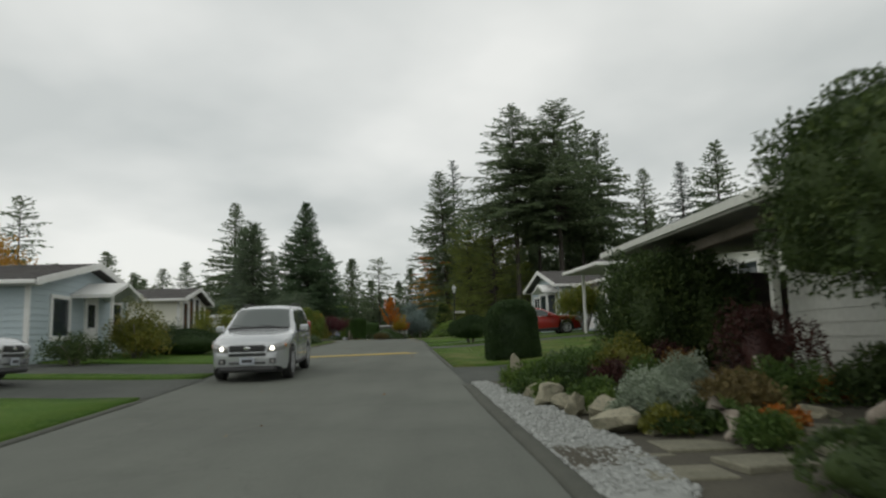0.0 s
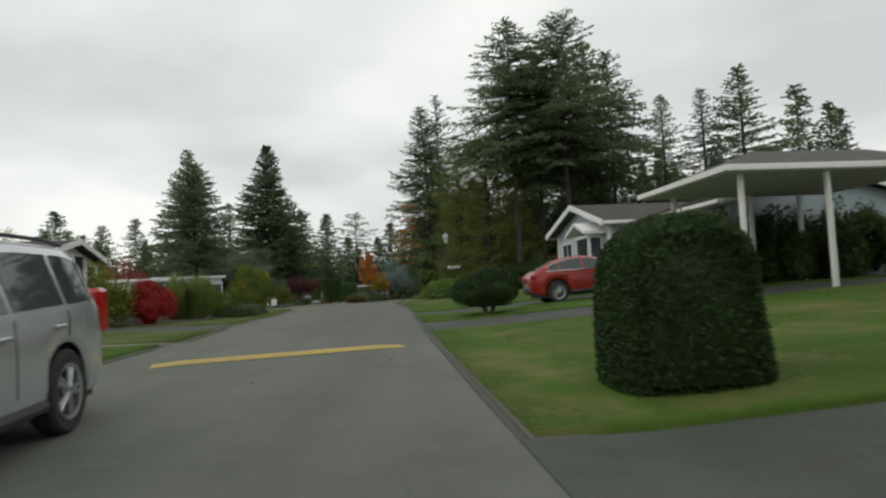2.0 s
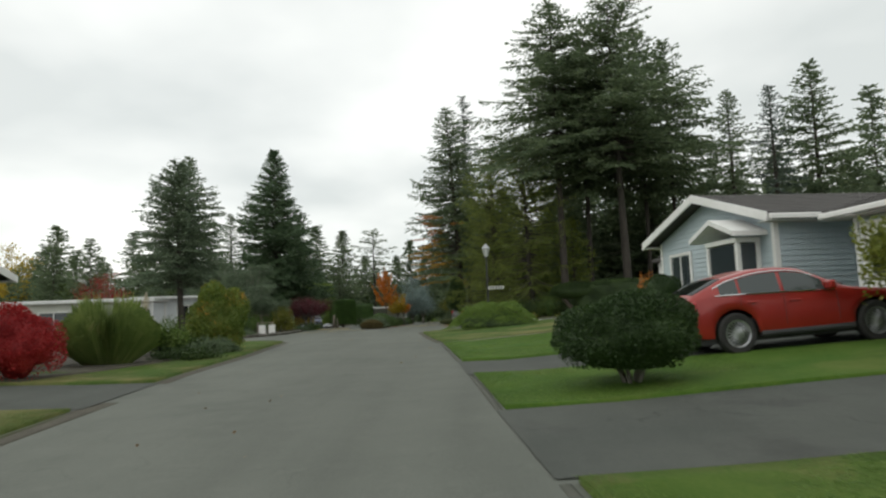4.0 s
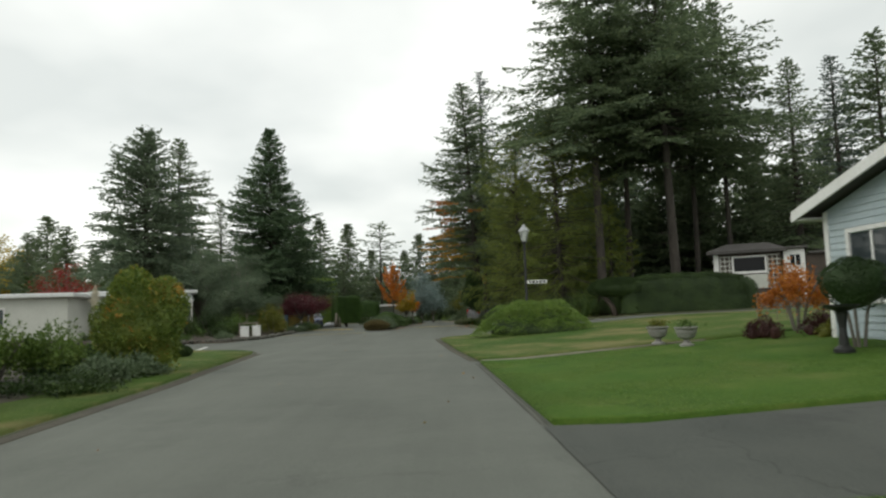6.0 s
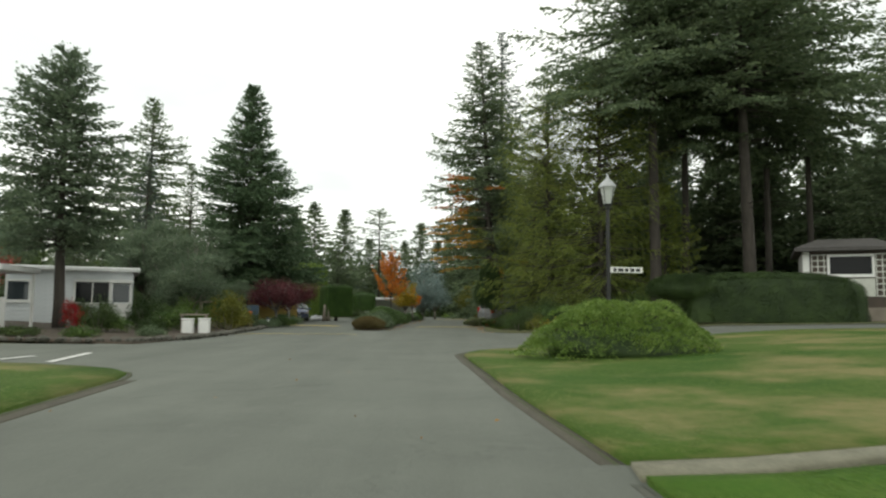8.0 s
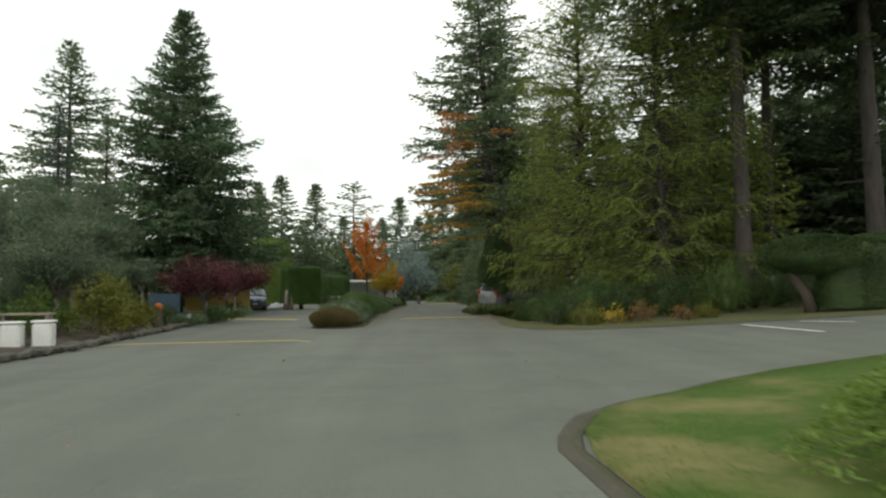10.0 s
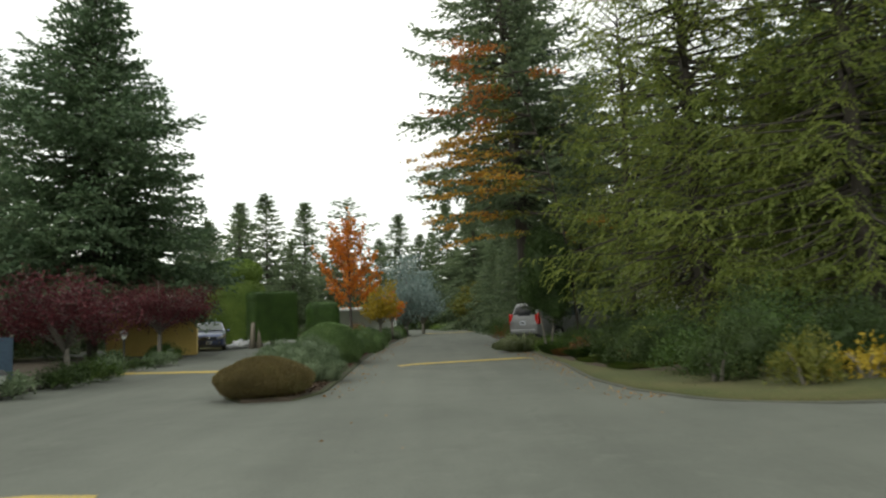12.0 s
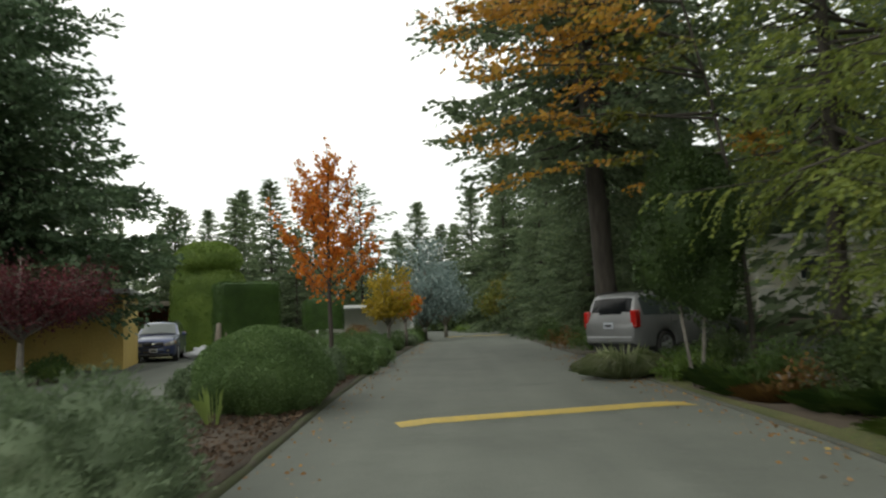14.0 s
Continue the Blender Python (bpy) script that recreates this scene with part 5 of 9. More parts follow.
post(h1, 1.15, 11.0, land1(5.1, 11) - 0.1, rz1(11), 0.12, M_OFFWHITE)
post(h1, 0.62, 14.0, land1(4.6, 14) - 0.1, rz1(14), 0.12, M_WOOD)
part("brace", Build().tube([(0.62, 16.57, 2.55), (0.62, 15.85, rz1(16))], [0.05, 0.05], 6), M_WOOD, h1)
part("beam", Build().box(0.55, 4.6, rz1(11) - 0.26, 0.69, 16.9, rz1(11) - 0.08, 0.01), M_WOOD, h1)
w1 = part("front_wall", Build().box(1.6, 4.6, g1 - 0.6, 1.74, 11.5, rz1(8)), M_OFFWHITE, h1)
boards(w1, pose(1.6, 4.6, g1), 6.9, 0.0, 2.2, 0.2, M_OFFWHITE)
part("side_wall", Build().box(1.742, 11.36, g1 - 0.6, 6.4, 11.5, rz1(11) - 0.02), M_OFFWHITE, h1)
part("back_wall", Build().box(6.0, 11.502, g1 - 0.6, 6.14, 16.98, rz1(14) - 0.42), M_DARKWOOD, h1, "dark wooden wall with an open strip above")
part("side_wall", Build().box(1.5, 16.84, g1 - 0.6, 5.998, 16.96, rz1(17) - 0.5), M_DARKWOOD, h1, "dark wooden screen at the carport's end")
part("carport_floor", Build().box(0.3, 11.6, g1 - 0.5, 5.98, 16.82, g1 + 0.012), M_CONCRETE, h1)
window(h1, pose(1.6, 6.2, g1 + 1.0), 1.2, 1.0, 2)

# house 2: white house with brick skirting
h2 = gable_house("white_house", pose(11.15, 19.3, land1(9.6, 24) - 0.02, 0, 0, 8), 7.2, 11, 2.8, 3.3, M_OFFWHITE, "white sided house with red brick skirting and large window", 0.5, 0.2)
window(h2, pose(0, 4.3, 0.98), 2.4, 1.35, 2, 1, curtain=True)
brick_wall = part("brick_skirting", Build().box(-0.10, -0.05, -0.5, -0.025, 7.25, 0.86), M_MORTAR, h2, "red brick skirting")
bk = Build().box(-0.018, 0, 0, 0.004, 0.205, 0.068, 0.006).mesh("brick", M_BRICK)
for r in range(11):
    for c in range(17):
        part("brick", bk, None, brick_wall, m=pose(-0.10, 3.55 + c * 0.217 + (0.108 if r % 2 else 0) - 0.1, 0.0 + r * 0.078))
part("brick_cap", Build().box(-0.15, -0.05, 0.862, -0.02, 7.3, 0.90, 0.008), M_CONCRETE, h2)

# white carport with a hipped roof
cp = thing("carport", pose(6.05, 27.75, 0, 0, 0, 7), "white open carport with slim posts and hipped roof", "carport")
ez, X, Y = 4.16, 5.6, 4.45
b = Build()
b.add([(0, 0, ez), (X, 0, ez), (X, Y, ez), (0, Y, ez), (2.0, Y / 2, ez + 0.72), (X - 0.4, Y / 2, ez + 0.72)], [(0, 1, 5, 4), (1, 2, 5), (2, 3, 4, 5), (3, 0, 4)])
part("roof", b, M_SHINGLE, cp, "grey shingled hipped roof")
part("ceiling_panel", Build().box(0.05, 0.05, ez - 0.14, X - 0.05, Y - 0.05, ez - 0.11), M_SOFFIT, cp, "white carport ceiling")
for i, (x0, y0, x1, y1) in enumerate(((-0.08, -0.08, X + 0.08, -0.02), (-0.08, Y + 0.02, X + 0.08, Y + 0.08), (-0.08, -0.018, -0.02, Y + 0.018), (X + 0.02, -0.018, X + 0.08, Y + 0.018))):
    part("gutter", Build().box(x0, y0, ez - 0.13, x1, y1, ez + 0.005, 0.012), M_WHITE, cp)
for px, py, gz in ((0.52, 0.42, 1.42), (2.55, 0.30, 1.5), (0.75, 4.05, 1.40), (3.1, 4.2, 1.52), (2.75, 0.55, 1.5), (4.6, 4.2, 1.55)):
    post(cp, px, py, gz - 0.15, ez - 0.13, 0.105)
post(cp, 3.55, -0.7, 1.5 + 0.85, ez - 0.13, 0.11)

# house 3: pale blue house with a bay and a garage wing
h3z = land1(6.2, 42) - 0.02
h3 = gable_house("blue_house", pose(6.45, 39.25, h3z, 0, 0, 8.2), 5.9, 12, 2.62, 3.48, M_BLUE, "pale blue sided house with white trim and bay window", 0.42, 0.13, board_sides=("front", "left"))
window(h3, pose(0, 4.05, 0.85), 1.15, 1.25, 2, 1, curtain=True)
BY0, BY1 = 0.55, 2.0
bay = part("bay_window", Build().box(-0.66, BY0, -0.3, -0.03, BY1, 0.72, 0.01), M_BLUE, h3, "boxed bay under a small gable")
part("frame", Build().box(-0.68, BY0 - 0.02, 0.722, -0.03, BY1 + 0.02, 0.82, 0.01), M_WHITE, bay)
for y in (BY0, BY1 - 0.11):
    for x in (-0.66, -0.14):
        part("mullion", Build().box(x, y, 0.822, x + 0.11, y + 0.11, 2.08, 0.01), M_WHITE, bay)
part("pane", Build().box(-0.615, BY0 + 0.12, 0.83, -0.60, BY1 - 0.12, 2.06), M_GLASS, bay)
part("curtain", Build().box(-0.56, BY0 + 0.13, 0.83, -0.545, BY0 + 0.55, 2.06), M_CURTAIN, bay, "pale curtain behind the glass")
for y in (BY0 + 0.045, BY1 - 0.06):
    part("pane", Build().box(-0.545, y, 0.83, -0.145, y + 0.012, 2.06), M_GLASS, bay)
part("frame", Build().box(-0.68, BY0 - 0.02, 2.082, -0.03, BY1 + 0.02, 2.2, 0.01), M_WHITE, bay)
vs = []
for x in (-0.95, -0.03):
    vs += [(x, BY0 - 0.32, 2.21), (x, 1.27, 2.60), (x, BY1 + 0.32, 2.21), (x, BY1 + 0.32, 2.33), (x, 1.27, 2.72), (x, BY0 - 0.32, 2.33)]
part("bay_roof", Build().add(vs, [(0, 1, 2, 3, 4, 5), (6, 7, 8, 9, 10, 11), (0, 1, 7, 6), (1, 2, 8, 7), (2, 3, 9, 8), (3, 4, 10, 9), (4, 5, 11, 10), (5, 0, 6, 11)]), M_WHITE, bay)
h3b = gable_house("garage_wing", pose(14.25, 34.0, land1(8, 36) - 0.02, 0, 0, 98.2), 6.0, 4.9, 2.5, 3.3, M_BLUE, "pale blue garage wing with a white panelled door", 0.45, 0.13, board_sides=("right", "front"))
garage_door(h3b, pose(0.45, 6.0, 0.02, 0, 0, -90), 2.6, 2.15)
door(h3b, pose(3.75, 6.0, 0.1, 0, 0, -90), 0.85)
for x in (-0.02, 3.22, 4.78):
    part("corner_trim", Build().box(x, 6.0, 0, x + 0.12, 6.05, 2.46, 0.006), M_WHITE, h3b)

# houses on the other side of the street
h4 = gable_house("light_blue_house", pose(-12.95, 28.8, land1(-13, 25) - 0.02, 0, 0, 184), 7.8, 11, 2.35, 3.15, M_BLUE, "light blue mobile home with white trim and porch gable", 0.45, 0.2, board_sides=("front", "right"))
window(h4, pose(0, 5.2, 0.75), 1.15, 1.2, 1, 1, trim=0.13)
window(h4, pose(0, 0.7, 0.7), 0.8, 1.3, 1, 1)
door(h4, pose(0, 3.0, 0.05), 0.9)
pg = part("porch", Build().box(-1.3, 2.4, -0.4, -0.03, 4.9, 0.02, 0.01), M_CONCRETE, h4, "small gabled entrance porch")
vs = []
for x in (-1.4, -0.03):
    vs += [(x, 2.15, 2.02), (x, 3.65, 2.5), (x, 5.15, 2.02), (x, 5.15, 2.14), (x, 3.65, 2.63), (x, 2.15, 2.14)]
part("porch_roof", Build().add(vs, [(0, 1, 2, 3, 4, 5), (6, 7, 8, 9, 10, 11), (0, 1, 7, 6), (1, 2, 8, 7), (2, 3, 9, 8), (3, 4, 10, 9), (4, 5, 11, 10), (5, 0, 6, 11)]), M_WHITE, pg)
for y in (2.5, 4.8):
    post(pg, -1.28, y, 0.022, 2.2, 0.09)
h5 = gable_house("cream_house", pose(-15.0, 44.2, land1(-14.9, 41) - 0.02, 0, 0, 186), 6.0, 13, 2.5, 3.15, M_CREAM, "cream sided mobile home with tall gable windows", 0.45, 0.16, board_sides=("front", "right"))
for y, hh in ((0.35, 1.95), (1.65, 2.3), (2.95, 2.3), (4.25, 1.95)):
    window(h5, pose(0, y, 0.4), 0.95, hh, 1, 1)

# flat-roofed mobile home past the side street
mh = thing("mobile_home", pose(-24.03, 74.63, land1(-21, 77) + 0.06, 0, 0, 25), "pale grey flat-roofed mobile home with white trim", "house")
mw = part("front_wall", Build().box(0, 0, -0.8, 5.6, 0.12, 2.55), M_GREY, mh)
boards(mw, pose(0, 0, 0, 0, 0, 90) @ pose(0, -5.6, 0), 5.6, 0.0, 2.5, 0.2, M_GREY)
part("side_wall", Build().box(5.48, 0.122, -0.8, 5.6, 9, 2.55), M_WHITE, mh)
part("side_wall", Build().box(0.0, 0.122, -0.8, 0.12, 9, 2.55), M_GREY, mh)
part("back_wall", Build().box(0.122, 8.88, -0.8, 5.478, 9, 2.55), M_GREY, mh)
part("roof", Build().box(-0.35, -0.4, 2.552, 5.9, 9.3, 2.78, 0.05), M_METALROOF, mh, "thick white flat roof edge")
window(mh, pose(3.0, 0, 1.0, 0, 0, 90) @ pose(0, -1.5, 0), 1.5, 1.05, 2, pane_m=M_REARGLASS)
window(mh, pose(1.0, 0, 1.1, 0, 0, 90), 0.9, 0.9)
by = part("bay_window", Build().box(4.55, -0.7, -0.3, 5.55, -0.02, 1.0, 0.02), M_WHITE, mh, "white boxed bay")
part("pane", Build().box(4.7, -0.68, 1.05, 5.45, -0.64, 1.95), M_GLASS, by)
part("frame", Build().box(4.5, -0.75, 2.0, 5.6, -0.02, 2.15, 0.01), M_WHITE, by)
for x in (4.55, 5.43):
    part("mullion", Build().box(x, -0.7, 1.002, x + 0.12, -0.58, 1.998, 0.01), M_WHITE, by)
annex = thing("annex_porch", pose(-24.4, 66.5, land1(-22, 67) - 0.35, 0, 0, 6), "flat-roofed porch on posts beside a mobile home", "porch")
part("roof", Build().box(-2.5, 0, 2.5, 5.0, 3.2, 2.74, 0.03), M_METALROOF, annex, "white flat porch roof")
for x, y in ((0.2, 0.2), (4.8, 0.2), (4.8, 3.0), (0.2, 3.0)):
    post(annex, x, y, -0.3, 2.5, 0.1)
part("back_wall", Build().box(-2.3, 3.05, -0.4, 2.6, 3.15, 2.498), M_GREY, annex)
part("screen", Build().box(4.75, 0.5, 0.1, 4.8, 0.9, 1.5), M_WHITE, annex)
far_l = thing("long_mobile_home", pose(-32, 55.5, land1(-26, 57) - 0.4, 0, 0, 8), "long low white mobile home behind shrubs", "house")
part("front_wall", Build().box(0, 8.0, -0.5, 12.5, 8.12, 2.4), M_OFFWHITE, far_l)
part("side_wall", Build().box(12.38, 8.122, -0.5, 12.5, 12, 2.4), M_OFFWHITE, far_l)
part("roof", Build().box(-0.4, 7.6, 2.402, 12.9, 12.4, 2.62, 0.04), M_METALROOF, far_l, "white flat metal roof")
window(far_l, pose(2, 8.0, 1.0, 0, 0, 90) @ pose(0, -1.6, 0), 1.6, 0.9, 3)
window(far_l, pose(8, 8.0, 1.0, 0, 0, 90) @ pose(0, -1.6, 0), 1.6, 0.9, 2)

# lattice-fronted house above the hedge
hr = thing("lattice_house", pose(15.75, 77.6, land1(17, 77), 0, 0, -24) @ Matrix.Diagonal((0.93, 1, 1, 1)), "dark house with white lattice round a wide window", "house")
part("front_wall", Build().box(0, 0, -0.6, 4.0, 0.12, 3.6), M_DARKWOOD, hr, "dark stained front wall")
part("side_wall", Build().box(-0.34, 0.0, -0.6, -0.002, 5, 3.6), M_WHITE, hr, "white boarded corner")
part("side_wall", Build().box(3.88, 0.122, -0.6, 4.0, 5, 3.6), M_WHITE, hr)
part("back_wall", Build().box(0, 4.88, -0.6, 3.878, 5.0, 3.6), M_DARKWOOD, hr)
part("panel", Build().box(0.9, -0.03, 1.3, 3.1, -0.003, 2.2, 0.008), M_OFFWHITE, hr, "white panel below the window")
for x0, x1, z0, z1 in ((0.08, 0.84, 1.3, 3.42), (3.14, 3.96, 1.3, 3.42), (0.9, 3.08, 1.3, 2.18)):
    lat = Build()
    for x in np.arange(x0, x1, 0.30):
        lat.box(x, -0.075, z0, x + 0.05, -0.052, z1)
    for z in np.arange(z0, z1, 0.30):
        lat.box(x0, -0.052, z, x1, -0.032, z + 0.05)
    part("lattice", lat, M_OFFWHITE, hr, "weathered white wooden lattice")
window(hr, pose(0.98, -0.01, 2.42, 0, 0, 90) @ pose(0, -2.0, 0), 2.0, 0.9, 1, 1, pane_m=M_REARGLASS, trim=0.12)
part("skirting", Build().box(0.02, -0.05, -0.4, 3.98, -0.003, 0.75, 0.01), M_WOOD, hr, "weathered plank skirting")
b = Build()
b.add([(-0.75, -0.55, 3.6), (4.4, -0.55, 3.6), (4.4, 5.5, 3.6), (-0.75, 5.5, 3.6), (-0.75, -0.55, 3.78), (4.4, -0.55, 3.78), (4.4, 5.5, 3.78), (-0.75, 5.5, 3.78), (0.5, 1.0, 4.32), (3.2, 1.0, 4.32), (3.2, 4.0, 4.32), (0.5, 4.0, 4.32)],
      [(0, 3, 2, 1), (0, 1, 5, 4), (1, 2, 6, 5), (2, 3, 7, 6), (3, 0, 4, 7), (4, 5, 9, 8), (5, 6, 10, 9), (6, 7, 11, 10), (7, 4, 8, 11), (8, 9, 10, 11)])
part("roof", b, M_SHINGLE, hr, "dark hipped shingle roof")
ax = thing("white_annex", pose(19.25, 75.9, land1(19.5, 76), 0, 0, -24), "small white annex over brown plank skirting", "house")
part("front_wall", Build().box(0, 0, 0.75, 1.2, 0.12, 3.65), M_WHITE, ax)
part("side_wall", Build().box(0.0, 0.122, -0.6, 0.12, 4, 3.65), M_WHITE, ax)
part("front_wall", Build().box(1.202, 0.25, -0.6, 4.6, 0.37, 3.3), M_DARKWOOD, ax, "brown boarded wall set back")
part("side_wall", Build().box(4.48, 0.372, -0.6, 4.6, 4, 3.3), M_DARKWOOD, ax)
part("back_wall", Build().box(0.122, 3.88, -0.6, 4.478, 4, 3.3), M_DARKWOOD, ax)
part("roof", Build().box(-0.2, -0.3, 3.652, 1.4, 4.2, 3.8, 0.03), M_SHINGLE, ax)
part("roof", Build().box(1.402, -0.05, 3.302, 4.9, 4.2, 3.44, 0.03), M_SHINGLE, ax)
for j in range(6):
    part("plank", Build().box(0, -0.01, -0.5 + 0.205 * j, 1.2, 0.10, -0.5 + 0.205 * j + 0.195, 0.008), M_WOOD, ax, "brown skirting plank")
window(ax, pose(0.35, 0, 2.6, 0, 0, 90) @ pose(0, -0.6, 0), 0.6, 0.7, 2, pane_m=M_REARGLASS)

# ochre shed and roofs behind it
shed = thing("garden_shed", pose(-19.9, 100.8, land1(-18, 101) + 0.02, 0, 0, 17) @ Matrix.Diagonal((1, 1, 1.15, 1)), "ochre plywood shed with a grey roof edge", "shed")
part("front_wall", Build().box(0, 0, -0.4, 4.2, 0.1, 2.25), M_TAN, shed)
part("side_wall", Build().box(4.1, 0.102, -0.4, 4.2, 4.0, 2.25), M_TAN, shed)
part("side_wall", Build().box(0.0, 0.102, -0.4, 0.1, 4.0, 2.25), M_TAN, shed)
part("roof", Build().box(-0.2, -0.25, 2.252, 4.45, 4.2, 2.42, 0.02), M_GALV, shed, "grey metal roof edge")
for x in (0.0, 1.38, 2.76, 4.12):
    part("batten", Build().box(x, -0.03, -0.2, x + 0.08, -0.002, 2.2), M_TAN, shed)
for k, (x, y, w, d) in enumerate(((-25, 117, 7, 5), (-15, 133, 8, 5))):
    hh = thing("carport", on_land(x, y, 5), "low flat-roofed carport behind hedges", "carport")
    part("roof", Build().box(0, 0, 2.5, w, d, 2.75, 0.03), M_WOOD if k == 0 else M_METALROOF, hh)
    for px in (0.2, w - 0.2):
        for py in (0.2, d - 0.2):
            post(hh, px, py, -0.3, 2.5, 0.12, M_WOOD if k == 0 else M_WHITE)
    part("back_wall", Build().box(0.3, d - 0.3, -0.3, w - 0.3, d - 0.2, 2.498), M_BRICK if k == 0 else M_OFFWHITE, hh)

# pale mobile home in the wood beyond the van
hw = thing("pale_mobile_home", pose(9.3, 90.5, land1(10, 94) - 0.05, 0, 0, 12), "pale mobile home half hidden by dark trees", "house")
pw = part("front_wall", Build().box(0, 0, -0.4, 0.12, 9, 2.6), M_CREAM, hw)
part("side_wall", Build().box(0.122, 0, -0.4, 8, 0.12, 2.6), M_CREAM, hw)
boards(pw, Matrix(), 9, 0.9, 2.5, 0.2, M_CREAM)
part("roof", Build().box(-0.3, -0.3, 2.602, 8.3, 9.3, 2.78, 0.03), M_METALROOF, hw)
part("white_band", Build().box(-0.03, 0.3, 0.55, -0.004, 8.7, 0.9), M_WHITE, hw)
lg = part("log_skirting", Build().box(-0.01, 0.0, -0.4, 0.0, 9, -0.3), M_WOOD, hw)
for j in range(4):
    part("log", Build().tube([(-0.09, -0.1, -0.1 + j * 0.16), (-0.09, 9.1, -0.1 + j * 0.16)], [0.075, 0.07], 8), M_WOOD, lg)

# pale mobile home with a skirting of logs, glimpsed under the trees
lsh = thing("log_skirted_home", pose(5.6, 99.4, land1(6.5, 99.4), 0, 0, -9), "pale mobile home with horizontal log skirting under trees", "house")
part("wall", Build().box(0, 0, 0.72, 11, 0.12, 3.1), M_CREAM, lsh)
part("end_wall", Build().box(0, 0.122, 0.72, 0.12, 3.6, 3.1), M_CREAM, lsh)
part("white_band", Build().box(-0.02, -0.025, 0.76, 11, -0.002, 1.55), M_OFFWHITE, lsh, "white lower siding band")
part("roof", Build().box(-0.25, -0.3, 3.102, 11.2, 3.9, 3.24, 0.03), M_METALROOF, lsh)
for i in range(5):
    part("log", Build().tube([(-0.1, -0.02, 0.08 + 0.145 * i), (5.5, -0.03, 0.085 + 0.145 * i), (11, -0.02, 0.08 + 0.145 * i)], [0.07, 0.074, 0.07], 8), M_WOOD, lsh, "weathered log")
for x in (1.2, 4.4, 7.8):
    wf = part("window", Build().box(x, -0.04, 1.75, x + 1.5, -0.003, 2.6, 0.01), M_WHITE, lsh)
    part("pane", Build().box(x + 0.08, -0.05, 1.83, x + 1.42, -0.041, 2.52), M_GLASS, wf)

# ---- cars ----
def interp_knots(knots):
    xs, zs = zip(*knots)

    def f(x):
        i = int(np.searchsorted(xs, x, "right")) - 1
        if i < 0:
            return zs[0]
        if i >= len(xs) - 1:
            return zs[-1]
        t = (x - xs[i]) / (xs[i + 1] - xs[i])
        return zs[i] + (zs[i + 1] - zs[i]) * t
    return f


def smooth_knots(knots, r=0.12):
    f = interp_knots(knots)
    return lambda x: sum(f(x + r * k / 4) for k in range(-4, 5)) / 9


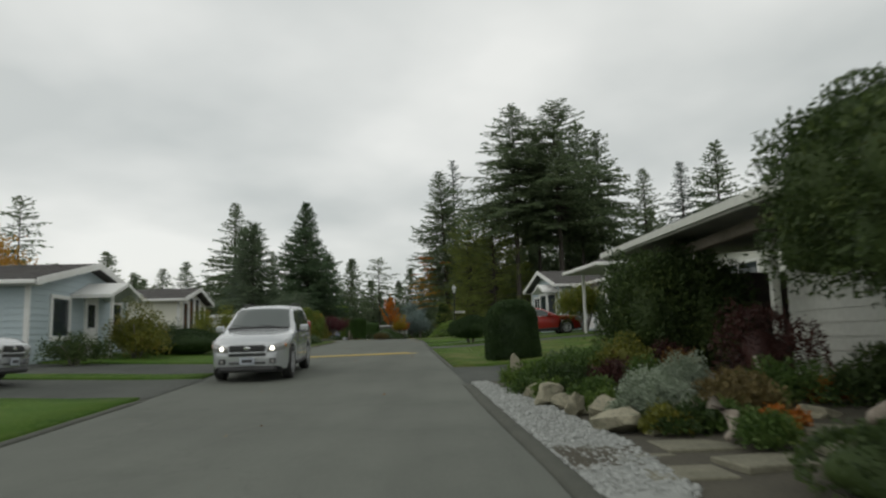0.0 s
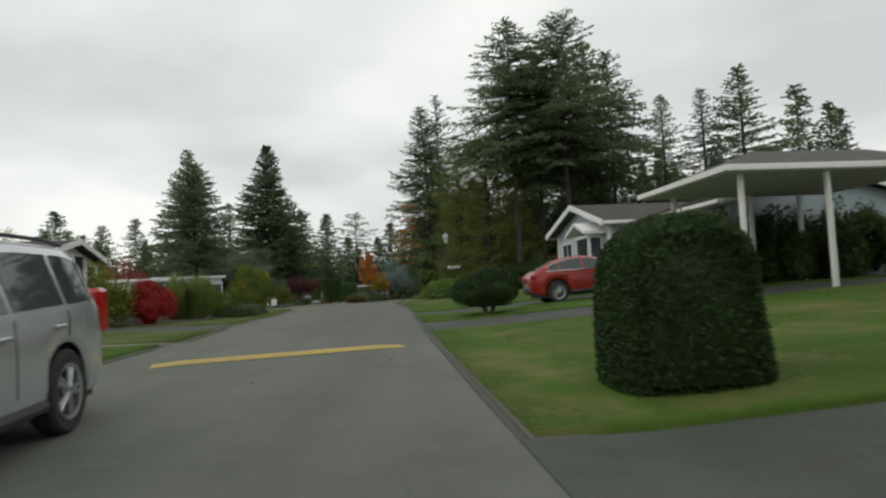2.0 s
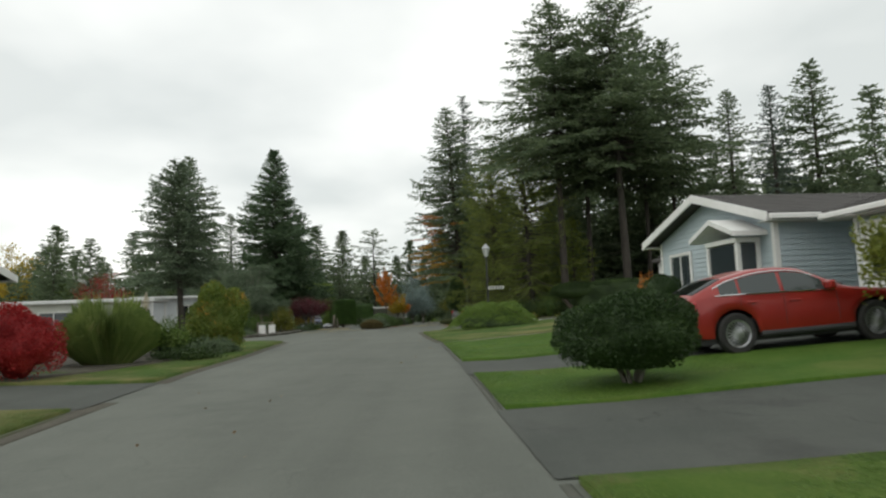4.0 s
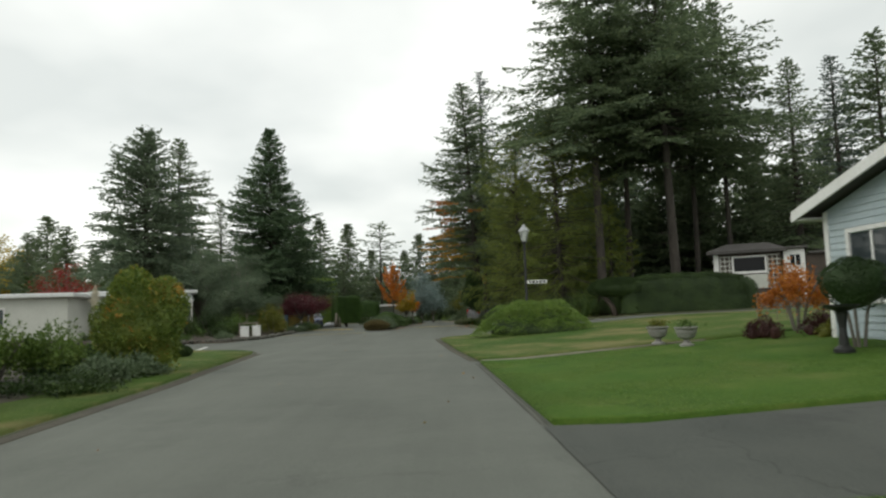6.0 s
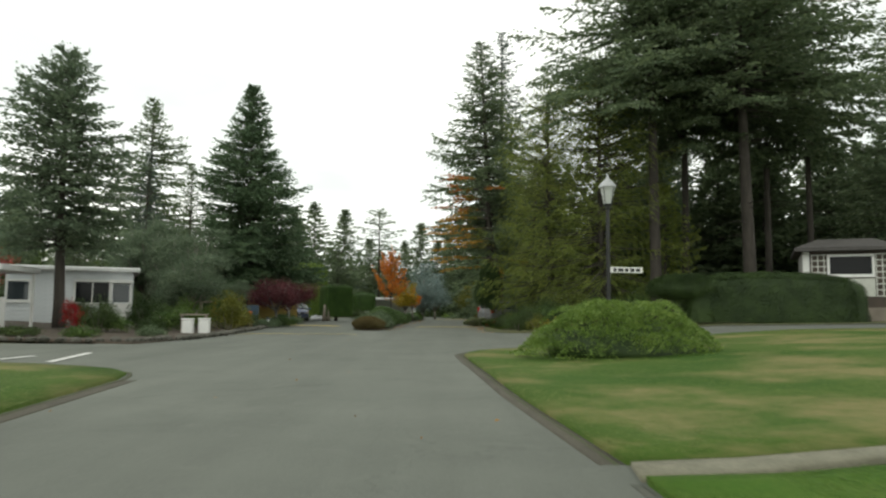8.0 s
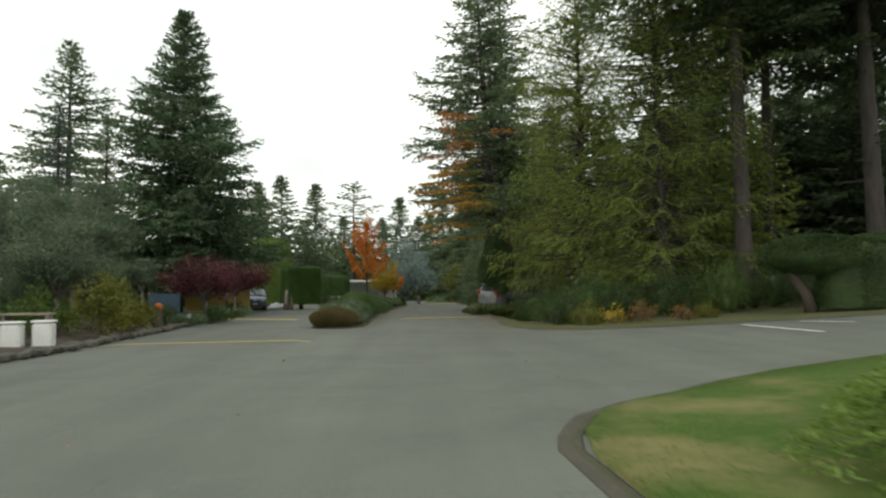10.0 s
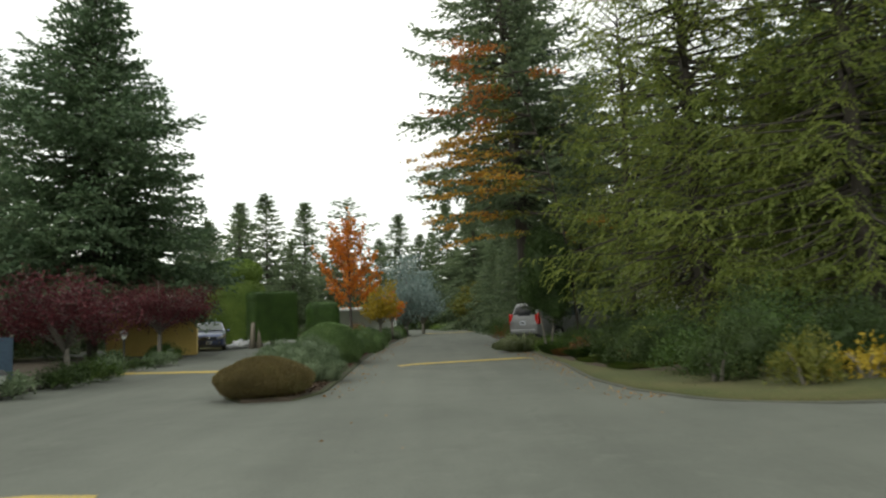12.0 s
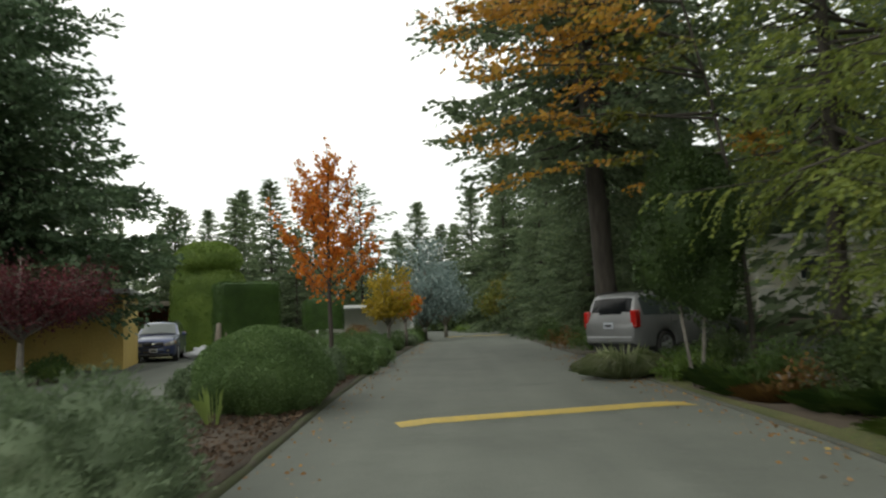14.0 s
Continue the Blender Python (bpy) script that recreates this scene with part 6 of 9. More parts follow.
def car(name, m, paint, label, L=4.6, W=1.82, top=None, belt=None, wheels=(0.88, 3.54), wr=0.35, glass_x=((1.75, 2.55), (2.62, 3.45), (3.52, 4.1)), screen=(1.32, 2.02), rear=(4.12, 4.46), lit=False, plastic_arch=False, rails=True, chrome_line=False, spokes=5, sill=0.30, tail="tall"):
    t = thing(name, m, label, "car")
    top, belt = smooth_knots(top, 0.10), smooth_knots(belt, 0.2)
    half = W / 2
    plan = smooth_knots([(-0.1, 0.70), (0.0, 0.74), (0.12, 0.87), (0.4, 0.95), (0.9, 1.0), (L - 0.9, 1.0), (L - 0.35, 0.95), (L - 0.08, 0.86), (L, 0.78)], 0.10)
    low = smooth_knots([(0, 0.36), (0.3, 0.24), (0.5, sill), (L - 0.5, sill), (L - 0.2, 0.32), (L, 0.42)], 0.1)
    arch_r = wr + 0.065

    def low_edge(x):
        z = low(x)
        for c in wheels:
            d = abs(x - c)
            if d < arch_r:
                z = max(z, wr + math.sqrt(arch_r ** 2 - d ** 2))
        return z

    def section(x, out=0.0):
        w, T, B = half * plan(x), top(x), low_edge(x)
        bl = max(min(belt(x), T - 0.03), B + 0.06)
        wr_ = max(w - 0.33 * max(T - bl, 0) - 0.01, 0.3 * w)
        o = out
        return [(w * 0.955 + o, B), (w * 0.99 + o, B + 0.2 * (bl - B)), (w + o, B + 0.62 * (bl - B)), (w * 0.982 + o, bl), (wr_ + o, T - min(0.07, 0.5 * (T - bl))), (wr_ * 0.9 + o * 0.5, T - 0.018 + o), (wr_ * 0.5, T + 0.002 + o), (0.0, T + 0.008 + o)]

    xs = sorted(set([round(v, 3) for v in np.arange(0, L + 0.001, 0.06)] + [c + s * arch_r * f for c in wheels for s in (-1, 1) for f in (0.35, 0.7, 0.9, 0.98, 1.0)]))
    vs, fs, K = [], [], 8
    for x in xs:
        s = section(x)
        vs += [(x - L / 2, y, z) for y, z in s] + [(x - L / 2, -y, z) for y, z in s[-2::-1]]
    n = 2 * K - 1
    for i in range(len(xs) - 1):
        for k in range(n - 1):
            fs.append((i * n + k, i * n + k + 1, (i + 1) * n + k + 1, (i + 1) * n + k))
    fs.append(tuple(range(n)))
    fs.append(tuple((len(xs) - 1) * n + k for k in reversed(range(n))))
    body = part("body", Build().add(vs, fs), paint, t, smooth=True)
    # dark underside and wheel housings
    part("underbody", Build().box(-L / 2 + 0.25, -half * 0.80, 0.2, L / 2 - 0.25, half * 0.80, 0.62), M_PLASTIC, t)

    def patch(nm, xa, xb, pick, out, material, parent, label=""):
        g = np.linspace(xa, xb, 10)
        pv, pf = [], []
        for x in g:
            row = pick(x, out)
            pv += row
        k = len(row)
        for i in range(len(g) - 1):
            for j in range(k - 1):
                pf.append((i * k + j, i * k + j + 1, (i + 1) * k + j + 1, (i + 1) * k + j))
        return part(nm, Build().add(pv, pf), material, parent, label, smooth=True)

    def side(sgn):
        def pick(x, out):
            s = section(x, out)
            a, b = Vector((s[3][0], s[3][1])), Vector((s[4][0], s[4][1]))
            return [(x - L / 2, sgn * p.x, p.y) for p in (a.lerp(b, f) for f in (0.10, 0.4, 0.7, 0.92))]
        return pick

    def over(x, out):
        s = section(x, out)
        row = [s[4], s[5], s[6], s[7]]
        row = [(x - L / 2, y * 0.96, z) for y, z in row] + [(x - L / 2, -y * 0.96, z) for y, z in row[-2::-1]]
        return row

    for sgn in (1, -1):
        for a, b in glass_x:
            patch("window", a, b, side(sgn), 0.008, M_CARGLASS, body)
        if chrome_line:
            a, b = glass_x[0][0] - 0.2, glass_x[-1][1] + 0.1
            part("window_trim", Build().tube([(x - L / 2, sgn * (section(x)[3][0] + 0.006), section(x)[3][1] + 0.03) for x in np.linspace(a, b, 9)], [0.012] * 9, 6), M_CHROME, body)
            part("window_trim", Build().tube([(x - L / 2, sgn * (section(x)[4][0] + 0.008), section(x)[4][1] - 0.005) for x in np.linspace(a + 0.35, b, 9)], [0.011] * 9, 6), M_CHROME, body)
        # door seams, handles, sill trim
        for x in (glass_x[0][0] - 0.22, glass_x[0][1] + 0.035, glass_x[1][1] + 0.035):
            s = section(x, 0.003)
            part("door_seam", Build().tube([(x - L / 2, sgn * p[0], p[1]) for p in s[1:4]], [0.005] * 3, 4), M_PLASTIC, body)
        for x in (glass_x[0][1] - 0.16, glass_x[1][1] - 0.16):
            s = section(x)
            z = s[3][1] - 0.12
            part("door_handle", Build().box(x - L / 2 - 0.1, sgn * (s[2][0] + 0.012) - 0.016, z - 0.016, x - L / 2 + 0.1, sgn * (s[2][0] + 0.012) + 0.016, z + 0.016, 0.008), paint, body)
        mids = np.linspace(wheels[0] + arch_r + 0.02, wheels[1] - arch_r - 0.02, 6)
        part("sill_trim", Build().tube([(x - L / 2, sgn * (section(x)[0][0] - 0.01), section(x)[0][1] + 0.02) for x in mids], [0.06] * 6, 8), M_PLASTIC, body)
        # wing mirror
        mx = glass_x[0][0] - 0.02
        s = section(mx)
        b = Build().box(mx - L / 2 - 0.09, sgn * (s[3][0] + 0.14) - 0.1, s[3][1] + 0.03, mx - L / 2 + 0.06, sgn * (s[3][0] + 0.14) + 0.1, s[3][1] + 0.19, 0.035)
        mi = part("wing_mirror", b, paint, body)
        part("stalk", Build().tube([(mx - L / 2, sgn * s[3][0] * 0.97, s[3][1] + 0.03), (mx - L / 2, sgn * (s[3][0] + 0.08), s[3][1] + 0.06)], [0.025, 0.025], 6), M_PLASTIC, mi)
        if rails:
            pts = [(x - L / 2, sgn * section(x)[5][0] * 0.98, section(x)[5][1] + 0.05) for x in np.linspace(screen[1] + 0.25, rear[0] - 0.1, 6)]
            part("roof_rail", Build().tube(pts, [0.018] * 6, 6), M_PLASTIC, body)
        # head lamps and tail lamps
        line = [(0.0, half * 0.49), (0.0, half * plan(0.0) * 0.97), (0.10, half * plan(0.10)), (0.24, half * plan(0.24)), (0.36, half * plan(0.36))]
        zl = top(0.06) - 0.235
        pv, pf = [], []
        for i, (x, y) in enumerate(line):
            lift = 0.03 * i
            o = 0.02
            pv += [(x - L / 2 - (o if i < 3 else 0.0), sgn * (y + (o if i > 1 else 0)), zl + lift * 0.8), (x - L / 2 - (o * 1.3 if i < 3 else 0.0), sgn * (y + (o * 1.3 if i > 1 else 0)), zl + 0.075 + lift), (x - L / 2 + 0.03 - (o if i < 3 else 0.0), sgn * (y - 0.02 + (o if i > 1 else 0)), zl + 0.15 + lift), (x - L / 2 + 0.10, sgn * (y - 0.06), zl + 0.15 + lift), (x - L / 2 + 0.10, sgn * (y - 0.06), zl + lift * 0.8)]
        for i in range(4):
            for k in range(5):
                pf.append((i * 5 + k, i * 5 + (k + 1) % 5, (i + 1) * 5 + (k + 1) % 5, (i + 1) * 5 + k))
        pf += [(0, 1, 2, 3, 4), (20, 21, 22, 23, 24)]
        lamp = part("headlamp", Build().add(pv, pf), M_LAMPCLEAR, t, "clear headlamp")
        if lit:
            part("bulb", Build().turned([(0.001, 0.022), (0.028, 0.017), (0.038, 0.0)], 14, pose(-L / 2 - 0.024, sgn * half * 0.62, zl + 0.09, 0, -90, 0)), M_HEADLIGHT, lamp, "lit bulb")
        part("indicator", Build().box(0.17 - L / 2, sgn * half * plan(0.2) - 0.03, zl + 0.10, 0.29 - L / 2, sgn * half * plan(0.2) + 0.024, zl + 0.19, 0.02), M_AMBER, lamp)
        gt = top(0.06) - 0.05
        rec = part("fog_recess", Build().box(-L / 2 - 0.02, sgn * half * 0.62 - 0.085, gt - 0.44, -L / 2 + 0.1, sgn * half * 0.62 + 0.085, gt - 0.30, 0.03), M_PLASTIC, t, "black fog lamp recess")
        part("fog_lamp", Build().turned([(0.001, 0.012), (0.03, 0.01), (0.04, 0.0)], 12, pose(-L / 2 - 0.021, sgn * half * 0.62, gt - 0.38, 0, -90, 0)), M_LAMPCLEAR, rec)
        tz = belt(L - 0.2)
        th = (0.30, 0.16) if tail == "tall" else (0.09, 0.09)
        tl = Build().box(L / 2 - 0.24, sgn * half * 0.80 - 0.10, tz - 0.08 - th[1], L / 2 - 0.005, sgn * half * 0.80 + 0.095, tz - 0.08 + th[0], 0.04)
        part("tail_lamp", tl, M_TAIL, t, "red tail lamp")
    patch("windscreen", screen[0], screen[1], over, 0.008, M_SCREEN, body)
    patch("rear_window", rear[0], rear[1], over, 0.008, M_REARGLASS, body)
    # front face
    fz = top(0.06) - 0.31
    gt = top(0.06) - 0.05
    part("grille", Build().box(-L / 2 - 0.035, -half * 0.45, gt - 0.165, -L / 2 + 0.12, half * 0.45, gt - 0.02, 0.03), M_PLASTIC, t, "dark grille")
    for z in (gt - 0.12, gt - 0.07):
        part("grille_bar", Build().box(-L / 2 - 0.041, -half * 0.43, z, -L / 2 - 0.036, half * 0.43, z + 0.012), M_BLACKMETAL, t)
    part("grille_bar", Build().box(-L / 2 - 0.045, -half * 0.47, gt - 0.205, -L / 2 + 0.1, half * 0.47, gt - 0.168, 0.012), paint, t)
    part("air_slot", Build().box(-L / 2 - 0.025, -half * 0.46, gt - 0.262, -L / 2 + 0.1, half * 0.46, gt - 0.208, 0.012), M_PLASTIC, t)
    part("badge", Build().turned([(0.001, 0.012), (0.05, 0.01), (0.06, 0.0)], 16, pose(-L / 2 - 0.042, 0, gt - 0.09, 0, -90, 0) @ Matrix.Diagonal((0.7, 1.25, 1, 1))), M_CHROME, t)
    part("bumper", Build().box(-L / 2 - 0.035, -half * 0.70, 0.22, -L / 2 + 0.25, half * 0.70, 0.35, 0.05), M_PLASTIC, t, "dark lower bumper")
    part("skid_strip", Build().box(-L / 2 - 0.03, -half * 0.45, 0.40, -L / 2 + 0.1, half * 0.45, 0.44, 0.01), M_PLASTIC, t)
    cz = top(screen[0])
    part("scuttle", Build().tube([(screen[0] - 0.03 - L / 2, y * half * 0.8, cz + 0.012 - 0.02 * y * y) for y in (-1, -0.5, 0, 0.5, 1)], [0.022] * 5, 6), M_PLASTIC, body)
    for y0 in (-0.35, 0.35):
        part("wiper", Build().tube([(screen[0] - 0.02 - L / 2, y0 * half - 0.1, cz + 0.025), (screen[0] + 0.06 - L / 2, y0 * half + 0.34, cz + 0.075)], [0.009, 0.007], 5), M_PLASTIC, body)
    for end in (-1, 1):
        x = end * (L / 2 + (0.045 if end < 0 else 0.012))
        z = gt - 0.36 if end < 0 else (0.62 if tail == "low" else 0.86)
        pl = part("number_plate", Build().box(x - 0.008, -0.16, z - 0.08, x + 0.008, 0.16, z + 0.08, 0.004), M_PLATE, t, "pale number plate with a dark bar")
        part("bar", Build().box(x - 0.012, -0.11, z - 0.035, x + 0.012, 0.11, z + 0.03), M_BAR, pl)
    part("bumper", Build().box(L / 2 - 0.24, -half * 0.80, 0.40, L / 2 + 0.035, half * 0.80, 0.60, 0.05), M_PLASTIC if tail == "low" else paint, t, "rear bumper")
    # wheels
    tyre = Build()
    prof = [(wr * 0.64, -0.10), (wr * 0.92, -0.11), (wr, -0.075), (wr, 0.075), (wr * 0.92, 0.11), (wr * 0.64, 0.10)]
    tyre.turned(prof + [prof[0]], 28, None, False)
    tyre_me = tyre.mesh("tyre", M_TYRE, False)
    rim = Build().turned([(wr * 0.66, -0.02), (wr * 0.67, 0.108), (wr * 0.60, 0.10), (wr * 0.58, 0.0)], 24, None, False)
    for k in range(spokes):
        for off in (-0.10, 0.10):
            a = 2 * math.pi * k / spokes + off
            rim.tube([(0.03 * math.cos(a), 0.03 * math.sin(a), 0.085), (wr * 0.62 * math.cos(a + off * 0.6), wr * 0.62 * math.sin(a + off * 0.6), 0.075)], [0.030 if spokes < 8 else 0.013, 0.022 if spokes < 8 else 0.010], 6)
    rim.turned([(0.001, 0.10), (0.06, 0.095), (0.07, 0.06)], 14)
    rim_me = rim.mesh("rim", M_RIM, False)
    disc_me = Build().turned([(wr * 0.55, -0.05), (wr * 0.55, -0.03)], 18).mesh("brake_disc", M_PLASTIC)
    for c in wheels:
        for sgn in (1, -1):
            w = part("wheel", tyre_me, None, t, "black rubber tyre", m=pose(c - L / 2, sgn * (half - 0.125), wr, -90 * sgn, 0, 0))
            part("rim", rim_me, None, w)
            part("brake_disc", disc_me, None, w)
    return t


SUV_TOP = [(0, 0.80), (0.05, 0.90), (0.3, 0.99), (1.15, 1.10), (1.32, 1.14), (2.02, 1.60), (2.35, 1.665), (3.0, 1.685), (3.8, 1.66), (4.12, 1.61), (4.46, 1.16), (4.56, 1.02), (4.6, 0.8)]
SUV_BELT = [(0, 0.66), (0.3, 0.84), (1.2, 1.0), (4.2, 1.09), (4.6, 0.95)]
XO_TOP = [(0, 0.72), (0.06, 0.82), (0.3, 0.90), (1.2, 1.0), (1.40, 1.04), (2.2, 1.42), (2.6, 1.475), (3.1, 1.465), (3.7, 1.36), (4.3, 1.10), (4.42, 1.06), (4.5, 0.8)]
XO_BELT = [(0, 0.60), (0.3, 0.78), (1.3, 0.94), (4.0, 1.02), (4.5, 0.95)]
VAN_TOP = [(0, 0.78), (0.06, 0.88), (0.3, 0.96), (1.0, 1.10), (1.15, 1.15), (2.05, 1.62), (2.4, 1.70), (3.2, 1.74), (4.5, 1.72), (4.85, 1.66), (5.02, 1.14), (5.08, 1.02), (5.1, 0.8)]
VAN_BELT = [(0, 0.66), (0.3, 0.82), (1.2, 1.0), (4.9, 1.06), (5.1, 0.95)]
car("suv", pose(-4.48, 17.9, 0.58, 0.0, -2.5, 90 + 3.5), M_SILVER, "silver compact SUV with lit headlamps on the street", W=1.76, wr=0.365, wheels=(0.86, 3.50), top=SUV_TOP, belt=SUV_BELT, lit=True)
car("crossover", pose(4.72, 35.6, 1.335, 0, 3.1, 183) @ Matrix.Diagonal((0.90, 0.95, 0.96, 1)), M_RED, "red coupe-like crossover parked in a driveway", L=4.5, W=1.84, top=XO_TOP, belt=XO_BELT, wheels=(0.90, 3.60), wr=0.36, glass_x=((1.85, 2.62), (2.69, 3.45), (3.5, 3.85)), screen=(1.42, 2.15), rear=(3.72, 4.30), rails=False, chrome_line=True, spokes=10, tail="low")
car("blue_suv", on_land(-17.15, 108.4, 105, 0.012), M_NAVY, "dark blue compact SUV parked beside a shed", top=SUV_TOP, belt=SUV_BELT)
car("minivan", pose(1.95, 97.0, land1(0.6, 96.4) + 0.12, 0, 0, -144), M_GREYCAR, "silver minivan parked under dark trees", L=5.1, W=1.98, top=VAN_TOP, belt=VAN_BELT, wheels=(0.95, 4.0), wr=0.34, glass_x=((1.7, 2.6), (2.68, 3.75), (3.83, 4.78)), screen=(1.2, 2.08), rear=(4.86, 5.02), rails=True)
car("grey_suv", on_land(-11.5, 15.0, 184, 0.012), M_SILVER, "silver SUV parked on a driveway", top=SUV_TOP, belt=SUV_BELT)

# ---- trees ----
F_A = conifer_meshes(28, 8.4, 11, base=0.5, leafm=L_FIR, leaf=0.33, shape=0.72, skirt=0.9, per_m=15, droop=0.34, ragged=0.5, trunk_r=0.31, bare=16, twig=1.0, wide=0.42)
F_B = conifer_meshes(28, 8.0, 12, base=0.45, leafm=L_FIR, leaf=0.33, shape=0.62, skirt=0.85, per_m=15, droop=0.24, lift=0.7, ragged=0.5, trunk_r=0.31, bare=14, twig=0.95, wide=0.42)
F_C = conifer_meshes(19, 6.9, 13, base=0.16, leafm=L_SPRUCE, leaf=0.30, shape=0.92, per_m=33, droop=0.22, lift=0.7, ragged=0.2, step=0.32, tip=0.5, twig=1.15, wide=0.42, trunk_r=0.2)
F_D = conifer_meshes(22, 8.4, 14, base=0.1, leafm=L_FIR, leaf=0.42, shape=0.85, per_m=10.5, droop=0.24, ragged=0.4, step=0.4, twig=1.3, wide=0.4)
F_E = conifer_meshes(12.4, 4.0, 15, base=0.3, leafm=L_PINE, leaf=0.24, shape=0.62, skirt=0.8, per_m=30, droop=0.02, lift=0.9, ragged=0.35, step=0.26, twig=1.1, wide=0.42, trunk_r=0.24)
F_F = conifer_meshes(24, 5.8, 16, base=0.12, leafm=L_FIRBLUE, leaf=0.32, shape=0.78, per_m=11, droop=0.32, ragged=0.42, step=0.4, twig=1.3, wide=0.4)
F_G = conifer_meshes(20, 6.0, 17, base=0.1, leafm=L_FIR, leaf=0.31, shape=0.85, per_m=12, droop=0.25, ragged=0.4, step=0.4, twig=1.3, wide=0.4)
C_A = conifer_meshes(14.0, 5.0, 21, base=0.08, leafm=L_CEDAR, leaf=0.105, wide=0.44, shape=0.45, skirt=0.6, per_m=27, droop=0.42, lift=0.8, tip=0.55, twig=0.95, hang=0.6, ragged=0.6, step=0.24, inner=0.2, bough=0.55, trunk_r=0.2)
C_B = conifer_meshes(12.5, 4.4, 22, base=0.3, leafm=L_CEDAR, leaf=0.105, wide=0.44, shape=0.55, skirt=0.8, per_m=15, droop=0.42, lift=0.8, tip=0.55, twig=0.95, hang=0.6, ragged=0.6, step=0.24, inner=0.2, bough=0.65, trunk_r=0.18)
C_L = conifer_meshes(13.0, 4.4, 28, base=0.08, leafm=L_CEDAR, leaf=0.32, wide=0.5, shape=0.55, skirt=0.8, per_m=14, droop=0.36, lift=0.8, tip=0.5, twig=1.0, hang=0.42, ragged=0.55, step=0.34, inner=0.2, bough=0.6, trunk_r=0.18)
F_I = conifer_meshes(24.5, 7.6, 23, base=0.27, leafm=L_FIR, leaf=0.32, shape=0.8, skirt=0.8, per_m=14, droop=0.30, tip=0.6, ragged=0.5, step=0.30, hang=0.25, trunk_r=0.36, lean=-0.05, twig=1.2, wide=0.4)
F_H = conifer_meshes(27, 6.2, 30, base=0.36, leafm=L_FIRBLUE, leaf=0.34, shape=0.9, per_m=9, droop=0.28, tip=0.5, ragged=0.5, step=0.38, trunk_r=0.26, bough=0.4, twig=1.2)
F_J = conifer_meshes(10, 3.6, 27, base=0.04, leafm=L_FIR, leaf=0.36, shape=0.7, per_m=24, droop=0.25, ragged=0.35, step=0.34, twig=1.2, wide=0.4, trunk_r=0.13)
FAR_A = conifer_meshes(20, 6.0, 24, base=0.1, leafm=L_FIR, leaf=0.64, wide=0.38, shape=0.85, per_m=8, droop=0.25, ragged=0.4, step=0.65, twig=1.5, trunk_r=0.17)
FAR_B = conifer_meshes(22, 8.0, 25, base=0.1, leafm=L_FIR, leaf=0.64, wide=0.38, shape=0.8, per_m=8, droop=0.3, ragged=0.45, step=0.65, twig=1.5, trunk_r=0.17)
FAR_C = conifer_meshes(24, 5.8, 26, base=0.12, leafm=L_FIRBLUE, leaf=0.64, wide=0.38, shape=0.8, per_m=8, droop=0.35, ragged=0.45, step=0.65, twig=1.5, trunk_r=0.17)
FAR_E = conifer_meshes(20, 6.6, 29, base=0.03, leafm=L_FIR, leaf=0.65, wide=0.38, shape=0.95, per_m=10, droop=0.22, ragged=0.45, step=0.6, twig=1.5, trunk_r=0.17)
FAR_D = conifer_meshes(18, 5.0, 18, base=0.3, leafm=L_FIR, leaf=0.6, wide=0.32, shape=0.5, per_m=6.5, droop=0.1, ragged=0.6, step=0.6, bough=0.4, twig=1.4, trunk_r=0.16)
F_W = conifer_meshes(26, 7.0, 31, base=0.42, leafm=L_FIR, leaf=0.55, wide=0.38, shape=0.65, skirt=0.8, per_m=9, droop=0.3, ragged=0.45, step=0.5, twig=1.3, trunk_r=0.28, bare=12)
G_RIGHT = "tall firs of the wood"
conifer("fir_tree", 8.5, 79.8, F_A, "very tall dark fir with bare lower trunk", 0.945, 0, G_RIGHT, wide=1.12)
conifer("fir_tree", 13.6, 79.6, F_B, "very tall broad-topped fir in the wood", 0.94, 90, G_RIGHT, wide=1.25)
conifer("fir_tree", 16.9, 84.8, F_W, "very tall dark fir in the wood", 0.97, 140, G_RIGHT, wide=0.85)
conifer("fir_tree", 11.5, 84.0, F_B, "tall dark fir crowding its neighbours", 0.86, 200, G_RIGHT)
conifer("fir_tree", 19.2, 84.0, F_W, "tall dark fir at the wood's edge", 0.92, 30, G_RIGHT, wide=0.85)
conifer("fir_tree", 24.5, 84, F_G, "slim fir at the wood's edge", 0.95, 60, G_RIGHT)
conifer("fir_tree", 31.3, 90, F_F, "slim greyish fir at the wood's edge", 0.88, 60, G_RIGHT)
conifer("fir_tree", 37.2, 94, F_D, "broad fir at the wood's edge", 1.12, 20, G_RIGHT)
conifer("fir_tree", 48.6, 102, FAR_B, "broad fir beyond the houses", 1.1, 120, G_RIGHT)
conifer("fir_tree", 54, 104, FAR_A, "fir beyond the houses", 1.1, 220, G_RIGHT)
conifer("fir_tree", 0.75, 99.0, F_I, "tall see-through fir overhanging the street", 0.97, 0, G_RIGHT)
conifer("fir_tree", 1.6, 103.0, F_H, "thin see-through fir with a bare spire", 0.98, 40, G_RIGHT)
conifer("fir_tree", 6.6, 109.5, FAR_E, "dark fir behind the cedars", 0.8, 30, G_RIGHT)
conifer("fir_tree", 4.8, 106, F_G, "dark fir beside the street", 0.62, 10, G_RIGHT, wide=0.8)
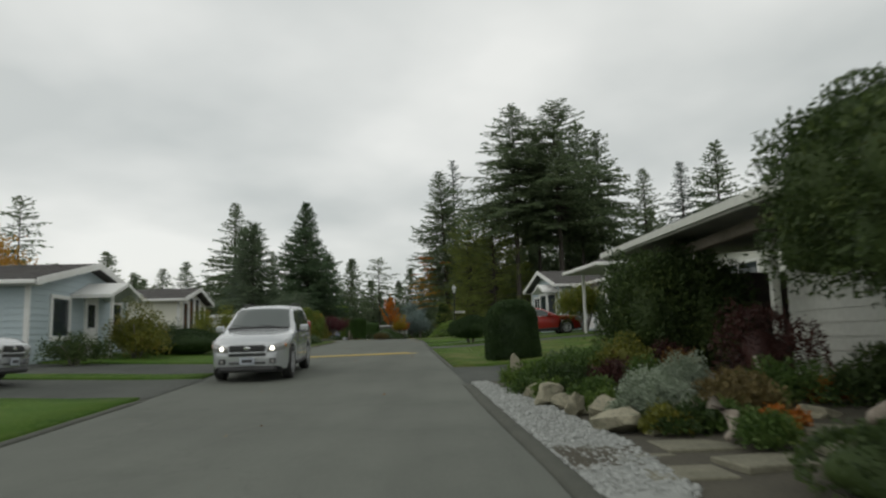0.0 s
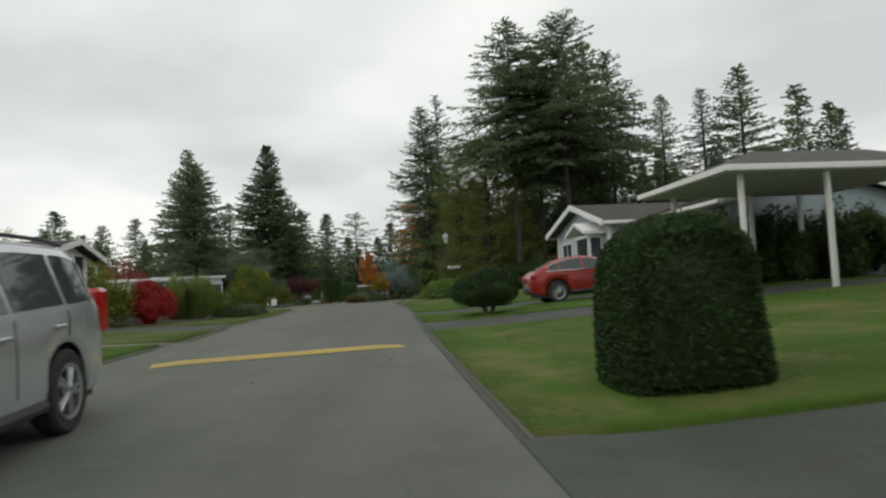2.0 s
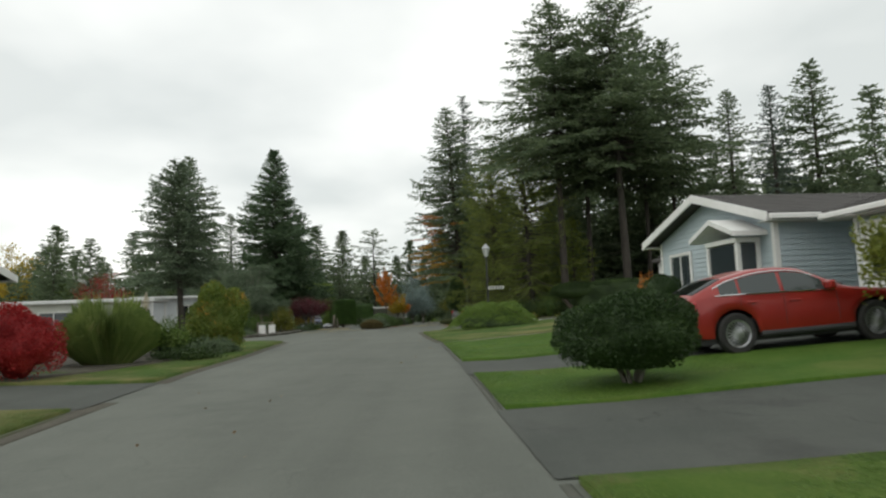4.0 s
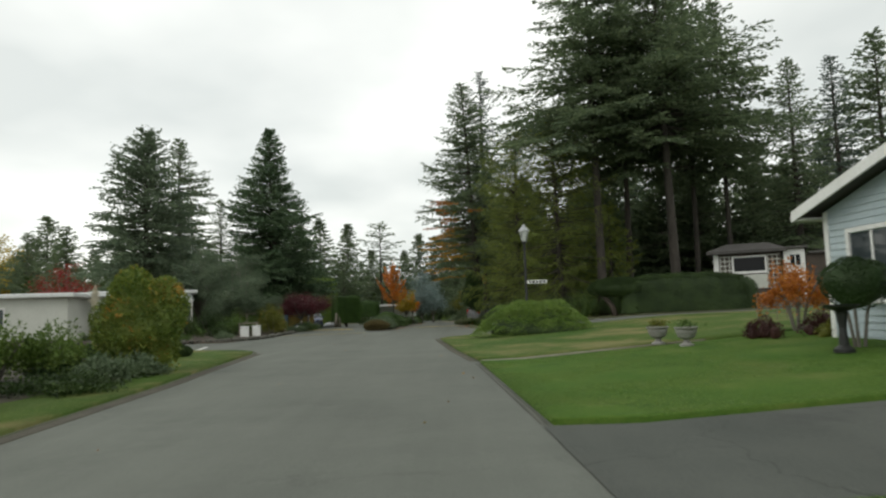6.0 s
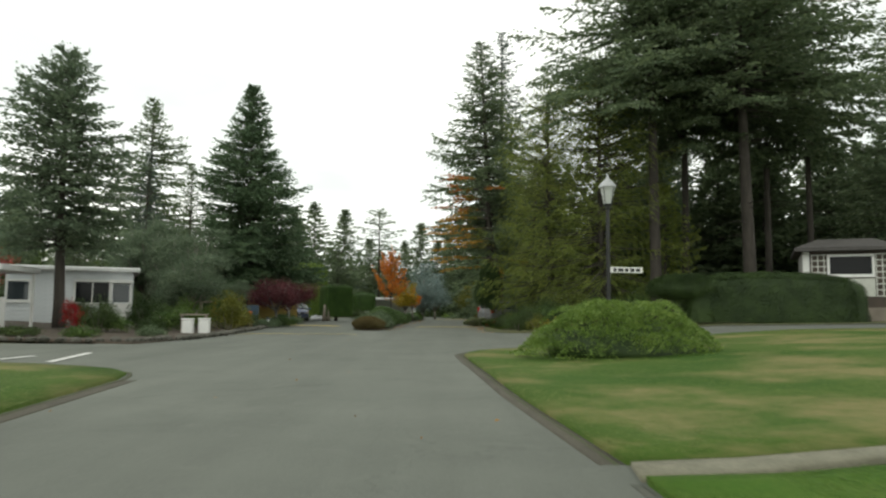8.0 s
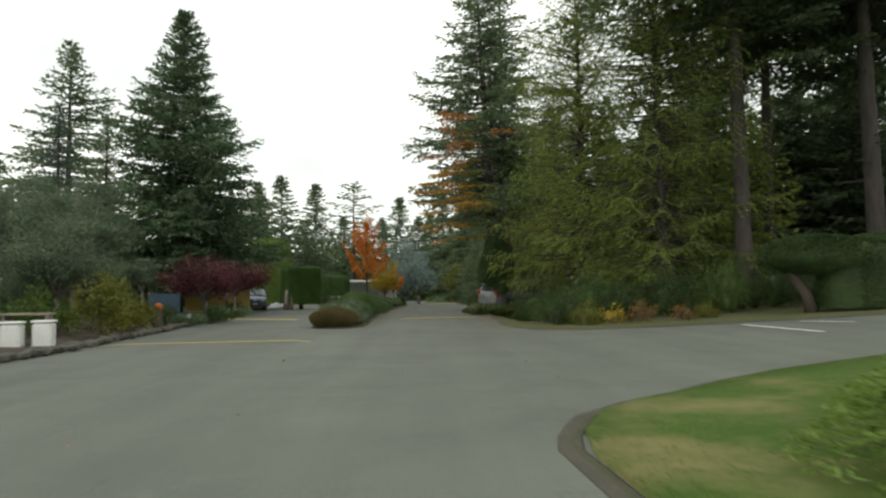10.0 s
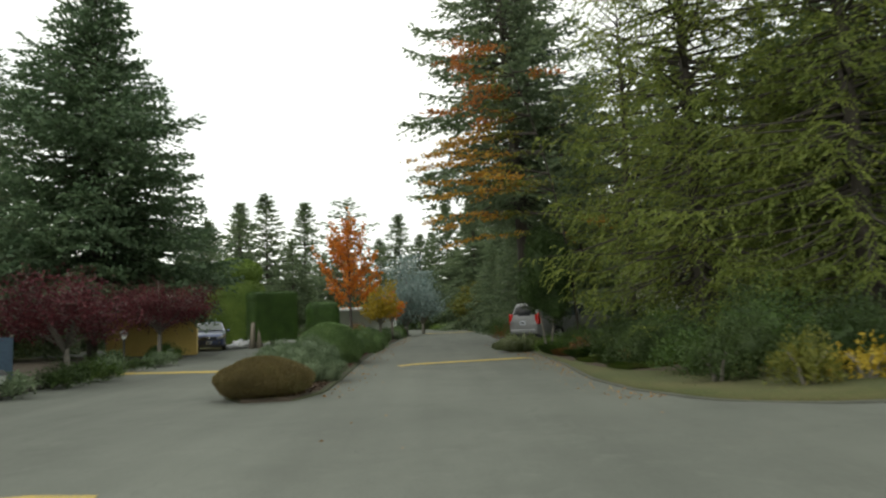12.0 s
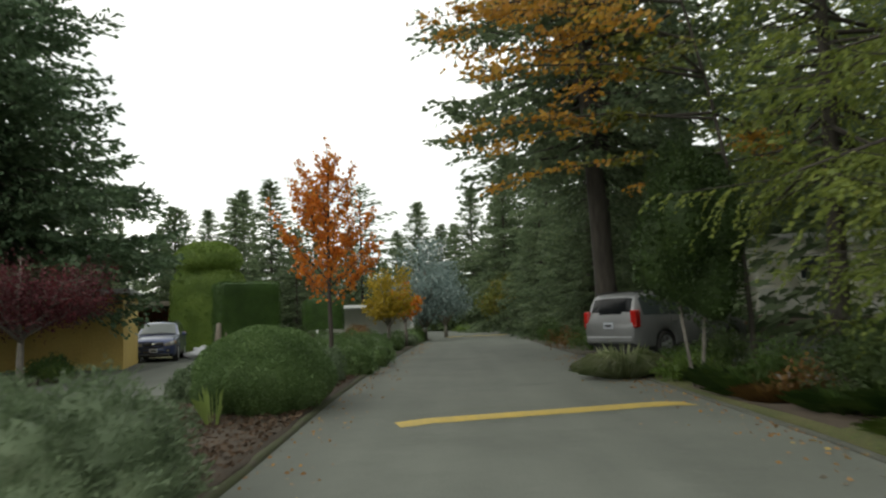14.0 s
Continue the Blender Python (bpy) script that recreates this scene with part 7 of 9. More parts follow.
for i, (x, y, k) in enumerate(((3.6, 105.5, 0.55), (2.9, 113.5, 0.8), (3.6, 121, 0.9), (2.6, 117.5, 0.8), (2.4, 128, 0.95), (2.4, 134.5, 0.85), (4.8, 126, 0.85), (4.6, 110, 0.65), (2.4, 109, 0.6), (5.5, 117, 0.75), (4.8, 133, 1.0), (4.4, 101.2, 0.4), (3.2, 103.4, 0.45))):
    conifer("fir_tree", x, y, F_J, "dense dark conifer beside the street", k, 73 * i, G_RIGHT)
for i, (x, y, k) in enumerate(((-25, 112, 0.75), (-26, 119, 1.0), (-22.5, 124, 0.95), (-28, 107, 0.8), (-24.5, 104, 0.55))):
    conifer("fir_tree", x, y, F_J, "dense dark conifer behind the gardens", k, 50 * i, "conifers beyond the gardens")
for i, (x, y, k) in enumerate(((9.5, 91, 1.0), (13, 93, 1.15), (16.5, 91, 1.05), (20, 92, 1.15), (24, 91, 1.1), (28, 93, 1.15), (11, 88.5, 0.9), (18.5, 88.5, 1.0))):
    conifer("fir_tree", x, y, F_J, "dense dark conifer filling the wood", k * 1.08, 61 * i, G_RIGHT, wide=1.3)
conifer("fir_tree", 2.4, 110, F_W, "dark fir beside the street", 0.62, 190, G_RIGHT)
for i, (x, y, s) in enumerate(((6, 118, 0.45), (5, 130, 0.5), (9, 126, 0.5), (8, 142, 0.6), (12, 110, 0.6), (20, 112, 0.9), (32, 108, 0.9), (42, 112, 0.9), (60, 112, 0.95), (14, 150, 0.9), (26, 135, 0.9), (6, 160, 0.8))):
    conifer("fir_tree", x, y, (FAR_A, FAR_B, FAR_C)[i % 3], "dark fir in the wood", s, 47 * i, G_RIGHT)
conifer("cedar_tree", 3.2, 84.2, C_A, "broad olive-green cedar with drooping sprays", 1.05, 0, "cedars")
conifer("cedar_tree", 5.9, 81.2, C_A, "olive-green cedar with drooping sprays", 1.1, 50, "cedars")
conifer("cedar_tree", 2.9, 90.0, C_B, "olive-green cedar close to the street", 1.0, 120, "cedars")
conifer("cedar_tree", 9.6, 82.0, C_L, "shaded cedar among the firs", 0.62, 120, "cedars")
conifer("cedar_tree", 6.8, 86.6, C_L, "low cedar behind the others", 0.6, 220, "cedars")
G_LEFT = "conifers beyond the gardens"
conifer("spruce_tree", -19.4, 98.3, F_C, "dense dark green spruce with a pointed top", 1.02, 0, G_LEFT, wide=0.92)
conifer("fir_tree", -32.8, 111, F_D, "broad layered fir behind the gardens", 1.0, 200, G_LEFT)
conifer("pine_tree", -18.9, 70.2, F_E, "open-branched young fir beside the mobile home", 0.94, 0, G_LEFT)
conifer("fir_tree", -23.6, 97, F_G, "dark fir behind the gardens", 0.62, 80, G_LEFT)
conifer("fir_tree", -30, 104, F_F, "slim fir behind the gardens", 0.62, 80, G_LEFT)
for i, (x, y, s, me) in enumerate(((-32, 173, 0.95, FAR_E), (-27.5, 170, 0.98, FAR_E), (-38, 176, 0.85, FAR_E), (-23.4, 178, 0.98, FAR_E), (-15.6, 171, 1.05, FAR_D), (-8, 171, 0.83, FAR_E), (-19, 185, 0.75, FAR_E), (-12, 188, 0.75, FAR_E), (-3, 190, 0.8, FAR_E), (3, 180, 0.9, FAR_E), (-5, 168, 0.66, FAR_E), (-1, 165, 0.85, FAR_E), (3.5, 160, 1.0, FAR_E), (8, 158, 1.05, FAR_E), (1.5, 148, 0.75, FAR_E), (5.5, 145, 0.9, FAR_E), (-79, 165, 1.05, FAR_A), (-84, 170, 0.8, FAR_B), (-72, 168, 0.75, FAR_A), (-62, 150, 0.6, FAR_A), (-50, 150, 0.6, FAR_B), (-44, 140, 0.65, FAR_A), (-95, 180, 0.7, FAR_B), (-110, 180, 0.8, FAR_A), (-56, 128, 0.55, FAR_B), (-35.6, 58.5, 0.66, FAR_D), (-60, 100, 0.6, FAR_A), (-26, 150, 0.7, FAR_A), (-20, 150, 0.5, FAR_B), (-44, 120, 0.6, FAR_B), (-40, 100, 0.46, FAR_B), (-36, 103, 0.42, FAR_A), (-45, 102, 0.45, FAR_B))):
    conifer("fir_tree", x, y, me, "distant dark conifer beyond the gardens", s * 1.05, 61 * i, G_LEFT, wide=1.3 if me is FAR_E else 1.5 if y > 120 else 1.15)


def leafy(name, x, y, meshes, label, rz=0.0, s=1.0, category="tree", group=""):
    t = thing(name, on_land(x, y), label, category, group)
    for nm, me in zip(("trunk", "crown"), meshes):
        part(nm, me, None, t, m=Matrix.LocRotScale((0, 0, 0), Euler((0, 0, radians(rz))), (s, s, s)))
    return t


def flame_maple_meshes(h, seed):
    """A young maple: a straight leader with steep rising limbs, each clothed in leaves, with sky between them."""
    rng = np.random.default_rng(seed)
    b = Build().tube([(0, 0, -0.15), (0.02, 0.01, 1.0), (-0.02, 0.0, 2.6), (0.02, 0.02, 4.4), (0, 0, h * 0.98)], [0.075, 0.058, 0.042, 0.022, 0.005], 8)
    P, D = [], []

    def clothe(at, L, n, spread):
        u = rng.uniform(0.12, 1.04, n)
        p = np.array([at(k) for k in u]) + rng.normal(size=(n, 3)) * spread * (1.15 - 0.75 * u)[:, None]
        P.append(p)
        D.append(rng.normal(size=(n, 3)) + np.array([0, 0, -0.5]))

    for i in range(23):
        q = i / 22
        z0 = 1.75 + (h - 2.5) * q
        a = 2.39996 * i + rng.normal() * 0.3
        L = (2.35 * (1 - q) ** 0.75 + 0.45) * rng.uniform(0.72, 1.08)
        el = radians(rng.uniform(30, 50) + 14 * q)
        hz = np.array([math.cos(a), math.sin(a), 0.0])
        at = lambda u, z0=z0, L=L, el=el, hz=hz: np.array([0, 0, z0]) + L * (hz * math.cos(el) * (u - 0.15 * u * u) + np.array([0, 0, math.sin(el) * (0.82 * u + 0.22 * u * u)]))
        b.tube([Vector(at(k)) for k in (0, 0.4, 0.75, 1)], [0.020, 0.013, 0.008, 0.003], 5, False)
        clothe(at, L, int(26 + 38 * L), 0.11)
        for j in range(int(1.5 + 2 * L)):
            u0, sg = rng.uniform(0.2, 0.7), 1 if j % 2 else -1
            o, tl = at(u0), rng.uniform(0.25, 0.6) * L * 0.6
            d = hz * 0.6 + sg * np.array([-hz[1], hz[0], 0]) * rng.uniform(0.4, 0.9) + np.array([0, 0, rng.uniform(0.25, 0.8)])
            tw = lambda u, o=o, d=d, tl=tl: o + d * tl * u
            b.tube([Vector(o), Vector(tw(1))], [0.007, 0.003], 4, False)
            clothe(tw, tl, int(9 + 42 * tl), 0.08)
    clothe(lambda u: np.array([0, 0, h * (0.82 + 0.18 * u)]), 1.0, 40, 0.09)
    P, D = np.concatenate(P), np.concatenate(D)
    v, f = leaves(P, D, 0.10, 0.078, rng, 0.1)
    return b.mesh("trunk", M_BARK, True), mesh_from("crown", v, f, L_ORANGE)


def vine_maple(x, y, h, seed, label):
    """A slender leaning maple whose long level limbs carry flat plates of leaves out over the street."""
    rng = np.random.default_rng(seed)
    t = thing("vine_maple", on_land(x, y), label, "maple tree")
    stem = lambda z: Vector((-0.020 * z * z, -0.04 * z, z))
    wood = Build().tube([stem(z) for z in np.linspace(-0.15, h * 0.97, 9)], np.linspace(0.055, 0.008, 9), 8)
    crowns = {"green": ([], []), "amber": ([], []), "red": ([], [])}
    for i in range(30):
        q = (i // 3 + rng.uniform(-0.12, 0.12)) / 9.2
        z = 3.9 + (h - 4.2) * q
        a = math.pi + rng.normal() * 0.5 if i % 5 else rng.uniform(0, 6.283)
        L = (5.4 - 3.2 * q) * rng.uniform(0.55, 1.08)
        o = stem(z)
        d = Vector((math.cos(a), math.sin(a), 0))
        s = Vector((-d.y, d.x, 0))
        rise = rng.uniform(0.10, 0.30)
        at = lambda u: o + d * (L * u) + Vector((0, 0, L * (rise * u - 0.20 * u * u)))
        wood.tube([at(u) for u in (0, 0.4, 0.75, 1)], [0.032, 0.02, 0.012, 0.004], 5, False)
        tone = "red" if q + 0.12 * rng.normal() > 0.66 else "amber"
        for j in range(int(4 + 3.6 * L)):
            u = rng.uniform(0.2, 1.0)
            pts, dirs = crowns["green" if u + 0.1 * rng.normal() < 0.42 else tone]
            p0 = at(u)
            sg = 1 if j % 2 else -1
            tw = d * rng.uniform(0.3, 0.8) + s * sg * rng.uniform(0.3, 0.9)
            tl = rng.uniform(0.35, 0.95) * (0.5 + 0.6 * (1 - u))
            p1 = p0 + tw * tl + Vector((0, 0, -0.12 * tl))
            wood.tube([p0, p1], [0.007, 0.003], 3, False)
            m = int(7 + 18 * tl)
            f = rng.uniform(0.05, 1.1, m)[:, None]
            P = np.array(p0) * (1 - f) + np.array(p1) * f + rng.normal(size=(m, 3)) * np.array([0.13, 0.13, 0.035])
            pts.append(P)
            dirs.append(np.array(tw)[None, :] + rng.normal(size=(m, 3)) * np.array([0.8, 0.8, 0.3]) + np.array([0, 0, -0.35]))
    part("trunk", wood, M_BARK, t, smooth=True)
    for key, lm, lb in (("green", L_OLIVE, "yellow-green inner leaves"), ("amber", L_AMBER, "layered amber leaves"), ("red", L_RUST, "rust-orange leaves at the top")):
        v, f = leaves(np.concatenate(crowns[key][0]), np.concatenate(crowns[key][1]), 0.115, 0.075, rng, 0.08)
        part("crown", mesh_from("crown", v, f, lm), lm, t, lb)
    return t


leafy("maple_tree", -7.2, 94.2, flame_maple_meshes(5.9, 31), "young maple with bright orange autumn leaves")
leafy("maple_tree", -7.0, 108.5, broadleaf_meshes(3.8, 1.4, 1.3, L_YELLOW, 32, 2600, 0.14, 8), "small maple turning yellow")
leafy("maple_tree", -6.5, 112.5, broadleaf_meshes(3.3, 0.9, 1.3, L_ORANGE, 33, 1400, 0.14, 7), "small maple with orange leaves")
leafy("silver_tree", -5.9, 123, broadleaf_meshes(6.4, 2.6, 1.0, L_EUCA, 34, 8000, 0.17, 12, cloud=0.75), "silvery blue-green tree on the island")
leafy("silver_tree", -4.6, 131, broadleaf_meshes(5.6, 2.3, 1.0, L_EUCA, 35, 5000, 0.17, 10, cloud=0.75), "silvery blue-green tree beyond the island")
leafy("maple_tree", 0.6, 136, broadleaf_meshes(5.0, 2.4, 1.2, L_OLIVE, 36, 3500, 0.2, 9), "yellow-green tree at the bend of the street")
jm = broadleaf_meshes(3.0, 1.9, 0.95, L_MAROON, 37, 9000, 0.075, 11, up=0.35, twigs=7, layered=0.7, cloud=0.62)
leafy("japanese_maple", -13.3, 83.9, jm, "spreading maroon Japanese maple", 0, 1.0)
leafy("japanese_maple", -14.8, 94.2, broadleaf_meshes(3.4, 1.95, 1.35, L_MAROON, 48, 11000, 0.075, 14, up=0.45, twigs=7, layered=0.4, cloud=0.6), "umbrella-shaped maroon Japanese maple beside the shed", 140, 1.0)
vine_maple(0.8, 88.8, 10.4, 38, "vine maple with layered amber branches, redder at the top")
leafy("broadleaf_tree", -34.6, 53, broadleaf_meshes(9.0, 4.0, 2.0, L_AMBER, 40, 5000, 0.25, 10), "autumn tree with rusty orange leaves")
leafy("broadleaf_tree", -90, 172, broadleaf_meshes(17, 6.0, 4.0, L_YELLOW, 41, 4000, 0.5, 10), "distant pale yellow autumn tree")
leafy("broadleaf_tree", -106, 192, broadleaf_meshes(22, 6.0, 4.0, L_YELLOW, 42, 4000, 0.5, 10), "distant pale yellow autumn tree")
leafy("scarlet_tree", -27.9, 78.0, broadleaf_meshes(4.6, 2.0, 1.4, L_SCARLET, 43, 3000, 0.09, 9), "small tree with scarlet autumn leaves")
leafy("cloud_pine", -17.0, 79.8, broadleaf_meshes(5.6, 2.4, 1.3, L_PINE, 44, 26000, 0.13, 20, wide=0.4, layered=0.7, cloud=0.42, up=0.6), "spreading grey-green pine in a garden", category="pine tree")
leafy("cloud_pine", -20.5, 82.5, broadleaf_meshes(6.6, 2.6, 1.4, L_PINE, 45, 26000, 0.13, 20, wide=0.4, layered=0.7, cloud=0.42, up=0.6), "spreading grey-green pine in a garden", category="pine tree")
leafy("pad_tree", -13.95, 78.6, broadleaf_meshes(2.6, 0.62, 1.5, L_PINE, 47, 6000, 0.07, 6, wide=0.45, layered=0.6, cloud=0.7, trunk_r=0.06), "small clipped pine with one pad on a pale trunk", category="pine tree")
leafy("cloud_pine", -15.4, 75.6, broadleaf_meshes(3.6, 1.8, 1.2, L_PINE, 46, 11000, 0.11, 11, wide=0.5, layered=0.5, cloud=0.6), "small clipped garden pine", category="pine tree")

# ---- clipped hedges and topiary ----
clipped("yew_dome", 1.84, 19.6, 1.48, 1.5, 1.6, L_YEW, "dark green clipped yew dome on a lawn", 46000, 0.044, 0, 0.12, 0.66, 3, 0.0, "topiary")
clipped("hedge", 12.6, 74.6, 8.8, 1.9, 2.42, L_HEDGE, "long clipped evergreen hedge along the side street", 42000, 0.06, 4, 0.05, 0.62, 4)
hedge_tree = shrub("hedge_tree", 8.3, 74.35, 2.1, 0.9, 1.25, L_HEDGE, "clipped overhanging hedge head on a bare trunk", 20000, 0.055, 0.5, 0.10, 0.12, 5, category="hedge", base=0.75, dz=1.18, lumps=18)
part("trunk", Build().tube([(-0.25, 0.05, -1.35), (-0.42, 0.05, -0.6), (-0.85, 0.05, -0.02), (-1.15, 0.05, 0.45)], [0.20, 0.16, 0.14, 0.08], 10), M_DARKWOOD, hedge_tree, "bare dark leaning trunk", smooth=True)
clipped("box_hedge", -13.85, 110.2, 2.8, 2.3, 3.1, L_BOX, "tall clipped green block beside a drive", 16000, 0.06, 30, 0.0, 0.12, 6, 0.35, "hedge", 0.2)
clipped("box_hedge", -13.2, 127, 2.9, 2.0, 2.3, L_BOX, "rounded clipped hedge block", 9000, 0.07, 10, 0.0, 0.4, 7, 0.9, "hedge", 0.15)
topiary = clipped("topiary_dome", -17.6, 116.2, 3.7, 3.7, 4.6, L_TOPIARY, "tall two-tiered fresh green clipped tree", 20000, 0.10, 0, 0.05, 0.4, 8, 0.1, "topiary")
rng = np.random.default_rng(88)
p, d, c = blob_points(9000, rng, 1.95, 1.95, 1.15, lump=0.06, depth=0.08, flat_base=0.8)
v, f = leaves(p + np.array([0, 0, 4.15]), d + 0.6 * rng.normal(size=d.shape), 0.10, 0.05, rng, 0.06)
cap = part("cap", mesh_from("cap", v, f, L_TOPIARY), None, topiary, "domed clipped top")
cv, cf = core_arrays(1.95, 1.95, 1.15, c, 0.06, 0.8, 0.9, 12)
part("heart", mesh_from("heart", cv + np.array([0, 0, 4.15]), cf, L_TOPIARY, True), None, cap)
shrub("holly_bush", -0.2, 88.7, 0.95, 1.0, 3.6, L_HEDGE, "tall dark evergreen bush beside a drive", 18000, 0.08, 0.45, 0.3, 0.25, 99, base=0.85, dz=0.85, stems=2)

# ---- shrubs on the right of the street ----
shrub("evergreen_tree", 5.2, 6.95, 1.8, 1.75, 2.9, L_RHODO, "big dark evergreen hanging over the garden", 48000, 0.085, 0.4, 0.35, 0.3, 51, category="tree", base=0.85, subs=6, dz=1.12, heart=0.72, stems=5)
shrub("evergreen_shrub", 3.3, 4.7, 0.8, 0.8, 0.75, L_RHODO, "dark low shrub by the stepping stones", 5000, 0.06, 0.5, seed=52, subs=4, heart=0.6)
shrub("rhododendron", 4.15, 13.4, 1.5, 1.45, 2.75, L_RHODO, "large dark rhododendron before the carport", 42000, 0.10, 0.35, 0.4, 0.4, 53, stems=5, base=0.7, subs=7, heart=0.6)
shrub("rhododendron", 4.5, 15.3, 0.85, 0.8, 2.0, L_RHODO, "dark rhododendron beside the drive", 6000, 0.11, 0.35, 0.45, 0.4, 54, stems=4, base=0.6, subs=4, heart=0.7)
shrub("evergreen_shrub", 5.1, 8.1, 0.7, 0.6, 0.85, L_RHODO, "dark evergreen shrub against a white wall", 7000, 0.075, 0.4, 0.4, 0.4, 521, base=0.7, subs=4, heart=0.5)
shrub("evergreen_shrub", 5.1, 6.2, 0.8, 0.8, 1.0, L_RHODO, "dark evergreen shrub against a white wall", 7000, 0.075, 0.4, 0.4, 0.4, 522, base=0.7, subs=4, heart=0.5)
shrub("barberry", 4.4, 9.9, 0.86, 0.8, 1.5, L_BURGUNDY, "burgundy barberry bush by the path", 5000, 0.05, 0.6, seed=55, base=0.6, subs=5, heart=0.5)
shrub("round_shrub", 1.15, 32.5, 1.04, 0.98, 1.05, L_YEW, "dark rounded shrub clipped on short trunks", 16000, 0.05, 0.5, 0.2, 0.16, 56, base=0.75, dz=0.24, stems=6, lumps=22)
shrub("azalea", 6.7, 34.0, 1.35, 1.05, 2.15, L_AZALEA, "yellow-green azalea with bare lower stems", 8500, 0.12, 0.42, 0.5, 0.5, 57, base=0.85, dz=0.5, stems=8, subs=8, heart=0.35)
for i, (x, y, r, h) in enumerate(((8.2, 33.0, 1.05, 2.5), (9.2, 33.4, 1.1, 2.7), (10.4, 33.3, 1.0, 2.4), (11.6, 33.5, 1.1, 2.6), (12.8, 33.0, 1.1, 2.5), (9.8, 32.6, 0.8, 1.6), (11.2, 32.4, 0.8, 1.5))):
    shrub("rhododendron", x, y, r, r, h, L_RHODO, "dark rhododendron filling the back of the carport", 6500, 0.12, 0.4, 0.5, 0.45, 580 + i, "dark shrubs behind the carport", base=0.7, lumps=12, subs=4, heart=0.6)
juniper = thing("juniper", on_land(1.0, 57.2), "wide spreading bright green juniper round the lamp", "shrub")
rng = np.random.default_rng(61)
limb, P, D = Build(), [], []
for i in range(120):
    q = (i + 0.5) / 120
    a, rr = 2.39996 * i, math.sqrt(q)
    px, py = 2.05 * rr * math.cos(a), 1.7 * rr * math.sin(a)
    pz = 0.98 * (1 - rr ** 2.6) ** 0.8 + 0.10 + rng.normal() * 0.10
    out = np.array([math.cos(a), math.sin(a), 0.0])
    limb.tube([(0.15 * px, 0.15 * py, 0.1), (0.7 * px, 0.7 * py, pz * 0.75), (px, py, pz)], [0.02, 0.014, 0.005], 4, False)
    m = 210
    g = rng.normal(size=(m, 2)) * np.array([0.20, 0.15])
    side = np.array([-out[1], out[0], 0.0])
    tilt = 0.25 + 0.55 * rr
    p = np.array([px, py, pz]) + g[:, :1] * (out - np.array([0, 0, tilt * 0.6])) + g[:, 1:] * side
    p[:, 2] += 0.05 - 0.9 * (g ** 2).sum(1) + rng.normal(size=m) * 0.025
    P.append(p)
    D.append(out * 0.9 + np.array([0, 0, 0.35]) + rng.normal(size=(m, 3)) * 0.55)
P = np.concatenate(P)
P[:, 2] = np.maximum(P[:, 2], 0.03)
v, f = leaves(P, np.concatenate(D), 0.085, 0.026, rng, 0.06)
sprays = part("sprays", mesh_from("sprays", v, f, L_JUNIPER), None, juniper)
part("limbs", limb, M_DARKWOOD, juniper, "dark low limbs")
# Core in the darker hedge colour, painting in the shade between the sprays.
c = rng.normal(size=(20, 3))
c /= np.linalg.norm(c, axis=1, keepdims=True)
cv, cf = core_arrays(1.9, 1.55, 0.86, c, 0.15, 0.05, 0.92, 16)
part("heart", mesh_from("heart", cv, cf, L_HEDGE, True), None, sprays, "inner core coloured dark to imitate shade")
shrub("copper_shrub", 6.0, 47.4, 0.9, 0.85, 1.4, L_NANDINA, "coppery orange autumn shrub by a path", 3600, 0.075, 0.6, 0.45, 0.7, 62, base=0.8, stems=6, subs=6, heart=0.15, dz=0.4)
shrub("copper_shrub", 5.9, 46.0, 0.5, 0.45, 0.65, L_BURGUNDY, "low dark red shrub by a path", 1800, 0.05, 0.6, seed=63, subs=4, heart=0.6)
shrub("copper_shrub", 4.75, 46.3, 0.45, 0.45, 0.55, L_BURGUNDY, "low dark red shrub by a path", 1600, 0.05, 0.6, seed=64, subs=4, heart=0.6)
shrub("low_shrub", 5.8, 45.3, 0.5, 0.5, 0.6, L_OLIVE, "low yellowing shrub at a house wall", 1600, 0.05, 0.6, seed=65, subs=4, heart=0.6)
shrub("low_shrub", 5.9, 42.6, 0.6, 0.8, 0.45, L_BRONZE, "low rusty shrub at a house wall", 1800, 0.05, 0.6, seed=66, subs=4, heart=0.6)
shrub("ball_shrub", 4.9, 43.0, 0.58, 0.58, 0.95, L_YEW, "dark round shrub on crooked stems", 4500, 0.04, 0.5, 0.12, 0.1, 67, base=0.95, dz=0.65, stems=3)
shrub("orange_shrub", 12, 79, 0.9, 0.9, 1.6, L_AMBER, "orange shrub deep in the wood", 1500, 0.1, 0.6, seed=68, subs=4, heart=0.6)
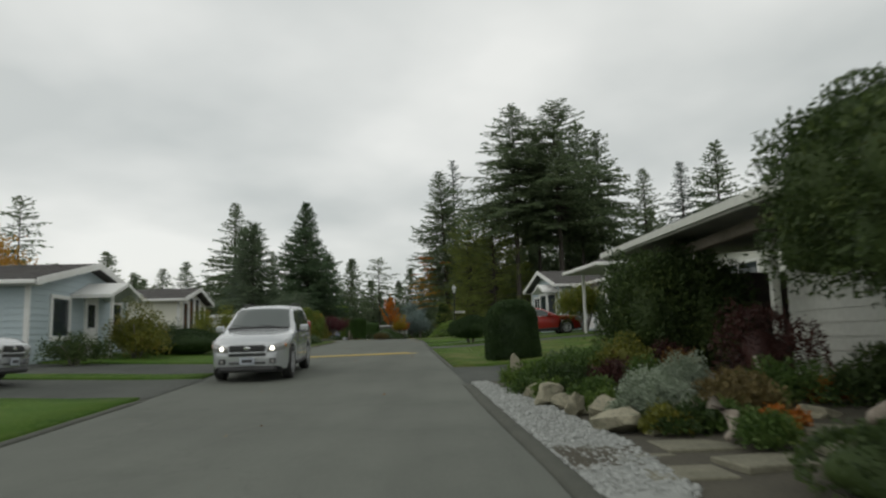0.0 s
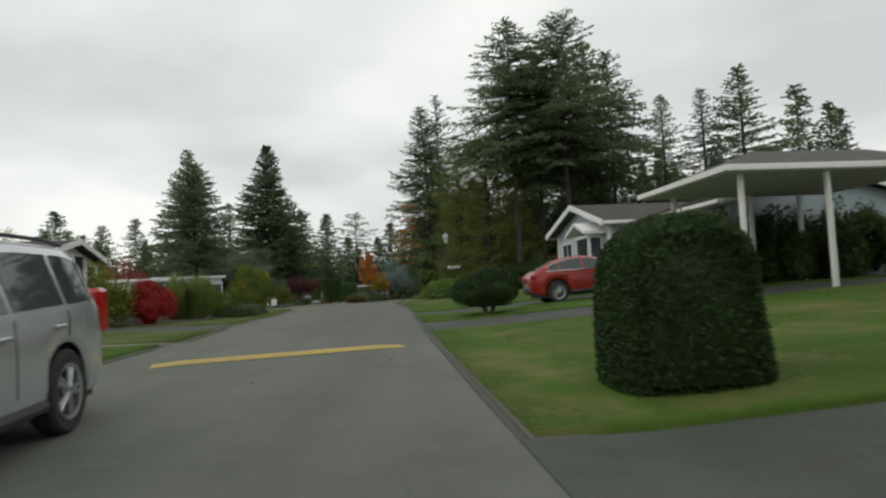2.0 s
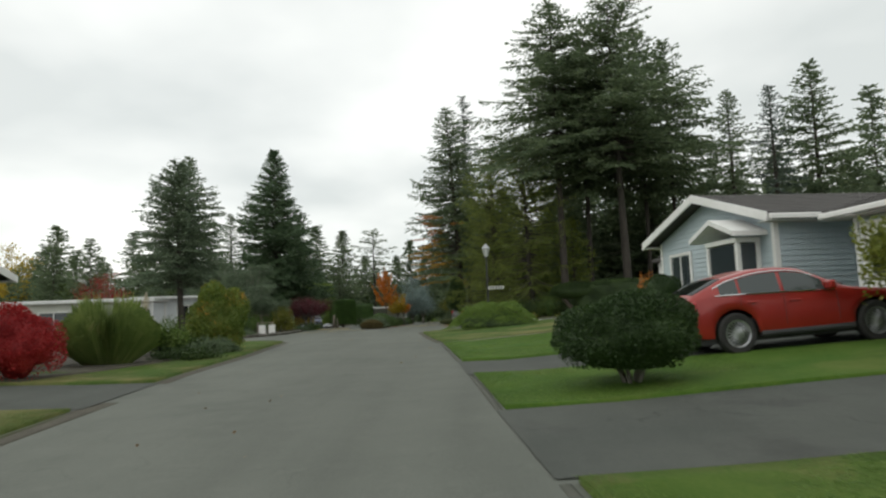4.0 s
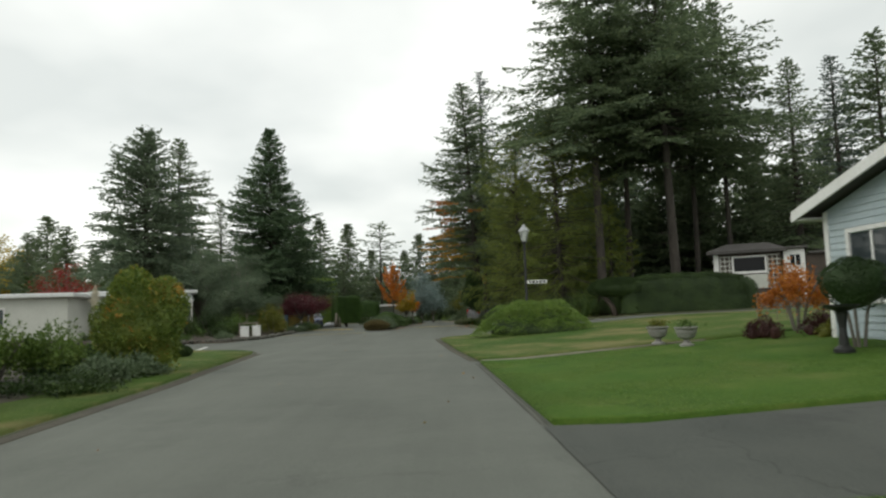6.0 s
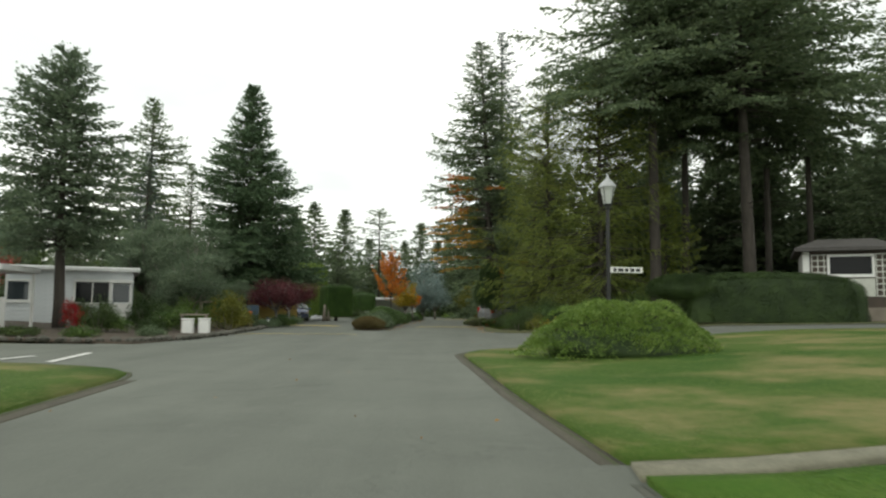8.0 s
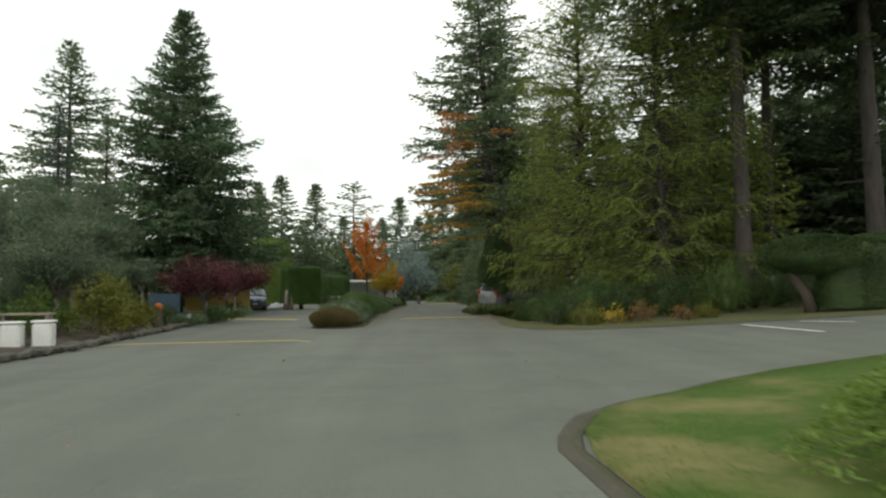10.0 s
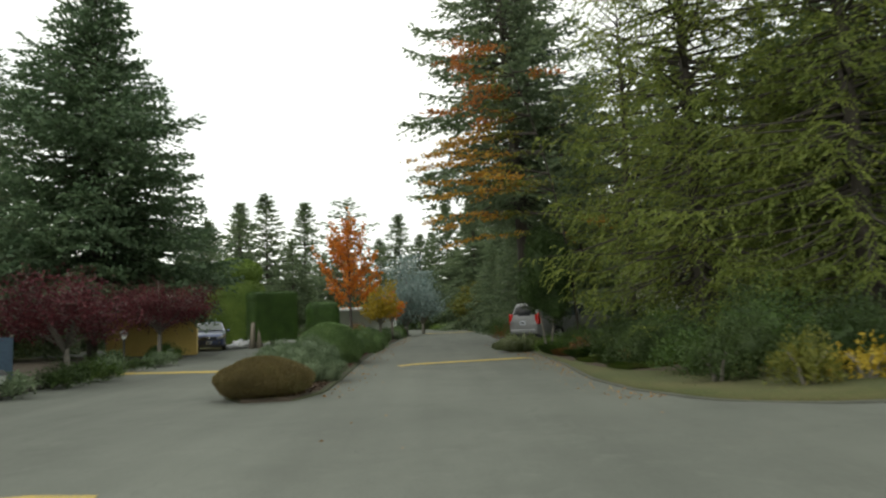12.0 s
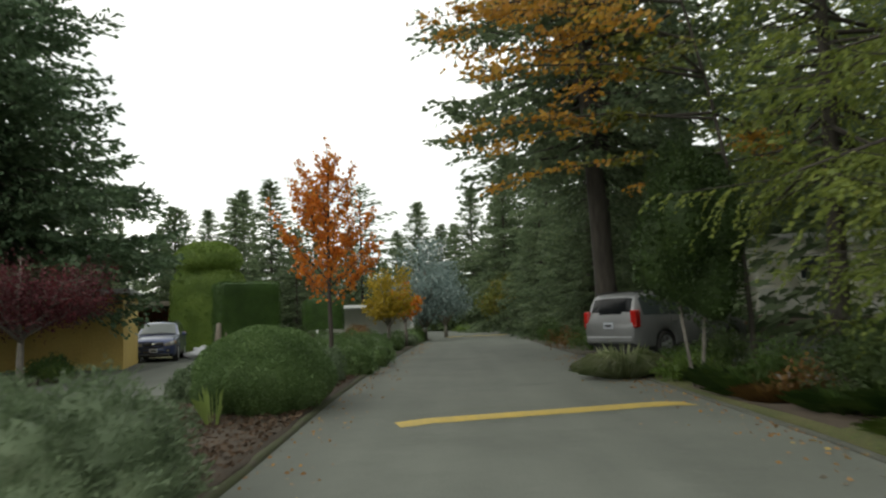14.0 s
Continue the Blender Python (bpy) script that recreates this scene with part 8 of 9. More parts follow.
for i, (x, y, r, h, lm, lb) in enumerate((
        (1.45, 76.0, 0.55, 0.95, L_OLIVE, "yellow-green fading plant at the wood's edge"), (2.35, 76.0, 0.5, 0.75, L_YELLOW, "pale yellow fading plant at the wood's edge"),
        (0.7, 77.4, 0.6, 0.95, L_RHODO, "dark green undergrowth at the wood's edge"), (3.2, 75.6, 0.6, 0.9, L_BRONZE, "rusty undergrowth at the wood's edge"),
        (4.3, 75.2, 0.5, 0.7, L_BRONZE, "rusty undergrowth at the wood's edge"), (1.4, 77.6, 0.9, 1.5, L_RHODO, "dark undergrowth under the cedars"),
        (3.4, 77.8, 1.0, 1.7, L_RHODO, "dark undergrowth under the cedars"), (5.4, 78.0, 1.1, 1.9, L_RHODO, "dark undergrowth under the cedars"),
        (0.7, 81.4, 0.9, 1.2, L_RHODO, "dark undergrowth under the cedars"), (0.9, 83.4, 0.9, 1.1, L_RHODO, "dark undergrowth beside the verge"),
        (1.0, 85.5, 0.9, 1.3, L_RHODO, "dark undergrowth under the cedars"), (7.6, 79, 1.2, 2.0, L_RHODO, "dark undergrowth in the wood"),
        (10.4, 79, 1.3, 2.1, L_RHODO, "dark undergrowth in the wood"), (2.6, 79.8, 1.2, 2.1, L_YEW, "dark undergrowth under the cedars"),
        (4.6, 77.6, 1.0, 2.0, L_HEDGE, "green shrub under the cedars"), (6.6, 77.4, 1.1, 2.3, L_PERENNIAL, "leafy green shrub at the wood's edge"), (8.6, 77.6, 1.0, 2.2, L_HEDGE, "dark green shrub at the wood's edge"), (2.2, 78.4, 0.9, 1.8, L_PERENNIAL, "leafy shrub under the cedars"), (5.2, 75.6, 0.45, 0.6, L_OLIVE, "yellow-green plant at the wood's edge"),
        (1.5, 80.8, 1.0, 1.5, L_HEDGE, "dark leafy shrub under the cedars"), (1.6, 82.8, 1.0, 1.6, L_PERENNIAL, "leafy shrub under the cedars"), (1.8, 84.8, 1.0, 1.6, L_HEDGE, "dark leafy shrub under the cedars"), (2.7, 77.0, 0.9, 1.5, L_HEDGE, "dark leafy shrub at the wood's edge"), (0.9, 79.0, 0.8, 1.1, L_PERENNIAL, "leafy shrub at the wood's edge"), (1.6, 87.0, 0.9, 1.4, L_HEDGE, "dark leafy shrub under the cedars"),
        (0.35, 86.4, 0.5, 0.75, L_BRONZE, "rusty weeds on the verge"), (0.75, 88.0, 0.6, 0.9, L_PERENNIAL, "leafy weeds on the verge"), (0.9, 82.6, 0.5, 0.7, L_BRONZE, "rusty weeds beside the verge"),
        (-0.1, 89.9, 0.55, 0.6, L_BRIGHT, "low bright green plants by a drive"), (0.5, 91.2, 0.7, 0.7, L_PERENNIAL, "low green plants by a drive"),
        (1.5, 92.0, 0.8, 0.9, L_RHODO, "dark shrub by a drive"), (0.5, 101.5, 0.8, 1.2, L_PERENNIAL, "weedy shrub beside the street"),
        (0.1, 104, 0.7, 1.0, L_BRONZE, "rusty shrub beside the street"), (0.2, 108, 0.8, 1.3, L_PERENNIAL, "green shrub beside the street"),
        (0.6, 113, 0.9, 1.5, L_RHODO, "dark shrub beside the street"), (0.8, 119, 0.9, 1.3, L_HEDGE, "green shrub beside the street"),
        (1.4, 126, 1.0, 1.6, L_RHODO, "dark shrub beside the street"), (2.4, 150, 1.6, 1.8, L_HEDGE, "shrub at the bend of the street"),
        (-2.2, 153, 1.8, 1.0, L_JUNIPER, "low spreading shrub at the bend"), (1.6, 99.9, 0.6, 0.9, L_PERENNIAL, "weedy plants at the foot of a fir"))):
    shrub("undergrowth", x, y, r, r, h, lm, lb, int((900 if lm in (L_YELLOW, L_BRONZE) else 4200) * r), 0.10 if lm in (L_YELLOW, L_BRONZE) else 0.065, 0.42, 0.45, 0.5, 100 + i, "undergrowth", "shrub", lumps=14, subs=6, heart=0.2 if lm in (L_YELLOW, L_BRONZE) else 0.4, stems=4 if r < 0.7 else 0)

# rock garden planting
for i, (x, y, r, h, lm, lb, nm) in enumerate((
        (2.5, 8.45, 0.62, 0.66, L_SILVERLEAF, "silvery felt-leaved bush in the rock garden", "silver_bush"), (3.05, 9.4, 0.5, 0.75, L_SILVERLEAF, "silvery felt-leaved bush in the rock garden", "silver_bush"),
        (1.35, 12.9, 0.45, 0.5, L_BRIGHT, "bright green mounded plant in the rock garden", "perennial"), (1.75, 12.3, 0.5, 0.6, L_PERENNIAL, "leafy green plant in the rock garden", "perennial"),
        (1.45, 11.9, 0.42, 0.45, L_PERENNIAL, "leafy green plant in the rock garden", "perennial"), (2.3, 11.9, 0.55, 0.75, L_PERENNIAL, "leafy green plant in the rock garden", "perennial"),
        (2.0, 11.0, 0.5, 0.6, L_HEDGE, "dark green mound in the rock garden", "perennial"), (2.5, 10.7, 0.5, 0.65, L_BURGUNDY, "reddish plant in the rock garden", "perennial"),
        (3.0, 11.6, 0.6, 0.9, L_OLIVE, "yellow-green plant in the rock garden", "perennial"), (3.1, 12.8, 0.6, 0.8, L_PERENNIAL, "leafy plant by the drive", "perennial"),
        (2.2, 13.3, 0.5, 0.6, L_LAVENDER, "grey-green mound by the drive", "perennial"), (2.3, 7.7, 0.3, 0.3, L_OLIVE, "yellow-flowered cushion by the boulders", "perennial"),
        (1.55, 12.4, 0.5, 0.5, L_BRIGHT, "bright green spreading plant in the rock garden", "perennial"), (2.6, 12.6, 0.6, 0.7, L_PERENNIAL, "leafy plant in the rock garden", "perennial"), (2.0, 11.7, 0.55, 0.55, L_BRIGHT, "fresh green plant in the rock garden", "perennial"), (1.75, 10.9, 0.4, 0.38, L_BRIGHT, "fresh green plant among boulders", "perennial"), (2.1, 10.2, 0.45, 0.42, L_PERENNIAL, "leafy plant among boulders", "perennial"), (2.9, 10.5, 0.5, 0.6, L_PERENNIAL, "leafy plant in the rock garden", "perennial"), (2.1, 9.5, 0.32, 0.3, L_BRIGHT, "low green plant among boulders", "perennial"), (3.5, 11.2, 0.45, 0.6, L_BRONZE, "rusty plant in the rock garden", "perennial"), (3.7, 12.2, 0.5, 0.7, L_BURGUNDY, "dark red plant in the rock garden", "perennial"), (2.5, 13.0, 0.5, 0.5, L_PERENNIAL, "leafy plant by the drive", "perennial"), (2.35, 8.2, 0.3, 0.25, L_LAVENDER, "grey-green cushion by driftwood", "perennial"), (2.9, 7.6, 0.35, 0.3, L_PERENNIAL, "low plant by the slabs", "perennial"),
        (3.3, 8.2, 0.55, 0.6, L_HEATHER, "rusty heather in the rock garden", "heather"), (3.9, 8.7, 0.6, 0.65, L_PERENNIAL, "leafy green plant in the rock garden", "perennial"),
        (3.3, 7.2, 0.24, 0.26, L_NANDINA, "orange cushion plant by the slabs", "perennial"), (2.9, 6.6, 0.35, 0.35, L_PERENNIAL, "low plant by the slabs", "perennial"),
        (4.6, 8.6, 0.3, 0.35, L_NANDINA, "orange plant under the evergreen", "perennial"), (2.55, 7.6, 0.35, 0.35, L_HEDGE, "dark cushion by driftwood", "perennial"))):
    shrub(nm, x, y, r, r, h, lm, lb, int((24000 if nm == "silver_bush" else 7000) * r), 0.04 if nm == "silver_bush" else 0.065, 0.4, 0.4, 0.4, 200 + i, "rock garden plants", "garden plant", lumps=14, dz=0.04, subs=5, heart=0.55)

# ---- shrubs on the left of the street ----
for i, (nm, x, y, r, h, lm, lb, lf) in enumerate((
        ("garden_shrub", -10.5, 24.2, 1.25, 2.1, L_OLIVE, "rounded yellow-green shrub before a house", 0.09),
        ("garden_shrub", -11.2, 28.6, 0.9, 1.5, L_HEDGE, "green shrub beside a porch", 0.07), ("garden_shrub", -10.9, 20.9, 0.9, 1.1, L_RHODO, "dark shrub beside a drive", 0.07),
        ("garden_shrub", -10.2, 31.2, 0.8, 1.1, L_HEDGE, "green shrub beside a drive", 0.07), ("garden_shrub", -11.4, 26.4, 0.8, 1.3, L_PERENNIAL, "leafy shrub beside a porch", 0.08),
        ("garden_shrub", -11.0, 35.9, 0.85, 2.3, L_AZALEA, "loose yellow-green shrub with red tips", 0.09),
        ("garden_shrub", -12.4, 36.4, 0.9, 2.1, L_AZALEA, "loose yellow-green shrub before a house", 0.09), ("garden_shrub", -11.8, 39.0, 0.9, 1.5, L_HEDGE, "dark green shrub before a house", 0.08),
        ("orange_shrub", -11.2, 32.0, 0.55, 0.8, L_NANDINA, "small orange autumn shrub", 0.06),
        ("garden_shrub", -9.9, 44.7, 0.75, 1.25, L_BRIGHT, "fresh green shrub by the verge", 0.07), ("lavender", -8.5, 43.9, 0.6, 0.65, L_LAVENDER, "grey-green lavender mound by the verge", 0.07),
        ("lavender", -8.4, 45.3, 0.5, 0.6, L_LAVENDER, "grey-green lavender mound by the verge", 0.07), ("low_juniper", -8.5, 42.6, 1.0, 0.45, L_HEDGE, "low spreading evergreen on the verge", 0.06),
        ("low_juniper", -9.3, 44.8, 1.0, 0.6, L_YEW, "low dark spreading evergreen", 0.06), ("garden_shrub", -10.6, 44.0, 0.9, 1.5, L_BRIGHT, "fresh green shrub by the verge", 0.08),
                ("garden_shrub", -12.75, 73.0, 0.8, 2.15, L_OLIVE, "rounded yellow-green shrub by the street", 0.08), ("garden_shrub", -14.4, 68.4, 0.6, 0.8, L_HEDGE, "low green shrub by white posts", 0.07),
        ("garden_shrub", -14.8, 71.0, 0.8, 1.2, L_PERENNIAL, "leafy shrub in a cottage garden", 0.08), ("garden_shrub", -14.9, 73.6, 1.0, 1.7, L_BRIGHT, "fresh green spreading shrub in a cottage garden", 0.08), ("low_plants", -15.0, 64.4, 0.7, 0.45, L_PERENNIAL, "low leafy plants at a garden's edge", 0.06), ("low_plants", -16.6, 63.6, 0.8, 0.4, L_RHODO, "low dark plants at a garden's edge", 0.06),
        ("low_plants", -18.6, 64.2, 0.9, 0.5, L_RHODO, "low dark plants at a garden's edge", 0.06), ("low_plants", -13.4, 66.4, 0.6, 0.5, L_LAVENDER, "grey-green low plants at a garden's edge", 0.06),
        ("garden_shrub", -13.1, 80.6, 0.75, 0.7, L_LAVENDER, "grey-green low shrub under the maples", 0.07), ("garden_shrub", -12.9, 83.0, 0.7, 0.75, L_HEDGE, "dark low shrub under the maples", 0.07), ("garden_shrub", -13.0, 84.9, 0.75, 0.7, L_PERENNIAL, "leafy low shrub under the maples", 0.07), ("garden_shrub", -14.4, 81.6, 0.8, 0.9, L_RHODO, "dark low shrub under the maples", 0.07),
        ("garden_shrub", -15.8, 68.2, 0.8, 1.0, L_PERENNIAL, "leafy shrub in a cottage garden", 0.08),
        ("garden_shrub", -16.0, 67.6, 0.7, 1.5, L_RHODO, "dark rose bush in a cottage garden", 0.07), ("garden_shrub", -16.6, 73.0, 1.0, 1.6, L_HEDGE, "dark shrub in a cottage garden", 0.08),
        ("red_shrub", -17.6, 68.8, 0.4, 1.5, L_SCARLET, "red flowering shrub before a mobile home", 0.07), ("garden_shrub", -19.8, 73.5, 0.9, 1.4, L_RHODO, "dark shrub at a mobile home", 0.08),
        ("garden_shrub", -17.2, 77.4, 1.3, 2.9, L_PINE, "grey-green bushy evergreen in a cottage garden", 0.09), ("garden_shrub", -13.4, 76.4, 0.95, 1.45, L_OLIVE, "yellow-green shrub by a low wall", 0.08), ("garden_shrub", -14.6, 77.5, 0.8, 1.8, L_PERENNIAL, "tall leafy shrub by a low wall", 0.08),
        ("garden_shrub", -13.6, 86.6, 0.8, 0.8, L_LAVENDER, "grey-green low shrub under the maples", 0.07), ("garden_shrub", -14.0, 88.6, 0.9, 0.9, L_HEDGE, "green low shrub under the maples", 0.07),
        ("garden_shrub", -13.9, 91.6, 0.8, 0.6, L_LAVENDER, "grey-green low shrub before the shed", 0.07), ("garden_shrub", -15.4, 96.4, 0.9, 0.8, L_PERENNIAL, "low shrub before the shed", 0.07),
        ("garden_shrub", -16.4, 98.4, 0.6, 0.8, L_HEDGE, "low shrub before the shed", 0.07), 
        ("garden_shrub", -12.0, 114, 1.0, 1.4, L_RHODO, "dark shrub beyond the hedge", 0.08), ("garden_shrub", -18.5, 108.8, 1.0, 1.6, L_RHODO, "dark shrub behind a car", 0.08),
        ("garden_shrub", -22.5, 113, 1.3, 2.4, L_HEDGE, "green shrub behind a drive", 0.1), ("garden_shrub", -18.6, 85.8, 1.2, 2.2, L_RHODO, "dark shrub behind the maples", 0.1),
        ("garden_shrub", -22.5, 95.5, 1.6, 3.0, L_RHODO, "dark shrub under the spruce", 0.1),
        ("garden_shrub", -24, 89, 1.8, 3.0, L_RHODO, "dark shrub under the spruce", 0.1), ("garden_shrub", -19.6, 88, 1.8, 3.2, L_RHODO, "dark shrub in a cottage garden", 0.1))):
    shrub(nm, x, y, r, r, h, lm, lb, int((4200 if y < 55 else 3600) * r * (0.6 + 0.3 * h)), lf * 1.15, 0.5, 0.45, 0.75, 300 + i, "garden shrubs", "shrub", stems=6 if h > 1.0 else 0, lumps=16, heart=0.4, subs=6, base=0.7)

shrub("low_juniper", -11.3, 50.6, 1.15, 0.8, 0.62, L_HEDGE, "low rounded evergreen clipped on the corner", 14000, 0.05, 0.45, 0.12, 0.10, 484, "garden shrubs", base=0.6, lumps=18, heart=0.9)
shrub("low_juniper", -10.1, 51.1, 0.6, 0.5, 0.45, L_HEDGE, "small low rounded evergreen on the corner", 6000, 0.05, 0.45, 0.12, 0.10, 485, "garden shrubs", base=0.6, lumps=18, heart=0.9)
shrub("clipped_shrub", -9.75, 26.6, 1.55, 1.0, 1.0, L_YEW, "low dark clipped shrub before a house", 14000, 0.05, 0.4, 0.15, 0.12, 483, "garden shrubs", base=0.75, lumps=20, heart=0.85)
shrub("pieris", -8.85, 46.4, 1.02, 1.05, 2.3, L_PIERIS, "rounded bush with orange-tinted tips", 15000, 0.09, 0.5, 0.34, 0.35, 481, "garden shrubs", base=0.8, lumps=24, heart=0.8, stems=5)
shrub("red_shrub", -10.0, 37.2, 0.9, 0.9, 1.65, L_SCARLET, "bright scarlet autumn bush", 11000, 0.06, 0.5, 0.34, 0.45, 482, "garden shrubs", base=0.8, lumps=22, heart=0.7, stems=5)
tuft("ornamental_grass", -9.9, 40.8, 2.0, 0.85, 2200, L_REED, "tall green ornamental grass clump", 71, 0.013, arch=0.55, foot=0.6)
pampas = thing("pampas_grass", on_land(-18.2, 62.6), "pale feathery pampas plume above the shrubs", "grass clump")
rng = np.random.default_rng(73)
part("stem", Build().tube([(0, 0, -0.1), (0.03, 0, 1.0), (0.10, 0.02, 2.5)], [0.02, 0.015, 0.006], 6), M_WOOD, pampas)
q = rng.random(900)
P = np.stack([0.06 + 0.05 * q + rng.normal(size=900) * 0.085 * np.sin(3.0 * q + 0.1), rng.normal(size=900) * 0.085 * np.sin(3.0 * q + 0.1), 1.45 + 1.15 * q], 1)
v, f = leaves(P, rng.normal(size=(900, 3)) * 0.5 + np.array([0.2, 0, 1.0]), 0.14, 0.025, rng)
part("plume", mesh_from("plume", v, f, L_PLUME), None, pampas, "creamy feather plume")
tuft("striped_grass", -0.75, 91.4, 0.8, 0.85, 420, L_STRIPED, "pale striped grass by a drive", 74, 0.022, arch=0.75)
for i, (x, y, h, r, lm) in enumerate(((0.5, 81.0, 0.22, 0.6, M_BLADE_DRY), (0.55, 82.4, 0.3, 0.6, L_PERENNIAL), (0.3, 83.6, 0.22, 0.6, M_BLADE_DRY), (0.35, 85.2, 0.4, 0.6, L_PERENNIAL), (0.05, 86.4, 0.35, 0.5, L_BRONZE), (0.2, 88.4, 0.5, 0.6, L_PERENNIAL), (1.5, 79.3, 0.35, 0.7, L_OLIVE))):
    tuft("weeds", x, y, h, r, 420, lm, "ragged weeds on the shaded verge", 750 + i, 0.016)
tuft("weeds", 0.1, 87.2, 0.5, 0.7, 300, L_PERENNIAL, "tall weeds on the verge", 75, 0.014)
tuft("weeds", 0.8, 84.3, 0.5, 0.8, 300, L_PERENNIAL, "tall weeds on the verge", 76, 0.014)
tuft("grass_clump", -7.4, 86.2, 0.7, 0.25, 16, L_REED, "yellowing grass clump on the island", 78, 0.012)

# ---- island planting ----
shrub("heather_mound", -7.08, 78.6, 0.88, 0.92, 0.74, L_HEATHER, "rusty brown heather mound at the island's tip", 46000, 0.058, 0.17, 0.10, 0.14, 401, category="shrub", base=0.85, up=0.8, lumps=24)
shrub("lavender_mound", -7.0, 81.6, 1.12, 1.25, 1.03, L_LAVENDER, "grey-green lavender mound on the island", 24000, 0.065, 0.26, 0.3, 0.2, 402, base=0.5, lumps=22, subs=7, heart=0.8)
shrub("island_shrub", -7.2, 88.2, 1.08, 1.7, 1.32, L_ISLAND, "dense green clipped shrub on the island", 40000, 0.045, 0.4, 0.14, 0.10, 403, base=0.6, lumps=24, heart=0.9)
for i, (x, y, rx, ry, h, lm) in enumerate(((-8.9, 89.5, 0.5, 0.7, 0.7, L_LAVENDER), (-7.3, 91.8, 0.8, 0.9, 0.95, L_LAVENDER), (-6.9, 94.8, 0.8, 1.1, 0.9, L_ISLAND), (-7.2, 98, 0.95, 1.5, 1.1, L_ISLAND), (-6.95, 101.5, 0.8, 1.4, 1.0, L_ISLAND),
                                       (-7.4, 105, 0.9, 1.5, 1.05, L_LAVENDER), (-7.0, 109, 0.8, 1.5, 0.95, L_ISLAND), (-6.8, 113.5, 0.7, 1.4, 0.9, L_LAVENDER), (-6.7, 118, 0.8, 1.6, 0.95, L_ISLAND), (-8.6, 97, 0.9, 1.4, 1.1, L_ISLAND), (-8.8, 103, 0.9, 1.5, 1.2, L_ISLAND), (-8.6, 110, 0.9, 1.6, 1.4, L_BRONZE), (-6.4, 122, 0.7, 1.2, 0.8, L_PERENNIAL))):
    shrub("island_shrub", x, y, rx, ry, h, lm, "mounded shrub on the planted island", int((4000 if y < 100 else 2000) * (rx + ry)), 0.07, 0.45, 0.25, 0.15, 420 + i, "island shrubs", lumps=14, subs=5, heart=0.75)


# ---- far woods: uncountable small conifers and thickets ----
def far_wood(name, n, area, hmin, hmax, leafm, seed, label, per=230, leaf=1.0, slim=0.22):
    rng = np.random.default_rng(seed)
    x, y = rng.uniform(area[0], area[1], n), rng.uniform(area[2], area[3], n)
    h = rng.uniform(hmin, hmax, n)
    k = np.repeat(np.arange(n), per)
    q = rng.random(n * per) ** 1.25
    a = rng.uniform(0, 6.283, n * per)
    tier = 0.75 + 0.25 * np.sin(q * 40 + k)
    r = h[k] * slim * (1 - q) ** 0.8 * tier * rng.uniform(0.35, 1.0, n * per) + 0.1
    P = np.stack([x[k] + r * np.cos(a), y[k] + r * np.sin(a), land(x[k], y[k]) + 0.1 + q * h[k] * 0.98], 1)
    D = np.stack([np.cos(a), np.sin(a), -0.25 + 0.9 * q ** 2 + 0.2 * rng.normal(size=n * per)], 1)
    v, f = leaves(P, D, leaf, leaf * 0.38, rng, 0.05)
    return tagged(new(name, mesh_from(name, v, f, leafm)), label, "woods", "", "stuff")


far_wood("far_woods", 260, (-150, 60, 185, 240), 9, 16, L_FIR, 901, "far belt of dark conifers")
far_wood("far_woods", 110, (6, 75, 108, 150), 9, 18, L_FIR, 902, "dark depths of the wood behind the firs", 260, 1.0)
far_wood("far_woods", 45, (-75, -26, 108, 150), 5, 11, L_FIR, 903, "dark trees behind the gardens", 260, 0.8)
far_wood("far_woods", 170, (6, 75, 90, 108), 8, 15, L_FIR, 907, "dark young conifers under the tall firs", 300, 0.7, 0.28)
far_wood("thicket", 130, (16, 70, 90, 112), 2.0, 4.5, L_RHODO, 904, "dark thicket under the firs", 160, 0.5, 0.5)
far_wood("thicket", 90, (-60, -26.5, 84, 108), 2.0, 5.0, L_RHODO, 905, "dark thicket behind the gardens", 160, 0.5, 0.45)
far_wood("thicket", 60, (-30, 30, 158, 180), 2.5, 6, L_RHODO, 906, "dark thicket beyond the bend", 200, 0.6, 0.5)

# ---- street lamp with sign ----
lampz = land1(0.8, 57.3)
lp = thing("street_lamp", pose(0.8, 57.3, lampz), "black post lamp with frosted lantern and sign", "street lamp")
part("post", Build().turned([(0.11, -0.3), (0.11, 0.25), (0.07, 0.32), (0.05, 0.5), (0.042, 3.35), (0.06, 3.38), (0.045, 3.46)], 14), M_BLACKMETAL, lp)
lt = part("lantern", Build().turned([(0.09, 3.46), (0.17, 3.86), (0.165, 3.87), (0.085, 3.47)], 8), M_LANTERN, lp, "frosted lantern glass")
part("cap", Build().turned([(0.21, 3.86), (0.205, 3.89), (0.12, 4.0), (0.05, 4.06), (0.03, 4.12), (0.001, 4.16)], 12), M_GALV, lt, "pale metal lantern cap")
part("collar", Build().turned([(0.10, 3.43), (0.11, 3.46), (0.09, 3.48)], 12), M_BLACKMETAL, lt)
for k in range(4):
    a = math.pi / 4 + k * math.pi / 2
    part("rib", Build().tube([(0.093 * math.cos(a), 0.093 * math.sin(a), 3.46), (0.172 * math.cos(a), 0.172 * math.sin(a), 3.87)], [0.009, 0.009], 5), M_BLACKMETAL, lt)
sg = part("sign", Build().box(0.02, -0.012, 1.86, 0.98, 0.012, 2.02, 0.004), M_WHITE, lp, "white street sign with dark lettering", m=pose(0.02, -0.05, 0.36, 0, 0, 8) @ Matrix.Diagonal((0.8, 1, 0.82, 1)))
